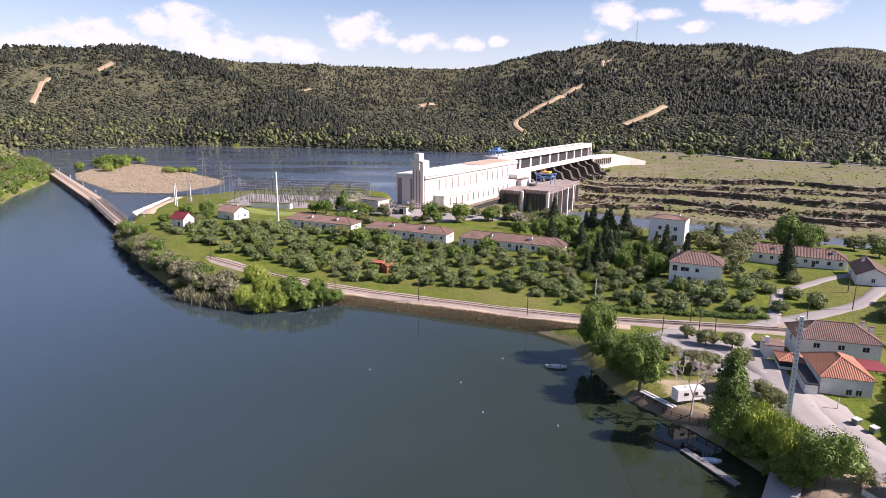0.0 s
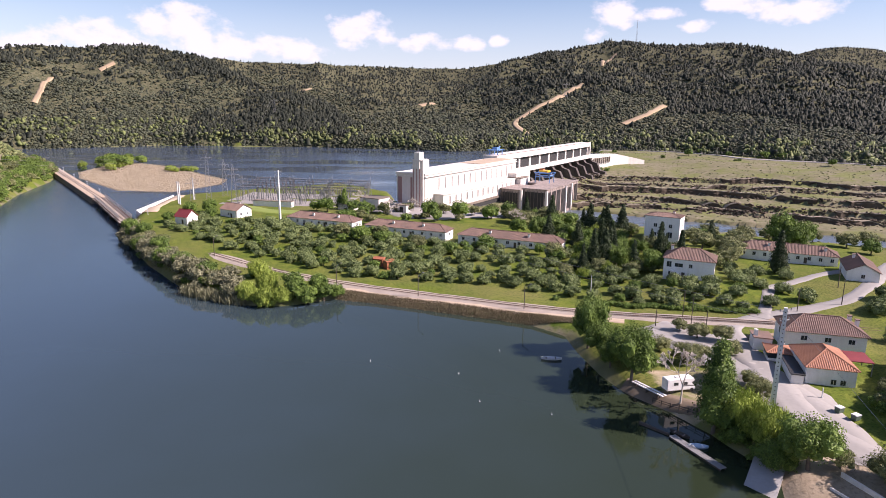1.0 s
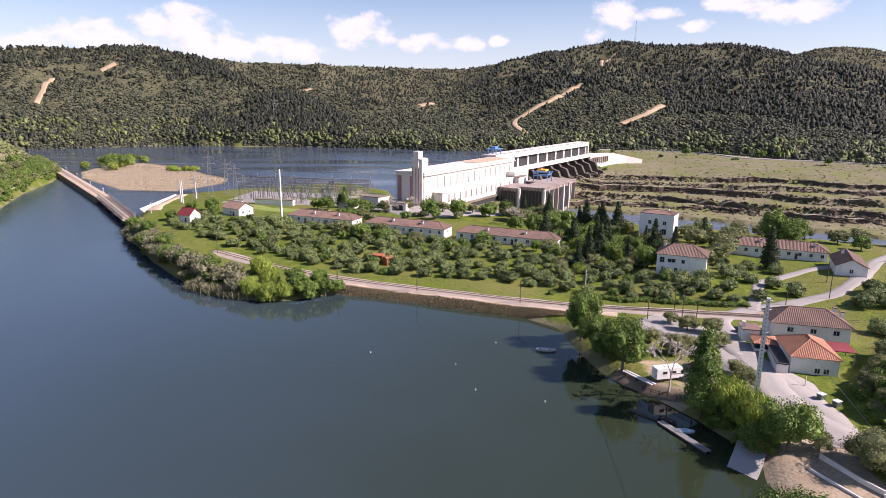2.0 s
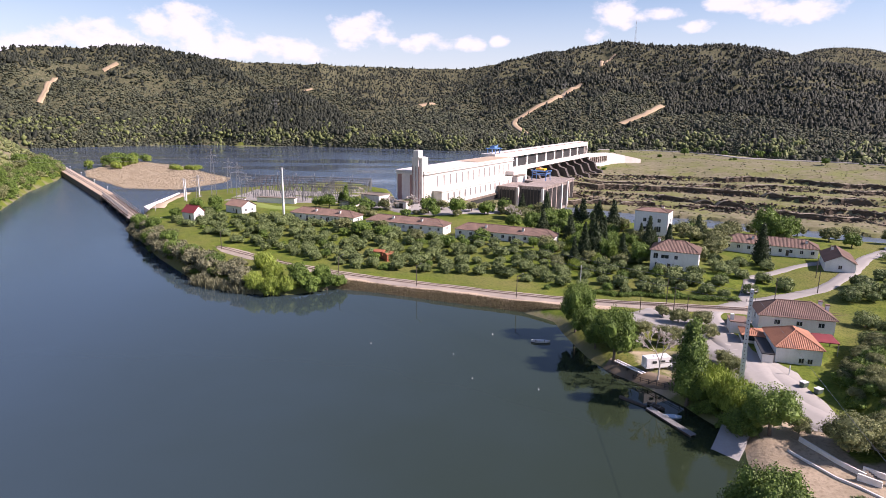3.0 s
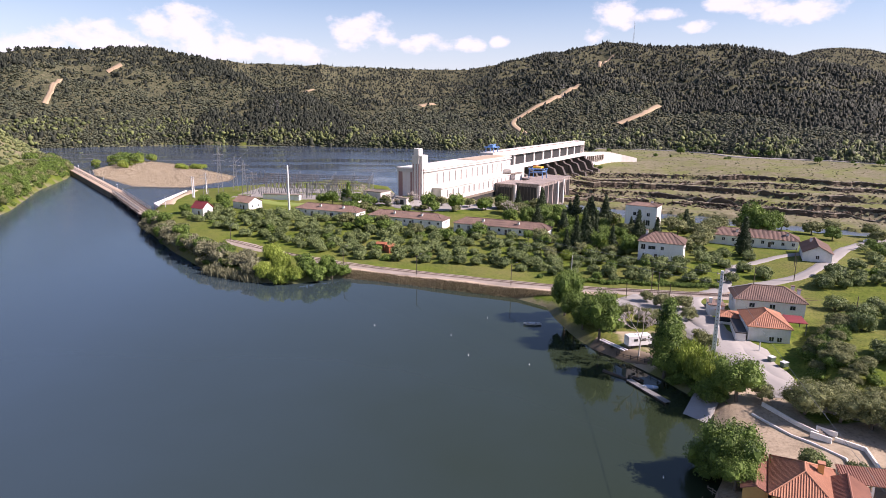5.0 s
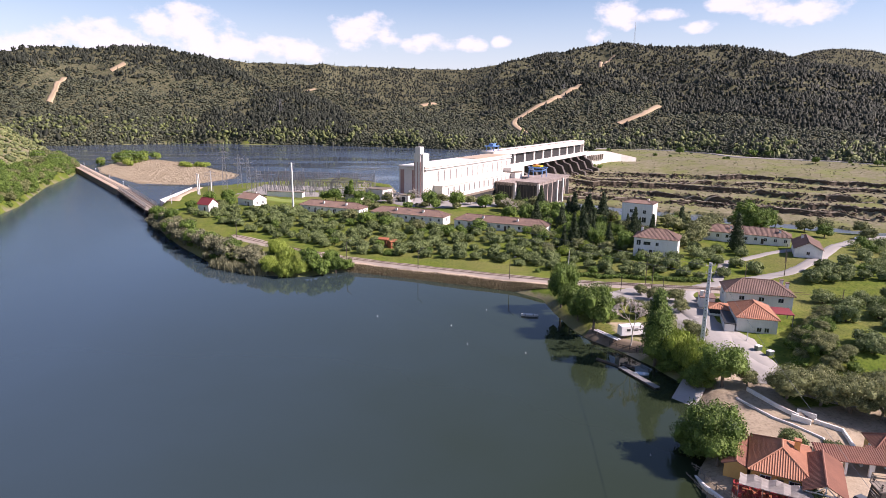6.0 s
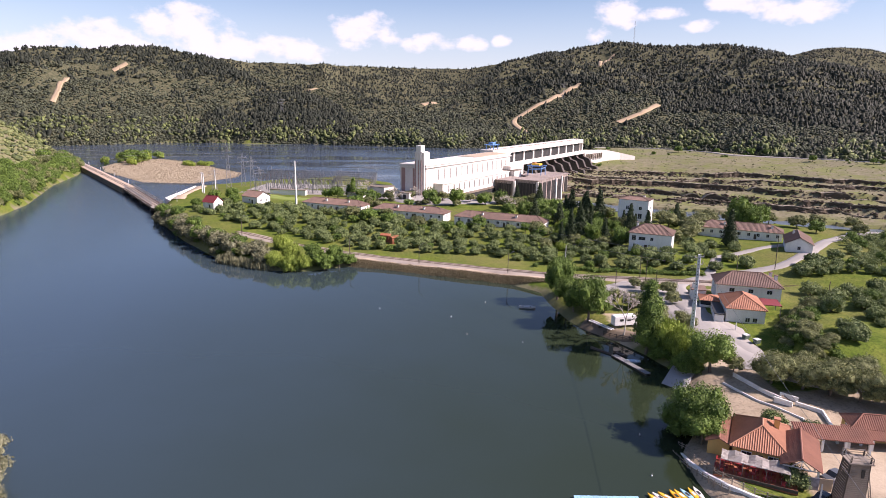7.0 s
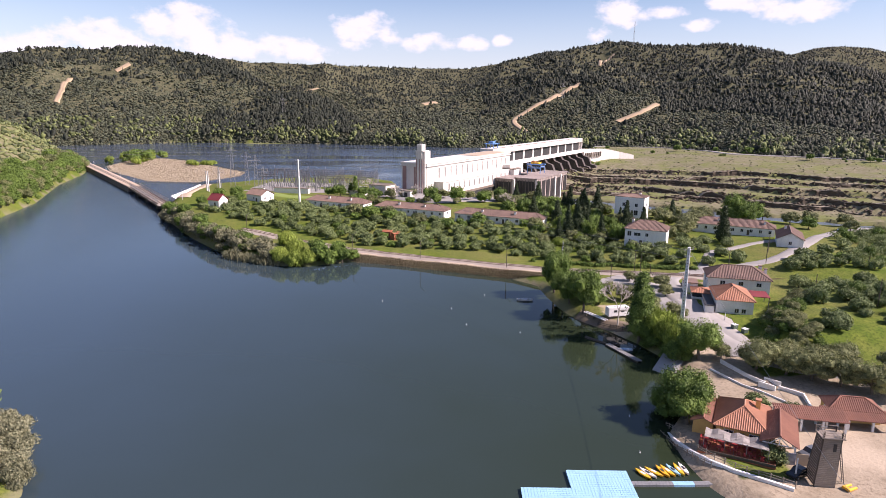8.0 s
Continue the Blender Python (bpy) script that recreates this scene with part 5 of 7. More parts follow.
# overhead wires of the power line
for x0, y0, z0, x1, y1, z1 in ((67, 103.5, 24.6, -63, 294.5, 29), (66, 103.5, 22.6, -64, 294.5, 27), (-63, 294.5, 29, -119, 368, 27), (-119, 368, 27, -300, 300, 45), (-119, 368, 25, -300, 290, 44), (-119, 368, 23, -300, 280, 43), (-113, 380, 22, -205, 960, 75), (67, 103.5, 25.0, 30, -60, 20)):
    ob = thing("power_line", "thin sagging overhead power wire", "cable")
    bm = bmesh.new()
    a, b = Vector((x0, y0, z0)), Vector((x1, y1, z1))
    pts_ = [a.lerp(b, i / 16) - Vector((0, 0, 4 * (a - b).length * 0.02 * (i / 16) * (1 - i / 16))) for i in range(17)]
    for p, q in zip(pts_[:-1], pts_[1:]):
        bm_tube(bm, p, q, 0.03, seg=4)
    part("wire", bm, M_STEEL, ob)


# ---- the beach café, its terrace and the tower ----
CAFE_YAW = 60.3
EX, EY = Vector((0.868, -0.495, 0)), Vector((0.495, 0.868, 0))
C0 = Vector((59.3, 57.5, 1.6))


def cafe_pose(a, b, z=0.0):
    p = C0 + EX * a + EY * b
    return pose(p.x, p.y, C0.z + z, 0, 0, CAFE_YAW)


cafe = house("ochre beach café with hipped orange tile roof", cafe_pose(0, 0), 11.0, 8.2, 2.8, 2.5, True, M_OCHRE, M_TILE_O, chimneys=((1.5, -2.2, 3.0),), windows=[(-2, 1.6, 1.4, 1.2, "left"), (2, 1.6, 1.4, 1.2, "left"), (0, 1.6, 1.4, 1.2, "front")], doors=((0, "left"),), name="cafe", over=0.5, step=0.36)
house("low kitchen annex with worn brown tile roof", cafe_pose(-6.3, 0.2), 10.0, 3.4, 2.3, 0.9, False, M_OCHRE, M_TILE_R, name="cafe_annex", over=0.35, step=0.36)
barn = thing("open_shelter", "open-fronted shelter with gabled orange tile roof", "shelter", cafe_pose(5.8, -2.9))
roof_on(barn, M_TILE_R, 10.4, 5.0, 2.9, 1.5, False, 0.4, True, 0.36)
for x in (-5, 0, 5):
    for y in (-2.4, 2.4):
        box_part("post", M_WHITE, barn, (x, y, 1.2), (0.3, 0.3, 3.3))
box_part("back_wall", M_OCHRE, barn, (4.8, 0, 1.2), (0.3, 4.6, 3.2))
bm = bmesh.new()
bm_tube(bm, (-5.3, -2.5, 2.85), (-5.3, 2.5, 2.85), 0.1, seg=5)
bm_tube(bm, (-5.3, -1.4, 2.85), (-5.3, 0, 4.2), 0.08, seg=5)
bm_tube(bm, (-5.3, 1.4, 2.85), (-5.3, 0, 4.2), 0.08, seg=5)
bm_tube(bm, (-5.3, 0, 2.85), (-5.3, 0, 4.2), 0.08, seg=5)
part("truss", bm, M_WHITE, barn, "white timber gable truss")
canopy = thing("tiled_walkway", "tiled walkway roof on white pillars", "canopy", pose(71.8, 57.6, 1.7, 0, 0, -14))
bm, rolls = bmesh.new(), bmesh.new()
slope(bm, [(-6, -1.9, 2.6), (6, -1.9, 2.6), (6, 1.9, 3.5), (-6, 1.9, 3.5)], rolls, 0.36, 0.1)
rf = part("roof", bm, M_TILE_R, canopy)
tagged(part("roof_tiling", rolls, M_TILE_R, rf, "rows of clay roof tiles"), kind="stuff")
for x in (-5.5, -1.8, 1.8, 5.5):
    box_part("pillar", M_WHITE, canopy, (x, -1.6, 1.1), (0.4, 0.4, 3.2))
    box_part("pillar", M_WHITE, canopy, (x, 1.6, 1.5), (0.4, 0.4, 3.9))
house("ochre changing house with hipped tile roof", pose(81.6, 60.6, 1.9, 0, 0, -14), 8.6, 4.6, 2.8, 1.6, True, M_OCHRE, M_TILE_R, windows=[(0, 1.6, 1.0, 1.2, "left")] + even(3, 11, 1.7, 0.9, 1.1), name="changing_house", step=0.36)
veranda = thing("veranda", "tiled veranda on white pillars", "canopy", pose(80.6, 57.2, 1.8, 0, 0, -14))
bm, rolls = bmesh.new(), bmesh.new()
slope(bm, [(-6, -1.8, 2.3), (6, -1.8, 2.3), (6, 1.8, 3.0), (-6, 1.8, 3.0)], rolls, 0.36, 0.1)
rf = part("roof", bm, M_TILE_R, veranda)
tagged(part("roof_tiling", rolls, M_TILE_R, rf, "rows of clay roof tiles"), kind="stuff")
for x in (-5.6, -2, 2, 5.6):
    box_part("pillar", M_WHITE, veranda, (x, -1.6, 0.9), (0.35, 0.35, 2.9))

# awning, tables and chairs
awn = thing("awning", "sagging grey cloth awning on a thin frame", "awning", cafe_pose(-0.6, -8.6) @ pose(0, 0, 0, 0, 0, -90))
bm = bmesh.new()
g = [[bm.verts.new((-5 + i, j * 0.7 - 1.4, 2.4 + 0.12 * math.sin(i * 2.1 + j) - (0.25 if i % 3 == 1 else 0) + j * 0.1)) for j in range(5)] for i in range(11)]
for i in range(10):
    for j in range(4):
        bm.faces.new((g[i][j], g[i + 1][j], g[i + 1][j + 1], g[i][j + 1]))
bmesh.ops.solidify(bm, geom=bm.faces[:], thickness=0.03)
part("cloth", bm, M_CLOTH, awn)
for x in (-5, -1.7, 1.7, 5):
    bm = bmesh.new()
    bm_tube(bm, (x, -1.5, -0.2), (x, -1.5, 2.5), 0.06, seg=6)
    part("post", bm, M_STEEL, awn)
bm = bmesh.new()
bm_tube(bm, (-5, -1.5, 2.35), (5, -1.5, 2.35), 0.05, seg=6)
part("front_rail", bm, M_STEEL, awn)
deck_ = thing("terrace", "tiled terrace with low red front board", "terrace", cafe_pose(-0.4, -8.2) @ pose(0, 0, 0, 0, 0, -90), kind="structure")
box_part("floor", M_TERRA, deck_, (0, 0, -0.1), (12, 6, 0.5))
box_part("front_board", M_WOOD_D, deck_, (0, -3.05, 0.35), (12, 0.1, 0.5), "dark wooden terrace edge")


def chair(x, y, z, turn):
    ob = thing("terrace_chair", "red plastic chair on the café terrace", "chair", pose(x, y, z, 0, 0, turn), "terrace chairs")
    box_part("seat", M_REDP, ob, (0, 0, 0.44), (0.46, 0.46, 0.05))
    box_part("backrest", M_REDP, ob, (0, 0.22, 0.68), (0.46, 0.05, 0.46))
    for sx in (-0.2, 0.2):
        for sy_ in (-0.2, 0.2):
            box_part("leg", M_REDP, ob, (sx, sy_, 0.21), (0.05, 0.05, 0.43))
    return ob


def table(x, y, z):
    ob = thing("terrace_table", "red square café table", "table", pose(x, y, z, 0, 0, -30), "terrace tables")
    box_part("tabletop", M_REDP, ob, (0, 0, 0.73), (0.85, 0.85, 0.05))
    for sx in (-0.35, 0.35):
        for sy_ in (-0.35, 0.35):
            box_part("leg", M_STEEL, ob, (sx, sy_, 0.35), (0.05, 0.05, 0.7))
    return ob


first_chair, first_table = None, None
for i in range(10):
    p = C0 + EX * (-5.4 + (i % 5) * 2.3) + EY * (-7.6 - 2.1 * (i // 5))
    z = C0.z + 0.16
    if first_table is None:
        first_table = table(p.x, p.y, z)
    else:
        copy_thing(first_table, pose(p.x, p.y, z, 0, 0, -30 + i * 7))
    for k in range(3):
        a = radians(i * 25 + k * 120)
        q = (p.x + 0.8 * math.cos(a), p.y + 0.8 * math.sin(a))
        if first_chair is None:
            first_chair = chair(*q, z, math.degrees(a) - 90)
        else:
            copy_thing(first_chair, pose(*q, z, 0, 0, math.degrees(a) - 90))

boards = thing("mural_boards", "row of painted grey mural boards", "screen", pose(63.6, 46.0, 1.5, 0, 0, -14))
M_MURAL = surface("mural_paint", (0.42, 0.40, 0.44), (0.16, 0.15, 0.18), 0.8, 1.4, 3.0)
for i, mt in enumerate((M_MURAL, M_SAND, M_MURAL)):
    box_part("board", mt, boards, (-1.9 + i * 1.85, 0, 1.0), (1.75, 0.1, 2.1))

# white beach wall with a wooden rail
WALL = [(47, 62.5), (46.6, 56), (47.3, 51.5), (48.8, 47.5), (51.2, 44.4), (54.4, 42), (58.2, 39.3)]


def wall_line(name, label, pts, h, w, mat, base=-0.6, cap=None, zs=None):
    ob = thing(name, label, "wall", kind="structure")
    for i, (a, b) in enumerate(zip(pts[:-1], pts[1:])):
        za, zb = (ground_z(*a), ground_z(*b)) if zs is None else zs
        A, B = Vector((*a, za)), Vector((*b, zb))
        d = (B - A).normalized()
        n = Vector((-d.y, d.x, 0)).normalized() * (w / 2)
        A, B = A - d * 0.1, B + d * 0.1
        bm = bmesh.new()
        r = [[bm.verts.new(p + n * s + Vector((0, 0, z))) for s, z in ((-1, base), (1, base), (1, h), (-1, h))] for p in (A, B)]
        bm.faces.new(r[0])
        bm.faces.new(r[1][::-1])
        for k in range(4):
            bm.faces.new((r[0][k], r[1][k], r[1][(k + 1) % 4], r[0][(k + 1) % 4]))
        bmesh.ops.bevel(bm, geom=bm.edges[:], offset=0.04, segments=1, affect="EDGES")
        part("wall_run", bm, mat, ob)
    return ob


def fence_line(label, pts, step=1.8, h=1.0, mat=None, up=0.0, zs=None):
    """A post-and-rail fence along a line: each post its own part."""
    ob = thing("wooden_fence", label, "fence")
    mat = mat or M_WOOD
    x, y = np.array([p[0] for p in pts], float), np.array([p[1] for p in pts], float)
    d = np.concatenate([[0], np.cumsum(np.hypot(np.diff(x), np.diff(y)))])
    n = max(2, int(d[-1] / step))
    prev = None
    for i in range(n + 1):
        s = d[-1] * i / n
        px, py = float(np.interp(s, d, x)), float(np.interp(s, d, y))
        p = Vector((px, py, ground_z(px, py) + up))
        bm = bmesh.new()
        bm_box(bm, p.x, p.y, p.z + h / 2, 0.13, 0.13, h + 0.3)
        part("post", bm, mat, ob)
        if prev:
            for z in (h * 0.5, h * 0.92):
                bm = bmesh.new()
                bm_tube(bm, prev + Vector((0, 0, z)), p + Vector((0, 0, z)), 0.06, seg=5)
                part("rail", bm, mat, ob)
        prev = p
    return ob


wall_line("beach_wall", "curving white beach retaining wall", WALL, 0.55, 0.5, M_WHITE)
fence_line("weathered rail fence on the white beach wall", [(x + 0.6, y + 0.5) for x, y in WALL], 1.7, 1.0, M_WOOD, 0.25)
fence_line("grey wooden fence down to the water", [(45.6, 60.5), (45.9, 54), (47.2, 48.5), (48.4, 46.2)], 1.3, 1.0, M_WOOD)
fence_line("dark post fence along the shore under trees", [(49.6, 116.6), (53, 112.2), (57.2, 106), (59.8, 98)], 1.8, 1.1, M_WOOD_D)
wall_line("garden_wall", "white stepped garden wall above the beach", [(69, 86), (71.5, 79), (73.2, 75)], 0.8, 0.35, M_WHITE, -1.0)
wall_line("garden_wall", "white stepped garden wall above the beach", [(75.0, 72.8), (78.2, 69.5), (76.2, 63.5)], 0.75, 0.35, M_WHITE, -1.0)
wall_line("garden_wall", "low white terrace wall in tree shade", [(65.6, 83.5), (68.6, 75.5), (70.4, 72.4), (73, 67), (70.8, 61.5)], 0.4, 0.3, M_WHITE, -0.8)
steps = thing("garden_steps", "flight of concrete garden steps with white cheeks", "stairs", pose(74, 74.2, 1.9, 0, 0, 40), kind="structure")
for i in range(7):
    box_part("step", M_CONC, steps, (0, i * 0.36 - 1.0, i * 0.16 - 0.3), (2.6, 0.38, 0.6))
for x in (-1.5, 1.5):
    box_part("cheek_wall", M_WHITE, steps, (x, 0.2, 0.5), (0.3, 3.4, 1.6))

# wooden climbing tower
tw = thing("climbing_tower", "tall weathered wooden climbing tower with railed top", "tower", pose(64.4, 41.2, 1.5, 0, 0, -10))
TH = 8.2
for x0, y0, x1, y1 in ((-2.1, -1.1, -1.5, -0.8), (0.9, -1.1, 1.1, -0.8), (0.9, 2.0, 1.1, 1.2), (-2.1, 2.0, -1.5, 1.2)):
    bm = bmesh.new()
    bm_tube(bm, (x0, y0, -0.4), (x1, y1, TH + 1.0), 0.14, 0.12, 6)
    part("post", bm, M_WOOD_D, tw)
for i in range(26):
    k = i / 26.0
    z = 0.15 + i * (TH - 0.2) / 26
    box_part("board", M_WOOD, tw, (-0.55 + 0.35 * k, -1.2 + 0.33 * k, z), (3.0 - 0.3 * k, 0.08, 0.28))
# boards of the left face, in darker wood to paint in that side's shade
for i in range(20):
    z = 0.3 + i * TH / 20
    k = i / 20.0
    box_part("side_board", M_WOOD_D, tw, (-2.15 + 0.6 * k, 0.4, z), (0.07, 2.9 - 0.9 * k, 0.34))
box_part("hatch", M_DARK, tw, (0.2, -0.95, TH - 1.6), (0.5, 0.1, 1.3), "dark hatch opening")
box_part("platform", M_WOOD, tw, (-0.2, 0.2, TH), (3.4, 2.8, 0.14), "pale plank platform")
bm = bmesh.new()
for z in (0.5, 0.95):
    for a, b in (((-1.8, -1.1), (1.3, -1.1)), ((1.3, -1.1), (1.3, 1.5)), ((1.3, 1.5), (-1.8, 1.5)), ((-1.8, 1.5), (-1.8, -1.1))):
        bm_tube(bm, (*a, TH + z), (*b, TH + z), 0.05, seg=5)
for a in ((-1.8, -1.1), (1.3, -1.1), (1.3, 1.5), (-1.8, 1.5)):
    bm_tube(bm, (*a, TH), (*a, TH + 1.0), 0.06, seg=5)
part("guard_rail", bm, M_WOOD, tw)
bm = bmesh.new()
for s in (-0.35, 0.35):
    bm_tube(bm, (2.9, s + 0.4, -0.2), (1.2, s + 0.4, TH), 0.07, seg=5)
for i in range(18):
    k = i / 18.0
    bm_tube(bm, (2.9 - 1.7 * k, 0.05, k * TH), (2.9 - 1.7 * k, 0.75, k * TH), 0.04, seg=5)
part("ladder", bm, M_WOOD, tw, "leaning wooden ladder")
toy = thing("yellow_float", "yellow plastic float lying on sand", "float", pose(67.2, 39.4, ground_z(67.2, 39.4), 0, 0, 20))
bm = bmesh.new()
for y in (-0.45, 0.45):
    bm_tube(bm, (-0.9, y, 0.25), (0.9, y, 0.25), 0.25, 0.2, 8)
bm_box(bm, -0.7, 0, 0.3, 0.5, 1.1, 0.35)
part("body", bm, M_YELLOW, toy)
pole(60.3, 42.4, 4.0, "white globe lamp post at the beach", False, M_GREY, "lamp_post")


# ---- vehicles ----
def car(label, x, y, turn, paint, L=4.2, W=1.75, name="car"):
    ob = thing(name, label, "car", pose(x, y, ground_z(x, y) + 0.12, 0, 0, turn), kind="")
    bm = bmesh.new()
    bm_side(bm, [(-L / 2, 0.35), (-L / 2, 0.72), (-L * 0.28, 0.92), (L * 0.42, 0.95), (L / 2, 0.8), (L / 2, 0.35)], -W / 2, W / 2)
    bmesh.ops.bevel(bm, geom=bm.edges[:], offset=0.09, segments=2, affect="EDGES")
    part("body", bm, paint, ob)
    bm = bmesh.new()
    bm_side(bm, [(-L * 0.26, 0.9), (-L * 0.10, 1.42), (L * 0.27, 1.44), (L * 0.42, 0.93)], -W / 2 + 0.12, W / 2 - 0.12)
    bmesh.ops.bevel(bm, geom=bm.edges[:], offset=0.06, segments=2, affect="EDGES")
    part("cabin_glass", bm, M_GLASS, ob, "dark tinted windows")
    box_part("roof_panel", paint, ob, (0, L * 0.085, 1.45), (W - 0.36, L * 0.33, 0.05))
    for sx in (-1, 1):
        for yy in (-L * 0.31, L * 0.31):
            bm = bmesh.new()
            bm_tube(bm, (sx * (W / 2 - 0.18), yy, 0.32), (sx * (W / 2 + 0.02), yy, 0.32), 0.32, seg=14)
            wheel = part("wheel", bm, M_BLACK, ob)
            bm = bmesh.new()
            bm_tube(bm, (sx * (W / 2 + 0.0), yy, 0.32), (sx * (W / 2 + 0.04), yy, 0.32), 0.19, seg=10)
            part("rim", bm, M_STEEL, wheel)
    return ob


M_CARBLK = surface("black_car_paint", (0.015, 0.018, 0.02), (0.02, 0.022, 0.024), 0.25, 0.5, 4.0, bump=0)
M_CARGRY = surface("grey_car_paint", (0.10, 0.11, 0.12), (0.09, 0.10, 0.11), 0.3, 0.5, 4.0, bump=0)
M_CARWHT = surface("white_car_paint", (0.75, 0.75, 0.75), (0.70, 0.70, 0.70), 0.3, 0.5, 4.0, bump=0)
car("black hatchback parked on the grass", 61.2, 43.2, -62, M_CARBLK)
car("dark grey car parked by the mural boards", 66.6, 48.6, -70, M_CARGRY)
car("dark car parked beside the white house", 85.2, 142.5, 20, M_CARGRY)
car("white car parked on the far lane", 190, 223, 60, M_CARWHT)
car("white car parked under the trees", 68, 128, 70, M_CARWHT)
van = thing("motorhome", "white motorhome with dark windows under trees", "motorhome", pose(55.2, 117.8, ground_z(55.2, 117.8) + 0.15, 0, 0, 100))
bm = bmesh.new()
bm_side(bm, [(-2.0, 0.4), (3.2, 0.4), (3.2, 2.9), (-2.9, 2.95), (-3.1, 2.3), (-2.2, 2.0)], -1.1, 1.1)
bmesh.ops.bevel(bm, geom=bm.edges[:], offset=0.1, segments=2, affect="EDGES")
part("living_body", bm, M_CARWHT, van)
bm = bmesh.new()
bm_side(bm, [(-3.4, 0.4), (-1.9, 0.4), (-1.9, 2.0), (-2.5, 1.9), (-3.0, 1.2), (-3.4, 1.05)], -1.0, 1.0)
part("cab", bm, M_CARWHT, van)
bm = bmesh.new()
bm_side(bm, [(-3.03, 1.22), (-2.5, 1.93), (-2.45, 1.9), (-2.95, 1.15)], -0.9, 0.9)
part("windscreen", bm, M_GLASS, van)
for y in (-0.9, 1.2):
    box_part("side_window", M_GLASS, van, (1.12, y, 1.9), (0.06, 1.0, 0.6))
    box_part("side_window", M_GLASS, van, (-1.12, y, 1.9), (0.06, 1.0, 0.6))
box_part("roof_hatch", M_GREY, van, (0, 0.6, 3.0), (0.7, 0.7, 0.14))
for sx in (-1, 1):
    for y in (-2.6, 1.9):
        bm = bmesh.new()
        bm_tube(bm, (sx * 0.85, y, 0.35), (sx * 1.08, y, 0.35), 0.36, seg=14)
        part("wheel", bm, M_BLACK, van)
for x, y in ((82.2, 106.2), (83.4, 103.2)):
    ob = thing("waste_bin", "large grey-green wheeled waste bin", "bin", pose(x, y, ground_z(x, y), 0, 0, 20))
    bm = bmesh.new()
    bm_side(bm, [(-0.45, 0.15), (0.45, 0.15), (0.58, 1.15), (-0.58, 1.15)], -0.7, 0.7)
    part("body", bm, surface("bin_green", (0.10, 0.14, 0.11), (0.08, 0.11, 0.09), 0.5), ob)
    box_part("lid", M_GREY, ob, (0, 0, 1.22), (1.45, 1.2, 0.14))


# ---- boats, docks and floats ----
def hull(bm, L, W, H, open_top=True, n=9):
    rows_ = []
    for i in range(n):
        k = -1 + 2 * i / (n - 1)
        w = W / 2 * max(0.03, 1 - abs(k) ** 2.4)
        z = 0.18 * H * abs(k) ** 3
        rows_.append([bm.verts.new(v) for v in ((k * L / 2, -w, H + z), (k * L / 2, -w * 0.7, 0.1 * H + z), (k * L / 2, w * 0.7, 0.1 * H + z), (k * L / 2, w, H + z), (k * L / 2, w * 0.72, (0.45 if open_top else 1.12) * H + z), (k * L / 2, -w * 0.72, (0.45 if open_top else 1.12) * H + z))])
    for a, b in zip(rows_[:-1], rows_[1:]):
        for q in range(6):
            bm.faces.new((a[q], b[q], b[(q + 1) % 6], a[(q + 1) % 6]))
    bm.faces.new(rows_[0])
    bm.faces.new(rows_[-1][::-1])


def boat(label, x, y, turn, L, W, H, mat, inner=None, z=0.0, name="rowing_boat"):
    ob = thing(name, label, "boat", pose(x, y, z - 0.05, 0, 0, turn))
    bm = bmesh.new()
    hull(bm, L, W, H)
    part("hull", bm, mat, ob)
    for k in (-0.25, 0.2):
        box_part("thwart", inner or M_WOOD, ob, (k * L, 0, H * 0.8), (0.25, W * 0.86, 0.05))
    return ob


boat("small pale rowing boat at a mooring", 33.4, 140.2, -8, 5.0, 1.5, 0.6, M_GREY, M_WOOD_D)
boat("pale blue rowing boat beside the dock", 51.6, 99.4, -10, 3.6, 1.6, 0.5, surface("pale_blue_paint", (0.45, 0.58, 0.68), (0.40, 0.52, 0.62), 0.5), M_WHITE)
boat("dark wooden rowing boat in tree shade", 50.0, 103.8, -50, 4.0, 1.4, 0.5, M_WOOD_D)
kay = None
for i, (px, py, t, mt) in enumerate(((37.2, 46.3, 118, M_YELLOW), (38.1, 46.6, 122, M_CARWHT), (39.2, 46.8, 128, M_YELLOW), (40.7, 47.0, 108, M_YELLOW), (41.6, 47.1, 112, M_YELLOW), (42.6, 47.3, 110, M_PLATFORM), (43.6, 47.4, 98, M_YELLOW), (44.5, 47.6, 96, M_CARWHT))):
    ob = thing("kayak", ("yellow", "white", "yellow", "yellow", "yellow", "blue and white", "yellow", "white")[i] + " plastic kayak afloat by the beach", "kayak", pose(px, py, 0.0, 0, 0, t), "kayaks at the beach")
    bm = bmesh.new()
    hull(bm, 3.5, 0.8, 0.34, False)
    part("hull", bm, mt, ob)
    box_part("cockpit", M_BLACK if i % 2 else M_GREY, ob, (0.1, 0, 0.39), (0.9, 0.42, 0.06))
for k, (ax, ay, bx, by, mt) in enumerate(((34.3, 43.6, 41.0, 43.4, M_STEEL), (41.0, 43.4, 44.4, 43.3, M_PLATFORM), (44.4, 43.3, 49.0, 43.4, M_STEEL))):
    ob = thing("float_walkway", ("grey", "pale blue", "grey")[k] + " floating plastic walkway section", "walkway", pose(ax, ay, 0.0, 0, 0, math.degrees(math.atan2(by - ay, bx - ax))))
    ln = math.hypot(bx - ax, by - ay)
    n = int(ln / 0.52)
    for i in range(n):
        for j in range(2):
            box_part("float_block", mt, ob, ((i + 0.5) * ln / n, j * 0.52 - 0.26, 0.2), (ln / n - 0.03, 0.49, 0.4))
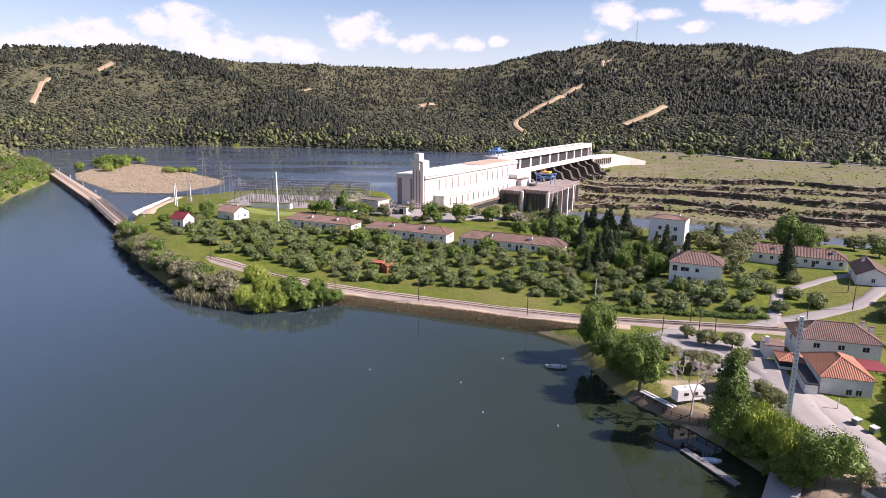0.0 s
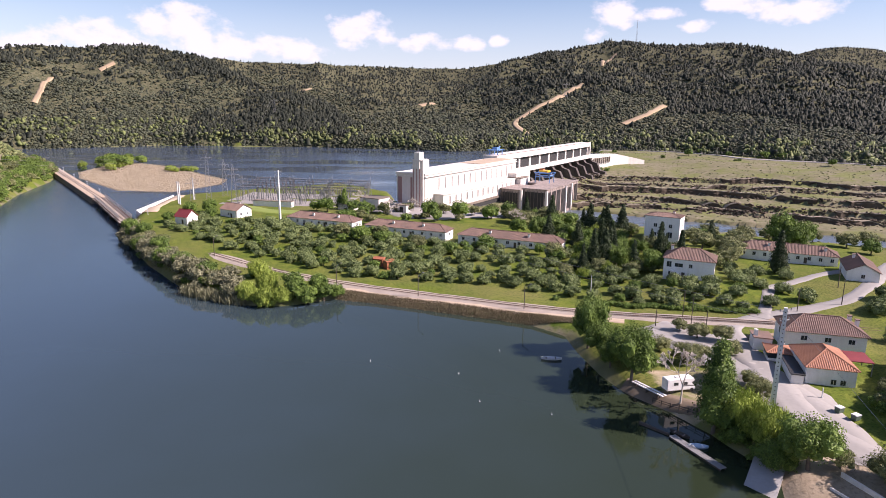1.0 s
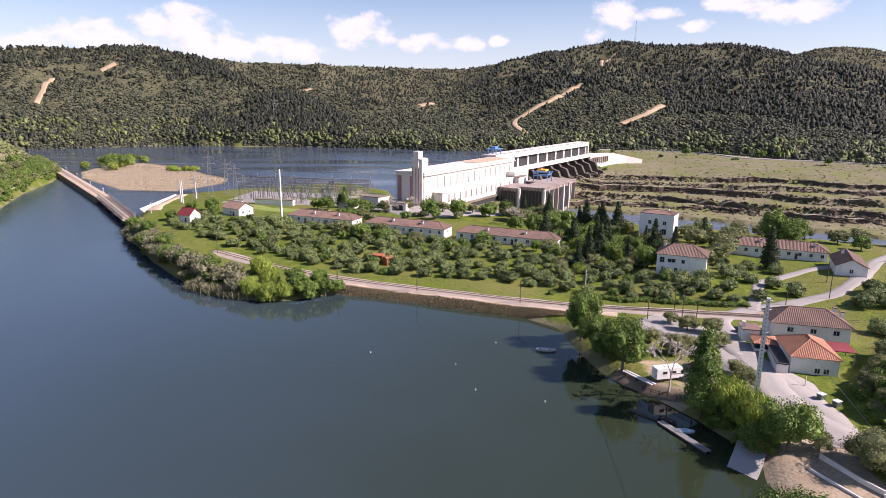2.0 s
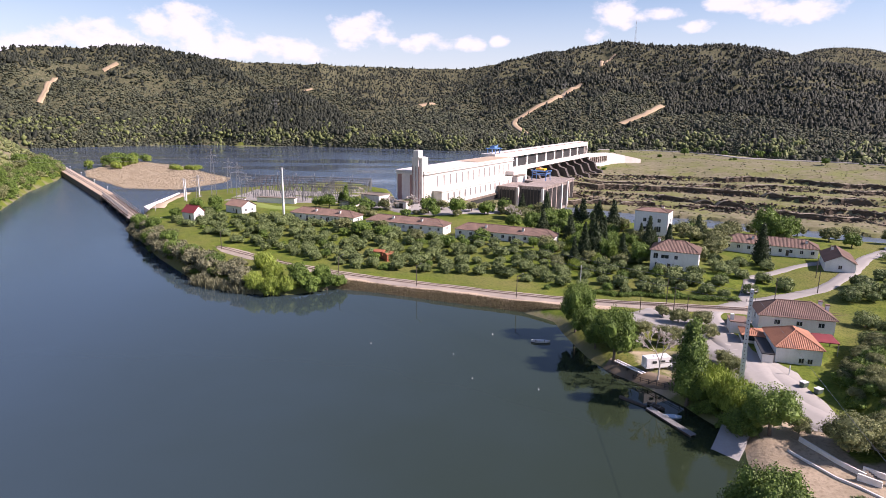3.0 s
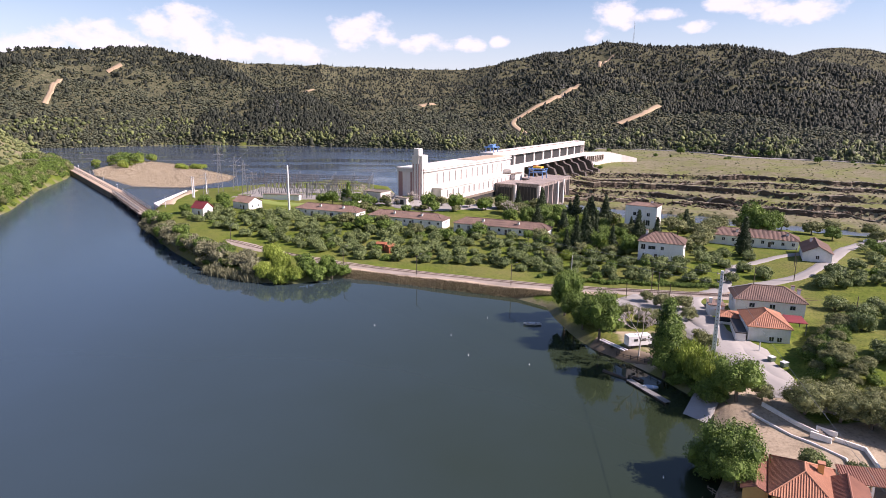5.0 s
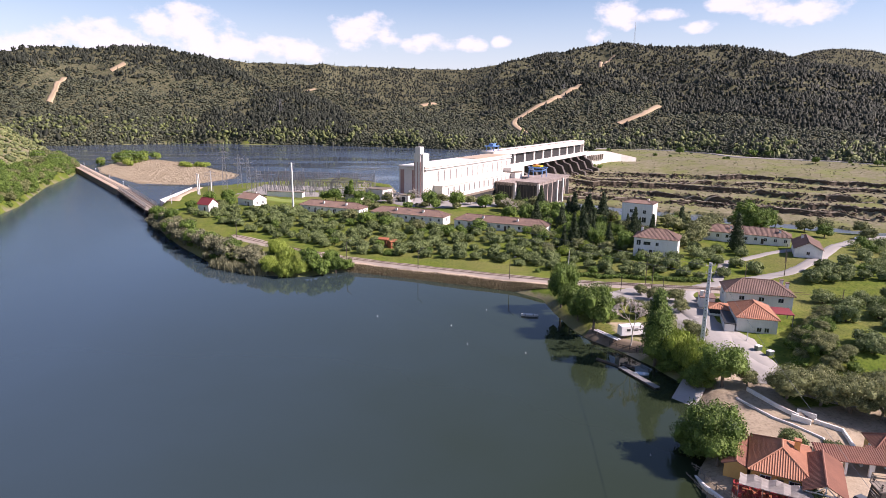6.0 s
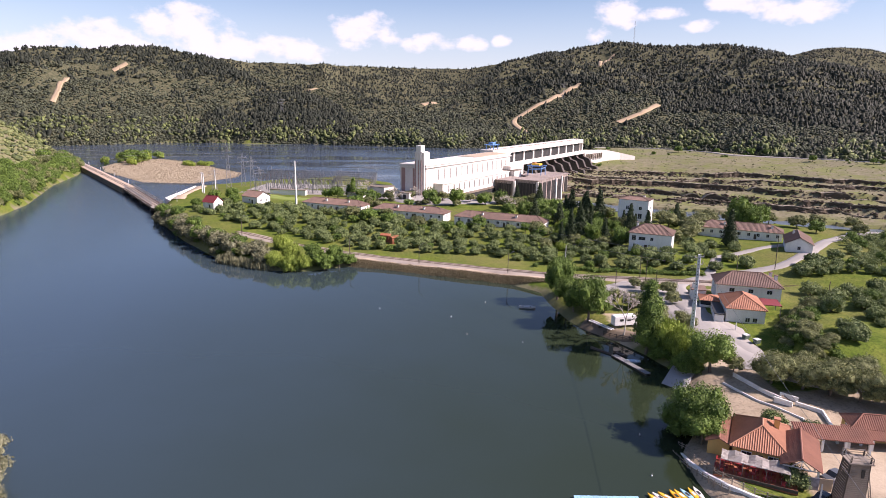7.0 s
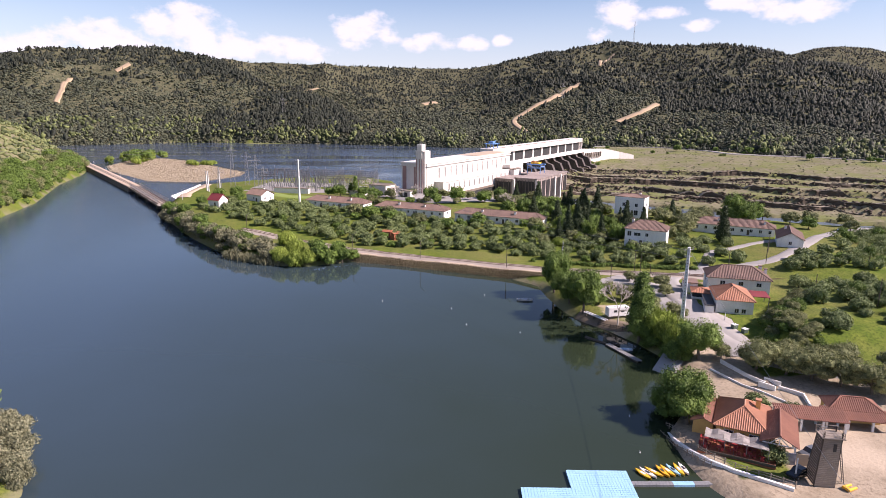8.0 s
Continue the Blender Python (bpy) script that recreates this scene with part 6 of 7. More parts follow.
plat = thing("swim_platform", "large pale blue floating swim platform of cubes", "platform", pose(16.0, 36.5, 0.0, 0, 0, -3))
fb = bmesh.new()
for i in range(36):
    for j in range(23):
        x, y = i * 0.5, j * 0.5
        if x < 7.6 and y > 6.0:
            continue
        if y > 11.4:
            continue
        bm_box(fb, x + 0.25, y + 0.25, 0.2, 0.475, 0.475, 0.4 + 0.01 * ((i * 7 + j * 3) % 3))
tagged(part("float_deck", fb, M_PLATFORM, plat, "pale blue plastic float cubes"), kind="stuff")
dock = thing("floating_dock", "narrow grey slatted floating dock", "dock", pose(48.2, 103.2, 0.1, 0, 0, -68.5))
for y in (-0.6, 0.6):
    box_part("beam", M_WOOD_D, dock, (6, y, 0.1), (12, 0.2, 0.35))
for i in range(34):
    box_part("plank", M_STEEL, dock, (0.18 + i * 0.355, 0, 0.32), (0.31, 1.5, 0.06))
ob = thing("log_boom", "dark half-sunk log boom by the dock", "log", pose(45.6, 106.6, 0.0, 0, 0, -52))
bm = bmesh.new()
bm_tube(bm, (-2.5, 0, 0.05), (3.5, 0.2, 0.05), 0.45, 0.35, 8)
part("log", bm, M_WOOD_D, ob)
ramp_ob = thing("boat_ramp", "wet concrete boat ramp sloping into the lake", "ramp", kind="structure")
bm = bmesh.new()
v = [bm.verts.new(p) for p in ((53.2, 86.8, -0.25), (56.2, 82.6, -0.25), (66.6, 95.6, 2.7), (62.6, 98.6, 2.7), (53.2, 86.8, -1.2), (56.2, 82.6, -1.2), (66.6, 95.6, 1.0), (62.6, 98.6, 1.0))]
for f in ((0, 1, 2, 3), (7, 6, 5, 4), (0, 4, 5, 1), (1, 5, 6, 2), (2, 6, 7, 3), (3, 7, 4, 0)):
    bm.faces.new([v[i] for i in f])
part("slab", bm, surface("pale_ramp_concrete", (0.36, 0.35, 0.34), (0.28, 0.27, 0.26), 0.7, 0.3, 2.0), ramp_ob)
shell = thing("boat_trailer", "long white racing shells stacked on a low rack", "boat rack", pose(49.6, 119.2, ground_z(49.6, 119.2), 0, 0, -62))
for y, z in ((-0.5, 0.75), (0.4, 0.75)):
    bm = bmesh.new()
    bm_box(bm, 0, y, z, 8.4, 0.5, 0.22)
    bmesh.ops.bevel(bm, geom=bm.edges[:], offset=0.08, segments=2, affect="EDGES")
    part("shell", bm, M_CARWHT, shell)
for x in (-3, 0, 3):
    box_part("rack_leg", M_WOOD_D, shell, (x, 0, 0.3), (0.15, 1.7, 0.7))
buoy = None
for x, y in ((10.2, 132.4), (13.6, 118.5), (-10.5, 140.1), (21.5, 145.8), (27.5, 112.5), (41.5, 66), (39, 53)):
    if buoy is None:
        buoy = thing("mooring_buoy", "small pale round mooring buoy", "buoy", pose(x, y, 0), "mooring buoys")
        bm = bmesh.new()
        bmesh.ops.create_uvsphere(bm, u_segments=10, v_segments=8, radius=0.13, matrix=Matrix.Translation((0, 0, 0.06)))
        bm_tube(bm, (0, 0, 0.28), (0, 0, 0.42), 0.05, seg=6)
        part("ball", bm, M_CARWHT, buoy)
    else:
        copy_thing(buoy, pose(x, y, 0))

# ---- lean-tos by the station houses, shed, hedge ----
lean = thing("lean_to", "low white lean-to with dark flat roof", "shed", pose(83.0, 123.4, 2.7, 0, 0, -20))
box_part("wall", M_WHITE, lean, (0, 0, 1.0), (2.4, 10.5, 3.0))
box_part("roof", M_BLACK, lean, (0, 0, 2.7), (2.8, 11, 0.2), "dark felted roof")
porch = thing("porch", "glazed porch with small tiled roof", "porch", pose(84.6, 132.0, 3.2, 0, 0, -20))
box_part("low_wall", M_WHITE, porch, (0, 0, 0.3), (5, 5.5, 1.4))
box_part("glazing", M_GLASS, porch, (0, 0, 1.6), (4.7, 5.2, 1.3), "band of dark windows")
roof_on(porch, M_TILE_O, 5, 5.5, 2.3, 0.9, True, 0.3)
bx_ = thing("side_wing", "small white wing with flat roof and chimney", "building", pose(84.2, 138.6, 3.4, 0, 0, -18))
box_part("wall", M_WHITE, bx_, (0, 0, 1.4), (4.0, 5, 3.4))
box_part("roof", M_TILE, bx_, (0, 0, 3.3), (4.4, 5.4, 0.2))
box_part("chimney", M_WHITE, bx_, (-1.5, -1, 3.8), (0.8, 0.8, 2.2))
red = thing("red_canopy", "flat dark-red canopy roof beside the house", "canopy", pose(98.4, 124.6, 4.0, 0, 0, -18))
box_part("roof", M_RED, red, (0, 0, 2.6), (4.6, 6.4, 0.18))
for x in (-2.1, 2.1):
    for y in (-2.9, 2.9):
        box_part("post", M_STEEL, red, (x, y, 0.8), (0.18, 0.18, 3.5))
for x, y, a in ((-12.5, 221, -20), (-9.0, 217.5, 40)):
    hut = thing("garden_shed", "small terracotta-orange garden shed under olives", "shed", pose(x, y, ground_z(x, y), 0, 0, a))
    box_part("wall", M_TERRA, hut, (0, 0, 1.2), (3.4, 2.6, 2.8))
    bm = bmesh.new()
    bm_side(bm, [(-1.6, 2.6), (1.6, 2.6), (1.6, 2.7), (0, 3.3), (-1.6, 2.7)], -2.0, 2.0)
    part("roof", bm, M_TERRA, hut)
    box_part("opening", M_DARK, hut, (0, -1.32, 1.2), (1.4, 0.08, 1.6))

# ---- trees and growth ----
def rand_dirs(r, n):
    v = r.normal(size=(n, 3))
    return v / np.linalg.norm(v, axis=1)[:, None]


def leaf_cards(r, centres, normals, size, droop=0.0):
    """Small lozenge leaves, each tilted about its own normal."""
    n = len(centres)
    t = rand_dirs(r, n)
    t = t - (t * normals).sum(1)[:, None] * normals
    t[:, 2] -= droop
    t /= np.linalg.norm(t, axis=1)[:, None] + 1e-9
    b = np.cross(normals, t)
    s = size * r.uniform(0.6, 1.3, n)[:, None]
    ln = s * (1.0 + droop)
    v = np.stack([centres - t * ln, centres + b * s * 0.6 + normals * s * 0.15, centres + t * ln, centres - b * s * 0.6 - normals * s * 0.1], 1)
    return v.reshape(-1, 3), np.arange(4 * n).reshape(-1, 4)


def crown_mesh(name, seed, lobes, n, leaf, mat, droop=0.0, inner=0.7):
    """A crown: leaves on and in a handful of uneven lobes (x, y, z, radius, height factor)."""
    r = np.random.RandomState(seed)
    lobes = np.array(lobes, float)
    k = r.choice(len(lobes), n, p=lobes[:, 3] ** 2 / (lobes[:, 3] ** 2).sum())
    d = rand_dirs(r, n)
    d[:, 2] = np.where(d[:, 2] < -0.4, -d[:, 2], d[:, 2])
    rad = lobes[k, 3] * r.uniform(inner, 1.2, n) * (1 + 0.15 * np.sin(d[:, 0] * 7 + k) * np.cos(d[:, 1] * 6 + 2 * k))
    c = lobes[k, :3] + d * rad[:, None] * np.stack([np.ones(n), np.ones(n), lobes[k, 4]], 1)
    nrm = d * 0.8 + rand_dirs(r, n) * 0.65
    nrm /= np.linalg.norm(nrm, axis=1)[:, None]
    v, f = leaf_cards(r, c, nrm, leaf, droop)
    # a lumpy inner mass of leaves, so that no light falls straight through
    bm = bmesh.new()
    for x, y, z, rr, h in lobes:
        bmesh.ops.create_icosphere(bm, subdivisions=1, radius=1, matrix=Matrix.LocRotScale((x, y, z), None, (rr * 0.74, rr * 0.74, rr * h * 0.74)))
    vc = np.array([p.co for p in bm.verts])
    vc += r.normal(size=vc.shape) * lobes[:, 3].mean() * 0.09
    fc = np.array([[p.index for p in q.verts] + [q.verts[2].index] for q in bm.faces])
    me = bpy.data.meshes.new(name)
    tri = [tuple(q[:3]) for q in (fc + len(v))]
    me.from_pydata(np.vstack([v, vc]).tolist(), [], f.tolist() + tri)
    bm.free()
    me.materials.append(mat)
    return me


def lobes_round(seed, R, H0, n=7, flat=0.8):
    r = np.random.RandomState(seed)
    out = [(0, 0, H0 + R * 0.55, R * 0.68, flat)]
    for i in range(n):
        a = 6.283 * i / n + r.uniform(-0.4, 0.4)
        d = R * r.uniform(0.38, 0.72)
        out.append((math.cos(a) * d, math.sin(a) * d, H0 + R * r.uniform(0.15, 0.85), R * r.uniform(0.22, 0.42), flat))
    return out


def lobes_tall(seed, R, H0, H, taper=0.4):
    r = np.random.RandomState(seed)
    out = []
    z = H0 + R * 0.5
    while z < H - R * taper * 0.5:
        k = (z - H0) / (H - H0)
        rr = max(R * (1 - (1 - taper) * k), R * 0.2) * r.uniform(0.6, 0.82)
        a = r.uniform(0, 6.283)
        for j in range(3 if k < 0.6 else 2):
            off = R * (1 - (1 - taper) * k) * r.uniform(0.15, 0.42)
            out.append((math.cos(a + j * 2.1) * off, math.sin(a + j * 2.1) * off, z + r.uniform(-0.2, 0.2) * rr, rr, 1.05))
        z += rr * 0.75
    return out


def trunk_mesh(seed, H, r0, limbs=4, spread=1.2, lean=0.3):
    r = np.random.RandomState(seed)
    bm = bmesh.new()
    p = Vector((0, 0, -0.3))
    top = Vector((r.uniform(-lean, lean), r.uniform(-lean, lean), H * 0.45))
    bm_tube(bm, p, top, r0, r0 * 0.7, 7)
    for i in range(limbs):
        a = 6.283 * i / limbs + r.uniform(-0.5, 0.5)
        e = top + Vector((math.cos(a) * spread, math.sin(a) * spread, H * r.uniform(0.3, 0.5)))
        bm_tube(bm, top - Vector((0, 0, 0.1)), e, r0 * 0.5, r0 * 0.2, 5)
    return bm


def tree_model(name, label, category, crown, trunk, bark=None):
    ob = thing(name, label, category)
    part("trunk", trunk, bark or M_BARK, ob)
    c = new("crown", crown)
    c.parent = ob
    return ob


POOL = {}


def plant(kind, x, y, scale=1.0, z=None, stretch=1.0, group=""):
    """Sets out a tree of a kind: the first of each model is the model itself, later ones are copies."""
    if y > 150 and kind + "_far" in POOL:
        kind = kind + "_far"
    models = POOL[kind]
    i = POOL_N.get(kind, 0)
    POOL_N[kind] = i + 1
    zz = ground_z(x, y) if z is None else z
    m = pose(x, y, zz - 0.1, 0, 0, (i * 77.0) % 360) @ Matrix.Diagonal((scale, scale, scale * stretch, 1))
    ob = models[i % len(models)]
    if i < len(models):
        ob.matrix_basis = m
    else:
        keep = ob.scale.copy()
        ob.scale = (1, 1, 1)
        ob = copy_thing(ob, m)
        models[i % len(models)].scale = keep
    if group:
        ob["group"] = group
    return ob


POOL_N = {}
POOL["olive"] = [tree_model("olive_tree", "grey-green olive tree with short dark trunk in grass", "olive tree",
                            crown_mesh("crown", 100 + s, lobes_round(100 + s, 2.8, 0.1, 15, 0.9), 2200, 0.17, M_OLIVE), trunk_mesh(s, 2.6, 0.22)) for s in range(6)]
POOL["broad"] = [tree_model("broadleaf_tree", "full rounded green broadleaf tree", "tree",
                            crown_mesh("crown", 200 + s, lobes_round(200 + s, 4.0, 1.8, 22, 1.05), 8000, 0.145, M_GREEN), trunk_mesh(20 + s, 4.5, 0.3, 5, 1.8)) for s in range(4)]
POOL["poplar"] = [tree_model("poplar", "tall fresh-green poplar by the water", "tree",
                             crown_mesh("crown", 300 + s, lobes_tall(300 + s, 3.4, 1.0, 12.0), 8000, 0.15, M_GREEN), trunk_mesh(30 + s, 8, 0.28, 4, 1.0)) for s in range(3)]
POOL["willow"] = [tree_model("willow", "yellow-green weeping willow at the bank", "tree",
                             crown_mesh("crown", 400 + s, lobes_round(400 + s, 4.0, 0.1, 18, 1.15), 7000, 0.14, M_WILLOW, droop=1.2), trunk_mesh(40 + s, 4.5, 0.3, 5, 1.8)) for s in range(3)]
POOL["cypress"] = [tree_model("conifer", "dark green conifer with dense pointed crown", "conifer",
                              crown_mesh("crown", 500 + s, lobes_tall(500 + s, 3.3, 0.4, 13.0, 0.14), 4000, 0.21, M_DKGREEN, droop=0.5), trunk_mesh(50 + s, 8, 0.25, 3, 0.6)) for s in range(2)]
POOL["dull"] = [tree_model("evergreen_oak", "broad dull-green tree with grey crown", "tree",
                           crown_mesh("crown", 600 + s, lobes_round(600 + s, 4.2, 1.6, 22, 0.75), 7000, 0.14, M_PLANE), trunk_mesh(60 + s, 4.0, 0.3, 5, 2.0)) for s in range(3)]
POOL["shrub"] = [tree_model("shrub", "dense low green bush in grass", "bush",
                            crown_mesh("crown", 700 + s, lobes_round(700 + s, 2.0, -0.3, 9, 0.8), 1100, 0.17, M_GREEN), trunk_mesh(70 + s, 1.2, 0.08, 4, 0.6)) for s in range(3)]
POOL["grey"] = [tree_model("tamarisk", "pale grey-green waterside shrub", "bush",
                           crown_mesh("crown", 800 + s, lobes_round(800 + s, 3.2, -0.2, 12, 0.85), 3400, 0.16, M_GREYLEAF, droop=0.4), trunk_mesh(80 + s, 2.0, 0.12, 5, 1.2)) for s in range(3)]


# the same kinds far from the water's edge, with fewer, larger sprays of leaves
for kind, n_leaf, size_ in (("olive", 1250, 0.23), ("broad", 2500, 0.26), ("poplar", 2600, 0.26), ("willow", 4500, 0.165), ("dull", 2300, 0.25), ("shrub", 750, 0.21), ("grey", 1500, 0.24)):
    POOL[kind + "_far"] = []
    for k, ob in enumerate(POOL[kind]):
        crown_me = [c for c in ob.children if c.name.startswith("crown")][0].data
        seed_ = {"olive": 100, "broad": 200, "poplar": 300, "willow": 400, "dull": 600, "shrub": 700, "grey": 800}[kind] + k
        lobes = {"olive": lambda q: lobes_round(q, 2.8, 0.1, 15, 0.9), "broad": lambda q: lobes_round(q, 4.0, 1.8, 22, 1.05), "poplar": lambda q: lobes_tall(q, 3.4, 1.0, 12.0), "willow": lambda q: lobes_round(q, 4.0, 0.1, 18, 1.15),
                 "dull": lambda q: lobes_round(q, 4.2, 1.6, 22, 0.75), "shrub": lambda q: lobes_round(q, 2.0, -0.3, 9, 0.8), "grey": lambda q: lobes_round(q, 3.2, -0.2, 12, 0.85)}[kind](seed_)
        droop_ = {"willow": 1.2, "grey": 0.4}.get(kind, 0.0)
        twin = copy_thing(ob, Matrix.Identity(4))
        for c in twin.children:
            if c.name.startswith("crown"):
                c.data = crown_mesh("crown", seed_ + 50, lobes, n_leaf, size_, crown_me.materials[0], droop_)
        POOL[kind + "_far"].append(twin)


def bare_tree(x, y, H=9.5):
    r = np.random.RandomState(9)
    bm = bmesh.new()

    def grow(p, d, ln, rad, depth):
        e = p + d * ln
        bm_tube(bm, p, e, rad, rad * 0.65, 5)
        if depth == 0:
            return
        for _ in range(3 if depth > 1 else 6):
            q = (d + Vector(r.normal(size=3)) * 0.42)
            q.z = max(q.z, 0.25)
            grow(e, q.normalized(), ln * r.uniform(0.62, 0.8), max(rad * 0.58, 0.08), depth - 1)
    ob = thing("bare_tree", "leafless pale tree with fine bare twigs", "tree", pose(x, y, ground_z(x, y)))
    grow(Vector((0, 0, -0.2)), Vector((0.03, 0, 1)), H * 0.27, 0.24, 5)
    part("branchwork", bm, M_BARK_P, ob)


def clear(x, y, gap=3.0):
    """No house stands here."""
    for hx, hy, a, hl, hw in KEEP:
        dx, dy = x - hx, y - hy
        u, v = dx * math.cos(a) + dy * math.sin(a), -dx * math.sin(a) + dy * math.cos(a)
        if abs(u) < hl + gap and abs(v) < hw + gap:
            return False
    return True


def off_lines(x, y, rail=7.0, road=4.0):
    px, py = np.array([x]), np.array([y])
    if seg_dist(px, py, np.array(RAIL), False)[0] < rail:
        return False
    return all(seg_dist(px, py, np.array(q), False)[0] > road for q in ROADS)


placed = []


def set_out(kind, pts, lo=0.95, hi=1.3, group="", seed=1, gap=2.0, jitter=0.5):
    r = np.random.RandomState(seed)
    for x, y in pts:
        if y < 218 and x < 100:
            x, y = x * 1.032, y * 1.032
        x, y = x + r.uniform(-jitter, jitter), y + r.uniform(-jitter, jitter)
        s = r.uniform(lo, hi)
        if clear(x, y, gap):
            plant(kind, x, y, s, None, r.uniform(0.85, 1.15), group)
            placed.append((x, y))


# olives seen one by one along the railway and the lawn
set_out("olive", [(-14, 203), (-5, 199), (-23, 216), (-36, 218), (-26, 212), (4, 197), (12, 195), (8, 224), (17, 194), (22, 191), (32, 210), (42, 203), (44, 184), (1, 226), (-9, 244), (-18, 244), (-42, 245), (-51, 255), (-58, 255),
                  (-65, 260), (-73, 246), (-80, 255), (-89, 260), (-48, 231), (-57, 240)], group="olive grove", seed=2)
set_out("olive", [(48, 179), (56, 184), (61, 178), (65, 195), (71, 192), (73, 183), (76, 172), (87, 172), (88, 165), (95, 171), (104, 169), (104, 191), (108, 182), (113, 179), (116, 171), (123, 194), (111, 195), (64, 174)], group="olive grove", seed=3)
set_out("olive", [(108, 114), (103, 99), (116, 107), (120, 133), (131, 139), (140, 139), (109, 124), (128, 116), (149, 160), (166, 176), (180, 185), (151, 176), (138, 168), (164, 185), (98, 92), (152, 152), (202, 218), (186, 206)], group="olive grove", seed=4)
fill = np.random.RandomState(17)
far_olives = []
GROVE = np.array([(-118, 282), (-98, 250), (-70, 232), (-48, 217), (-28, 205), (-8, 200), (14, 205), (30, 196), (46, 176), (62, 168), (92, 162), (108, 176), (118, 200), (104, 214), (78, 222), (52, 226), (16, 245), (-30, 266), (-62, 282), (-100, 300)], float)
GROVE_E = np.array([(112, 96), (150, 100), (240, 140), (240, 232), (172, 206), (160, 172), (132, 162), (118, 148), (118, 120)], float)
for poly, lo, hi, want, gap in ((GROVE, (-118, 160), (118, 300), 235, 4.9), (GROVE_E, (112, 96), (240, 232), 250, 4.5)):
    n = 0
    for _ in range(6000):
        x, y = fill.uniform(lo[0], hi[0]), fill.uniform(lo[1], hi[1])
        if n < want and inside(np.array([x]), np.array([y]), poly)[0] and clear(x, y, 3.5) and off_lines(x, y, 10, 5) and all((x - a) ** 2 + (y - b) ** 2 > gap * gap for a, b in placed):
            if n % 9 == 4:
                plant("broad", x, y, fill.uniform(0.4, 0.62), None, fill.uniform(0.9, 1.3))
            elif n % 13 == 6:
                plant("shrub", x, y, fill.uniform(0.6, 1.2))
            elif x > 150:
                far_olives.append((x, y, fill.uniform(0.75, 1.3)))
            else:
                plant("olive", x, y, fill.uniform(0.7, 1.3), None, fill.uniform(0.85, 1.1), "olive grove")
            placed.append((x, y))
            n += 1

# the grove up the eastern slope, too many to tell apart
src = POOL["olive"][0].children
crown_src = [c for c in src if c.name.startswith("crown")][0].data
cv = np.array([v.co for v in crown_src.vertices])
cf = np.array([tuple(p.vertices) for p in crown_src.polygons if len(p.vertices) == 4])[::2]
cv = cv[:cf.max() + 1]
fo_v, fo_f = [], []
for i, (x, y, k) in enumerate(far_olives):
    c_, s_ = math.cos(i * 1.9), math.sin(i * 1.9)
    fo_v.append(np.stack([x + k * 1.04 * (cv[:, 0] * c_ - cv[:, 1] * s_), y + k * 1.04 * (cv[:, 0] * s_ + cv[:, 1] * c_), ground_z(x, y) - 0.1 + k * cv[:, 2]], -1))
    fo_f.append(cf + i * len(cv))
tagged(new("olive_slope", mesh_np("olive_slope", np.concatenate(fo_v), np.concatenate(fo_f), [M_OLIVE])), "grey-green olive trees covering the eastern slope", "vegetation", kind="stuff")

# shore trees by the boat slip and the beach
plant("broad", 43.2, 143.5, 1.25, None, 1.5)
plant("broad", 46.5, 147, 0.8, None, 1.1)
plant("broad", 47.2, 123.5, 1.3, None, 1.45)
plant("broad", 49.5, 129.5, 1.05, None, 1.35)
plant("broad", 45.0, 131, 0.85, None, 1.1)
plant("broad", 44.6, 137, 1.05, None, 1.2)
plant("broad", 52.5, 133, 0.8)
plant("shrub", 59, 99.5, 1.3)
plant("shrub", 60.5, 94.5, 1.3)
plant("shrub", 57.5, 101, 1.0)
plant("broad", 53, 128, 0.6)
plant("poplar", 56.4, 104, 1.4, None, 1.08)
plant("poplar", 59, 107.5, 1.1, None, 0.9)
plant("willow", 61.2, 103, 1.25)
plant("willow", 62.5, 97.5, 1.25)
plant("broad", 65.0, 88.5, 1.35)
plant("broad", 61.5, 91.5, 0.95)
plant("broad", 51.6, 63.8, 1.3, None, 1.1)
plant("broad", 50.0, 67.2, 1.1, None, 1.05)
plant("broad", 50.6, 60.4, 0.95)
plant("dull", 70, 88, 0.6)
bare_tree(53.9, 113.2, 15.5)
for x, y, h in ((-28, 331, 12), (-11, 309, 10), (47, 280, 11), (0, 318, 9)):
    bare_tree(x, y, h)
for x, y, s in ((75, 82, 1.0), (80, 79, 0.95), (84, 76, 1.05), (88, 73, 0.95), (92, 69, 1.0), (97, 68, 1.0), (83, 84, 0.8), (92, 79, 0.9), (101, 74, 0.9)):
    plant("dull", x, y, s * 1.15)
for x, y, s in ((66, 122, 1.0), (64, 118, 1.0), (70, 113, 0.9), (71, 118, 0.8), (67, 133, 0.8), (62, 131, 1.1), (72, 146, 0.9), (77, 143, 0.9), (75, 134, 0.8), (59, 138, 0.9), (70, 152, 0.7)):
    plant("dull", x, y, s * 0.75)
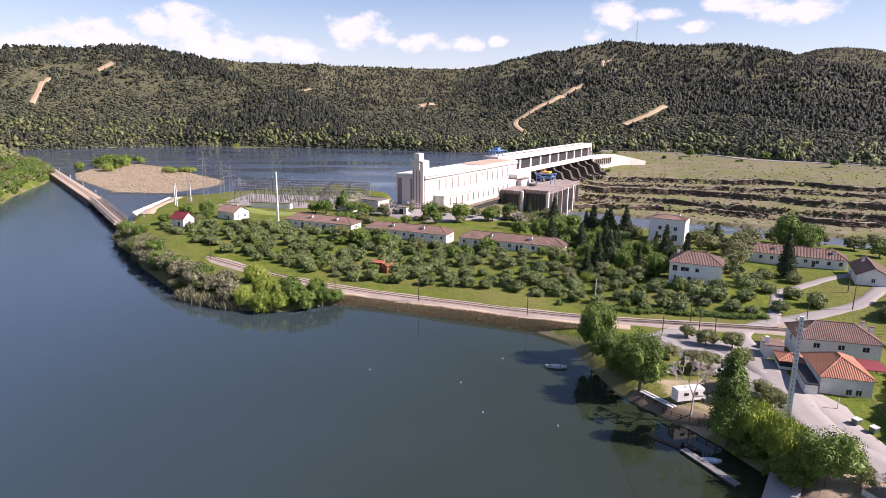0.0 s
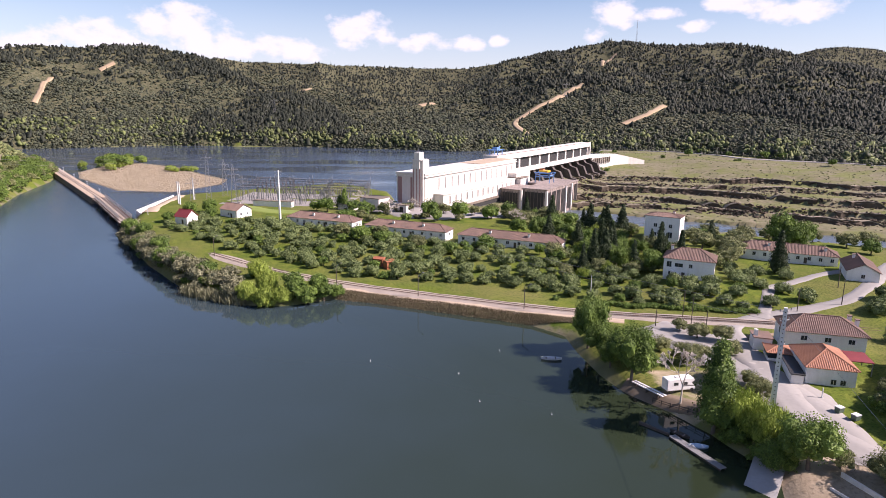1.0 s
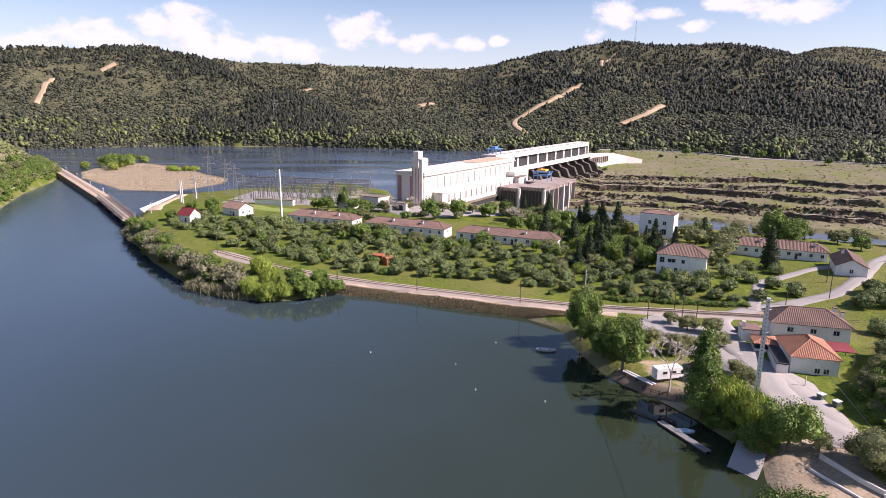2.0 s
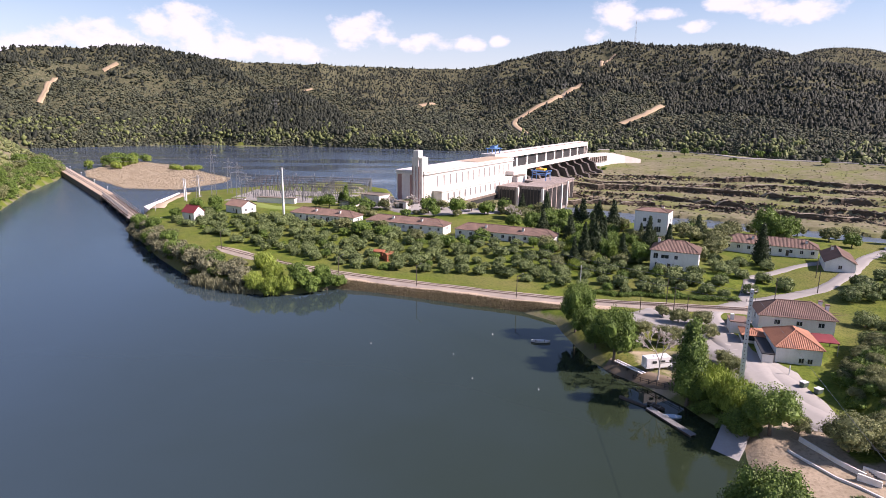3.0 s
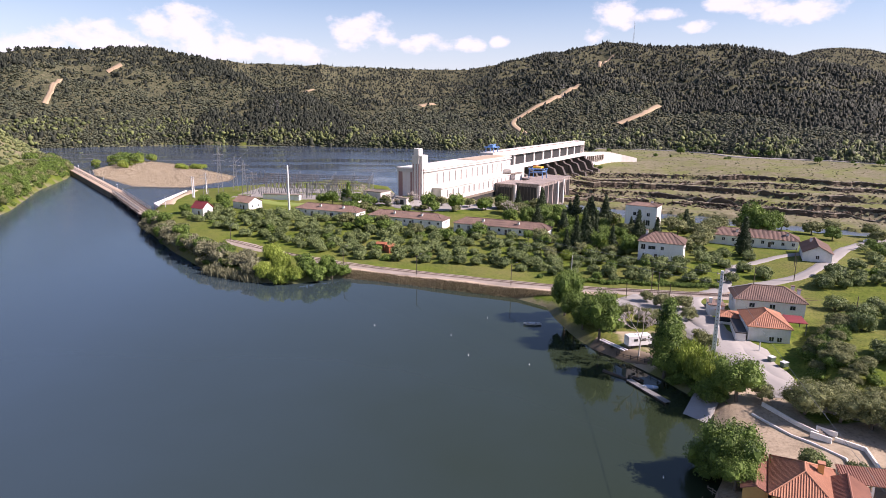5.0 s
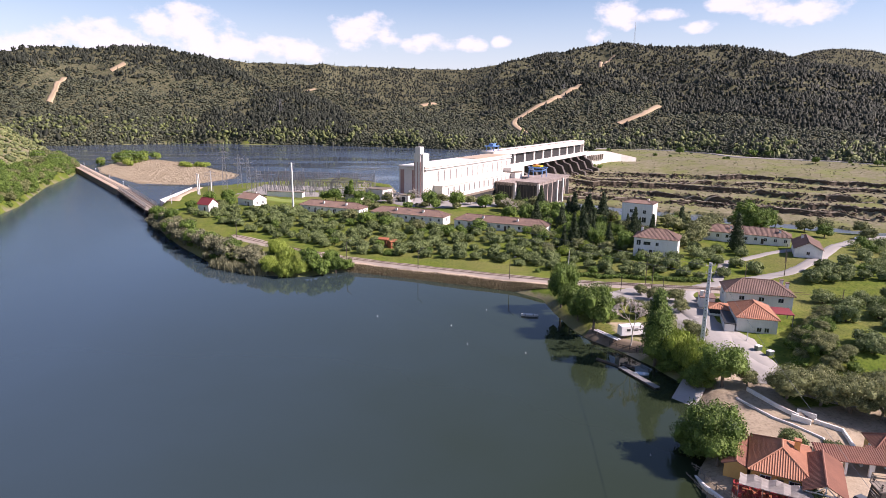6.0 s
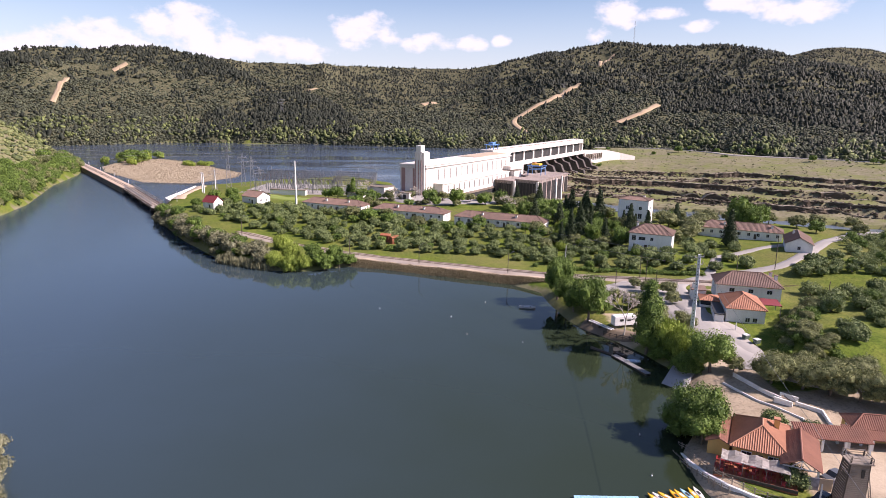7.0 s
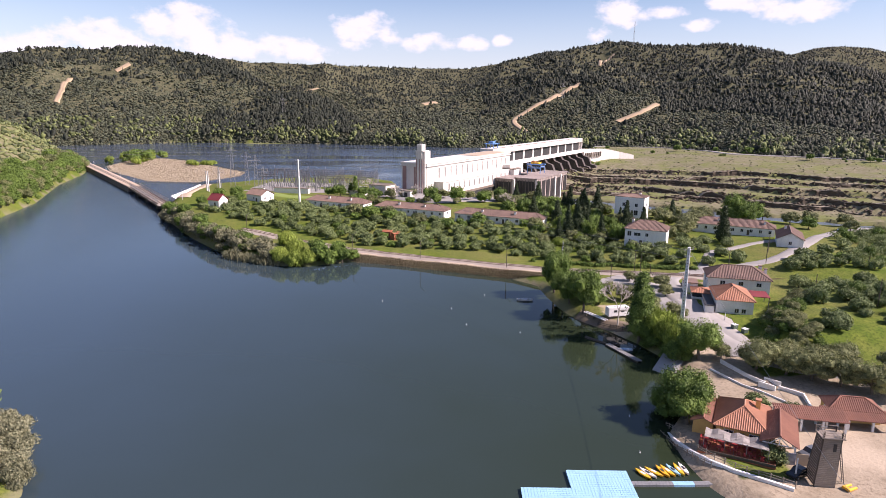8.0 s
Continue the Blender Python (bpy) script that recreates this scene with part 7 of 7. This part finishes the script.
# conifers and broad trees of the estate
for x, y, s, st in ((68, 214, 0.9, 1.1), (91, 221, 0.85, 1.15), (124, 200, 0.95, 1.15), (73, 224, 0.8, 1.1), (64, 236, 0.9, 0.95), (82, 258, 1.0, 1.0), (76, 262, 1.1, 0.95), (88, 256, 1.0, 1.05), (118, 238, 0.8, 1.0), (56, 252, 0.9, 0.9)):
    plant("cypress", x, y, s * 1.25, None, st * 0.85)
for x, y, s, st in ((52, 258, 1.1, 1.2), (60, 262, 1.2, 1.1), (66, 250, 1.0, 1.2), (46, 268, 1.0, 1.0), (72, 212, 0.8, 1.3), (78, 214, 0.7, 1.3), (84, 212, 0.7, 1.3), (70, 246, 0.9, 1.1), (22, 296, 1.2, 1.1), (8, 302, 1.2, 1.1), (36, 297, 0.9, 1.0),
                    (47, 305, 1.1, 1.0), (-44, 318, 1.2, 0.9), (-50, 322, 0.9, 0.9), (-31, 318, 0.9, 1.0), (28, 237, 1.0, 0.9), (-12, 246, 1.0, 0.9), (-22, 252, 1.1, 0.9), (14, 233, 0.8, 0.9), (150, 243, 1.5, 1.35), (158, 240, 1.1, 1.4), (152, 236, 1.2, 1.3),
                    (-112, 316, 0.9, 1.0), (-104, 322, 1.0, 1.0), (-97, 300, 0.8, 1.0), (-117, 300, 0.8, 0.9)):
    plant("broad", x, y, s, None, st)
plant("poplar", -36, 326, 0.8, None, 1.15)
plant("poplar", -39, 328, 0.7, None, 0.9)
for x, y, s in ((117, 218, 1.25), (105, 209, 0.9), (112, 212, 1.0), (139, 221, 0.9), (98, 214, 0.7), (112, 232, 1.2), (120, 228, 1.1), (128, 232, 1.1), (108, 246, 1.0), (116, 250, 1.0), (100, 250, 1.0), (134, 250, 0.9), (142, 256, 1.0), (126, 256, 1.0), (168, 250, 0.9), (176, 240, 1.0), (160, 262, 0.9), (64, 206, 0.8), (74, 202, 0.8), (-30, 258, 1.0), (-14, 256, 0.9), (2, 243, 0.9),
                (188, 244, 1.0), (200, 236, 1.0), (94, 262, 0.9), (-3, 316, 0.8), (-15, 312, 0.9), (15, 312, 0.9), (40, 312, 0.9), (30, 306, 0.8)):
    plant("dull", x, y, s)
belt = np.random.RandomState(23)
for i in range(64):
    k = belt.uniform(0, 1)
    x = np.interp(k, [0, 0.3, 0.6, 1], [40, 88, 140, 260]) + belt.uniform(-4, 4)
    y = np.interp(k, [0, 0.3, 0.6, 1], [300, 272, 250, 196]) + belt.uniform(-14, 10)
    if clear(x, y, 4):
        plant(("dull", "broad", "cypress", "broad", "dull")[i % 5] if k < 0.45 else ("dull", "olive", "shrub", "dull", "broad")[i % 5], x, y, belt.uniform(0.75, 1.15), None, 0.95)
for i in range(84):
    x, y = belt.uniform(50, 102), belt.uniform(200, 268)
    if clear(x, y, 3.5) and off_lines(x, y):
        plant(("cypress", "broad", "dull", "broad", "willow", "dull")[i % 6], x, y, belt.uniform(0.6, 1.0), None, belt.uniform(0.95, 1.25))
for i in range(40):
    x, y = belt.uniform(-45, 76), belt.uniform(284, 318)
    if clear(x, y, 4):
        plant(("shrub", "dull", "grey", "broad")[i % 4], x, y, belt.uniform(0.5, 0.95))
# waterside growth below the railway, west
line = fill.uniform(0, 1, 60)
for i in range(34):
    k = i / 33.0
    x = np.interp(k, [0, 0.3, 0.6, 1], [-134, -118, -97, -66])
    y = np.interp(k, [0, 0.3, 0.6, 1], [299, 267, 236, 200])
    plant(("grey", "shrub", "grey", "broad")[i % 4] if i % 8 else "grey", x + 5 * line[i] - 3.0, y + 4 * line[i + 20] - 2.5, 1.25 + 0.5 * line[i + 10] if i % 4 != 3 else 0.95)
for x, y, s in ((-64, 198, 1.25), (-58, 194, 1.2), (-69, 203, 1.3), (-62, 206, 1.2), (-56, 188, 1.1)):
    plant("grey", x, y, s)
for x, y, s in ((-45, 183.2, 1.05), (-52, 206, 1.05), (-40.5, 183.5, 0.95), (-51, 185.5, 0.95), (-47, 193, 1.0)):
    plant("willow", x, y, s)
for x, y, s in ((-33, 184.6, 0.95), (-36, 186, 0.95), (-28, 187.6, 0.85), (-30, 191, 0.85), (-38, 191, 0.9), (-24.5, 189.5, 0.7)):
    plant("broad", x, y, s)
for i in range(26):
    x, y = fill.uniform(-300, -262), fill.uniform(560, 640)
    plant(("broad", "willow", "shrub")[i % 3], x, y, fill.uniform(1.0, 1.7), 0.6)
for x, y in ((-208, 556), (-200, 562), (-214, 566), (-193, 560)):
    plant("willow", x, y, 1.3, 0.2, 0.6)
for i in range(90):
    k = fill.uniform(0, 1)
    x, y = np.interp(k, [0, 0.5, 1], [-285, -252, -228]) - fill.uniform(0, 14), np.interp(k, [0, 0.5, 1], [500, 400, 320])
    plant(("broad", "shrub", "dull")[i % 3], x, y, fill.uniform(0.6, 1.2))
bx0, by0 = fill.uniform(-330, -205, 2600), fill.uniform(285, 530, 2600)
bs0 = land(bx0, by0)[4]
edge_bank = [(float(a), float(b)) for a, b, c in zip(bx0, by0, bs0) if 0.3 < c < 13][:240]
for i, (x, y) in enumerate(edge_bank):
    plant(("broad", "shrub", "dull", "broad")[i % 4], x, y, fill.uniform(0.6, 1.15) * (1.6 if i % 4 == 1 else 1))
wx0, wy0 = fill.uniform(-140, -60, 1500), fill.uniform(195, 305, 1500)
ws0 = land(wx0, wy0)[4]
wr0 = seg_dist(wx0, wy0, np.array(RAIL), False)
for i, (x, y) in enumerate([(float(a), float(b)) for a, b, c, d in zip(wx0, wy0, ws0, wr0) if 0.5 < c < 9 and d > 5.5][:80]):
    plant(("grey", "shrub", "grey", "dull")[i % 4], x, y, fill.uniform(0.6, 1.05) * (0.75 if i % 4 == 3 else 1))
for x, y, s in ((-63, 46, 0.9), (-67.5, 53, 1.1), (-65, 49, 1.0), (-72, 60, 1.2), (-76, 64, 1.0), (-70, 48, 1.3)):
    plant("grey", x, y, s)
plant("willow", -84, 68, 1.2)
for i in range(40):
    x = fill.uniform(150, 560)
    y = np.interp(x, [150, 250, 370, 460, 560], [600, 775, 700, 612, 560]) - fill.uniform(0, 70)
    if i % 2:
        plant("shrub", x, y, fill.uniform(0.6, 1.6))
for i in range(96):
    a = fill.uniform(0, 1)
    yb = 90 + 32 * a
    plant(("shrub", "dull", "shrub")[i % 3], float(np.interp(yb, [80, 96, 104, 110, 116, 124], [90, 85.5, 88, 92.5, 99, 107])) + fill.uniform(0.5, 9), yb, fill.uniform(0.6, 1.1) if i % 3 != 1 else 0.45)


for i in range(22):
    k = i / 21.0
    plant("shrub", 55 + 42 * k, 175.5 - 12 * k + 0.6 * math.sin(i), 0.85, None, 0.8, "hedge beside the railway")
plant("olive", 59.8, 48.0, 0.9)
plant("olive", 66.2, 65.2, 0.95)
plant("olive", 71.4, 61.8, 0.8)

for x, y, k in ((313.5, 707.9, 1.3), (347.8, 755.7, 0.9), (361.6, 710, 0.9), (387.5, 680.6, 1.3), (402, 670, 1.2), (410, 599, 1.1), (449, 563.5, 1.0), (455, 560, 0.8)):
    plant("broad", x, y, k, None, 0.9)
for kind, models in POOL.items():
    for ob in models[POOL_N.get(kind, 0):]:
        for c in list(ob.children):
            bpy.data.objects.remove(c)
        bpy.data.objects.remove(ob)

# ---- growth that nobody could count ----
def scatter_blobs(name, label, pts, size, tall, mat, seed, cone=False, drop=0.3):
    """Many small crowns in one mesh: jagged cones or lumpy balls."""
    r = np.random.RandomState(seed)
    n = len(pts)
    if cone:
        k = 5
        ring = np.array([(math.cos(6.283 * i / k), math.sin(6.283 * i / k), 0.0) for i in range(k)])
        tv = np.vstack([ring * 0.9 + (0, 0, 0.12), ring * 0.74 + (0, 0, 0.55), [(0, 0, 1.0)], [(0, 0, 0.0)]])
        tf = [(i, (i + 1) % k, k + (i + 1) % k) for i in range(k)] + [(i, k + (i + 1) % k, k + i) for i in range(k)] + [(k + i, k + (i + 1) % k, 2 * k) for i in range(k)]
    else:
        bm = bmesh.new()
        bmesh.ops.create_icosphere(bm, subdivisions=1, radius=1)
        tv = np.array([v.co for v in bm.verts])
        tv[:, 2] = tv[:, 2] * 0.5 + 0.42
        tf = [tuple(v.index for v in f.verts) for f in bm.faces]
        bm.free()
    tf = np.array(tf)
    m = len(tv)
    s = size * (0.45 + 1.1 * r.uniform(0, 1, n) ** 1.6)
    h = tall * r.uniform(0.65, 1.3, n)
    a = r.uniform(0, 6.283, n)
    v = np.repeat(tv[None], n, 0) * (1 + r.normal(size=(n, m, 1)) * 0.28) + r.normal(size=(n, m, 3)) * 0.10
    c, q = np.cos(a)[:, None], np.sin(a)[:, None]
    out = np.stack([(v[..., 0] * c - v[..., 1] * q) * s[:, None], (v[..., 0] * q + v[..., 1] * c) * s[:, None], v[..., 2] * h[:, None]], -1)
    out += pts[:, None, :] - np.array([0, 0, drop])
    f = tf[None] + (np.arange(n) * m)[:, None, None]
    ob = new(name, mesh_np(name, out.reshape(-1, 3), f.reshape(-1, 3), [mat], True))
    return tagged(ob, label, "vegetation", kind="stuff")


def on_land(x, y):
    return np.stack([x, y, land(x, y)[0]], -1)


hr = np.random.RandomState(41)
N = 285000
hu = hr.uniform(-0.80, 0.95, N)
hf = np.interp(hu, FOOT[:, 0], FOOT[:, 1])
hy = hf + (2330 - hf) * hr.uniform(0, 1, N) ** 1.45
hx = hu * hy
h0, ridge, up, past = hills(hx, hy)
face = hills(hx, hy + 14)[0] - h0
near_track = np.full(N, 1e9)
for tr in TRACKS:
    near_track = np.minimum(near_track, seg_dist(hx, hy, np.array(tr, float), False))
patch = wavy(hx, hy, 51, 260) + 0.6 * wavy(hx, hy, 52, 70)
edge_n = wavy(hx, hy, 53, 180)
pine_zone = ((ridge == 5) & (up > 0.30 + 0.10 * edge_n - 0.1 * (hu > 0.4))) | ((ridge == 3) & (up > 0.12)) | (ridge == 2) | (ridge == 6) | ((ridge == 0) & (up > 0.66 + 0.16 * edge_n)) | ((ridge == 1) & (edge_n > 0.3))
ok = (near_track > 7) & (face > -1.0) & (hx < 1950)
dice = hr.uniform(0, 1, N)
keep_p = ok & pine_zone & (dice < 0.40 + 0.20 * patch)
keep_m = ok & ~pine_zone & (dice < 0.60 + 0.34 * patch)
stray = ok & ~pine_zone & ~keep_m & (dice > 0.982)
scatter_blobs("pine_forest", "dark pine and eucalyptus forest on the hills", on_land(hx[keep_p], hy[keep_p]), 2.7, 5.0, M_PINE, 42, True)
scatter_blobs("lone_pines", "scattered dark pines among the scrub", on_land(hx[stray], hy[stray]), 2.8, 5.6, M_PINE, 57, True)
scatter_blobs("hill_scrub", "evergreen oak scrub covering the hillsides", on_land(hx[keep_m], hy[keep_m]), 1.9, 2.3, M_HILL, 43)
n = 4200
bu = hr.uniform(-0.8, 0.9, n)
by = np.interp(bu, FOOT[:, 0], FOOT[:, 1]) + hr.uniform(2, 14, n) + hr.uniform(0, 1, n) ** 3 * 50
bk0 = wavy(bu * by, by, 61, 90) + 0.7 * wavy(bu * by, by, 62, 30) > hr.uniform(-0.5, 0.6, n)
bu, by = bu[bk0], by[bk0]
scatter_blobs("shore_bushes", "green bushes along the far bank", on_land(bu * by, by), 2.5, 4.6, leaf_mat("bank_bush_leaves", (0.045, 0.06, 0.022), (0.145, 0.17, 0.06), spread=0.0), 44)
n = 9000
wx, wy = hr.uniform(-400, -212, n), hr.uniform(230, 575, n)
wz = land(wx, wy)
wk = (wz[4] > 2.5) & (wz[0] > 1.5) & (np.sin((wx * 0.8 - wy * 0.25) * 0.9) > -0.2)
scatter_blobs("terrace_scrub", "scrub and young olives in rows on the terraced slope", np.stack([wx, wy, wz[0]], -1)[wk], 1.7, 2.3, leaf_mat("terrace_leaves", (0.06, 0.085, 0.028), (0.17, 0.19, 0.075), spread=0.0), 45)
n = 5200
li = hr.randint(0, len(LEDGES), n)
lx0 = hr.uniform(100, 420, n)
ly0 = np.array([np.interp(a, LEDGES[i][0], LEDGES[i][1]) for a, i in zip(lx0, li)]) + 6.0 * wavy(lx0, np.array([np.interp(a, LEDGES[i][0], LEDGES[i][1]) for a, i in zip(lx0, li)]), 12, 110) - np.abs(hr.normal(size=n)) * 3.5 + 1.5
# boulders share the darkened face colour, to carry on the ledges' shade band
scatter_blobs("ledge_boulders", "broken rock along the ledges, coloured dark like their shade", on_land(lx0, ly0), 1.0, 1.1, M_LEDGE_SHADE, 58)
n = 6500
bx, by2 = hr.uniform(60, 700, n), hr.uniform(250, 760, n)
bk = inside(bx, by2, BED_EDGE) & (seg_dist(bx, by2, RIVER, False) > 14)
scatter_blobs("bed_scrub", "low dry scrub between the rocks", on_land(bx[bk], by2[bk]), 0.85, 0.7, leaf_mat("dry_scrub_leaves", (0.06, 0.075, 0.028), (0.17, 0.17, 0.075), spread=0.0), 46)


def tufts(name, label, x, y, z, h, w, mat, seed):
    """Upright blades, two to a tuft."""
    r = np.random.RandomState(seed)
    n = len(x)
    out = []
    for _ in range(2):
        a = r.uniform(0, 3.14, n)
        hh, lean = h * r.uniform(0.6, 1.2, n), r.normal(size=(n, 2)) * 0.25 * h
        dx, dy = np.cos(a) * w, np.sin(a) * w
        out.append(np.stack([np.stack([x - dx, y - dy, z], -1), np.stack([x + dx, y + dy, z], -1), np.stack([x + dx * 0.6 + lean[:, 0], y + dy * 0.6 + lean[:, 1], z + hh], -1), np.stack([x - dx * 0.6 + lean[:, 0], y - dy * 0.6 + lean[:, 1], z + hh], -1)], 1))
    v = np.concatenate(out).reshape(-1, 3)
    return tagged(new(name, mesh_np(name, v, np.arange(len(v)).reshape(-1, 4), [mat])), label, "vegetation", kind="stuff")


REEDS = np.array([(-283, 545), (-262, 505), (-201, 434), (-163, 428), (-142, 470), (-146, 500), (-180, 540), (-215, 590), (-292, 650)], float)
rx, ry = hr.uniform(-300, -130, 70000), hr.uniform(420, 660, 70000)
rk = inside(rx, ry, REEDS)
flat("mud_bank", [(-281, 545), (-261, 506), (-201, 436), (-164, 430), (-144, 470), (-148, 498), (-181, 538), (-216, 588), (-290, 646)], 0.12, surface("reed_mud", (0.36, 0.30, 0.21), (0.28, 0.23, 0.16), 0.95, 0.05, 1.0), "low mud bank under the reeds", "mud")
tufts("reed_bed", "dry straw-coloured reed bed in the lake", rx[rk], ry[rk], np.full(rk.sum(), -0.1), 0.42, 0.3, M_REED, 47)
k = hr.uniform(0, 1, 900)
tufts("cane_clump", "tall dry canes at the water's edge", np.interp(k, [0, 1], [-74, -53]) + hr.normal(size=900) * 1.3, np.interp(k, [0, 1], [197, 184.5]) + hr.normal(size=900) * 1.3, np.full(900, -0.1), 2.6, 0.1, M_GREYLEAF, 48)
k = hr.uniform(0, 1, 9000)
ex = np.interp(k, [0, 0.2, 0.7, 1], [-24, -12, 32, 46]) + hr.uniform(-1, 1, 9000)
ey = np.interp(k, [0, 0.2, 0.7, 1], [191, 186.8, 167.2, 161]) + hr.uniform(-2.4, 1.4, 9000)
tufts("bank_weeds", "dry brown weeds on the railway embankment", ex, ey, land(ex, ey)[0] - 0.05, 0.42, 0.13, leaf_mat("dry_weed", (0.13, 0.11, 0.06), (0.28, 0.23, 0.14), spread=0.0), 49)
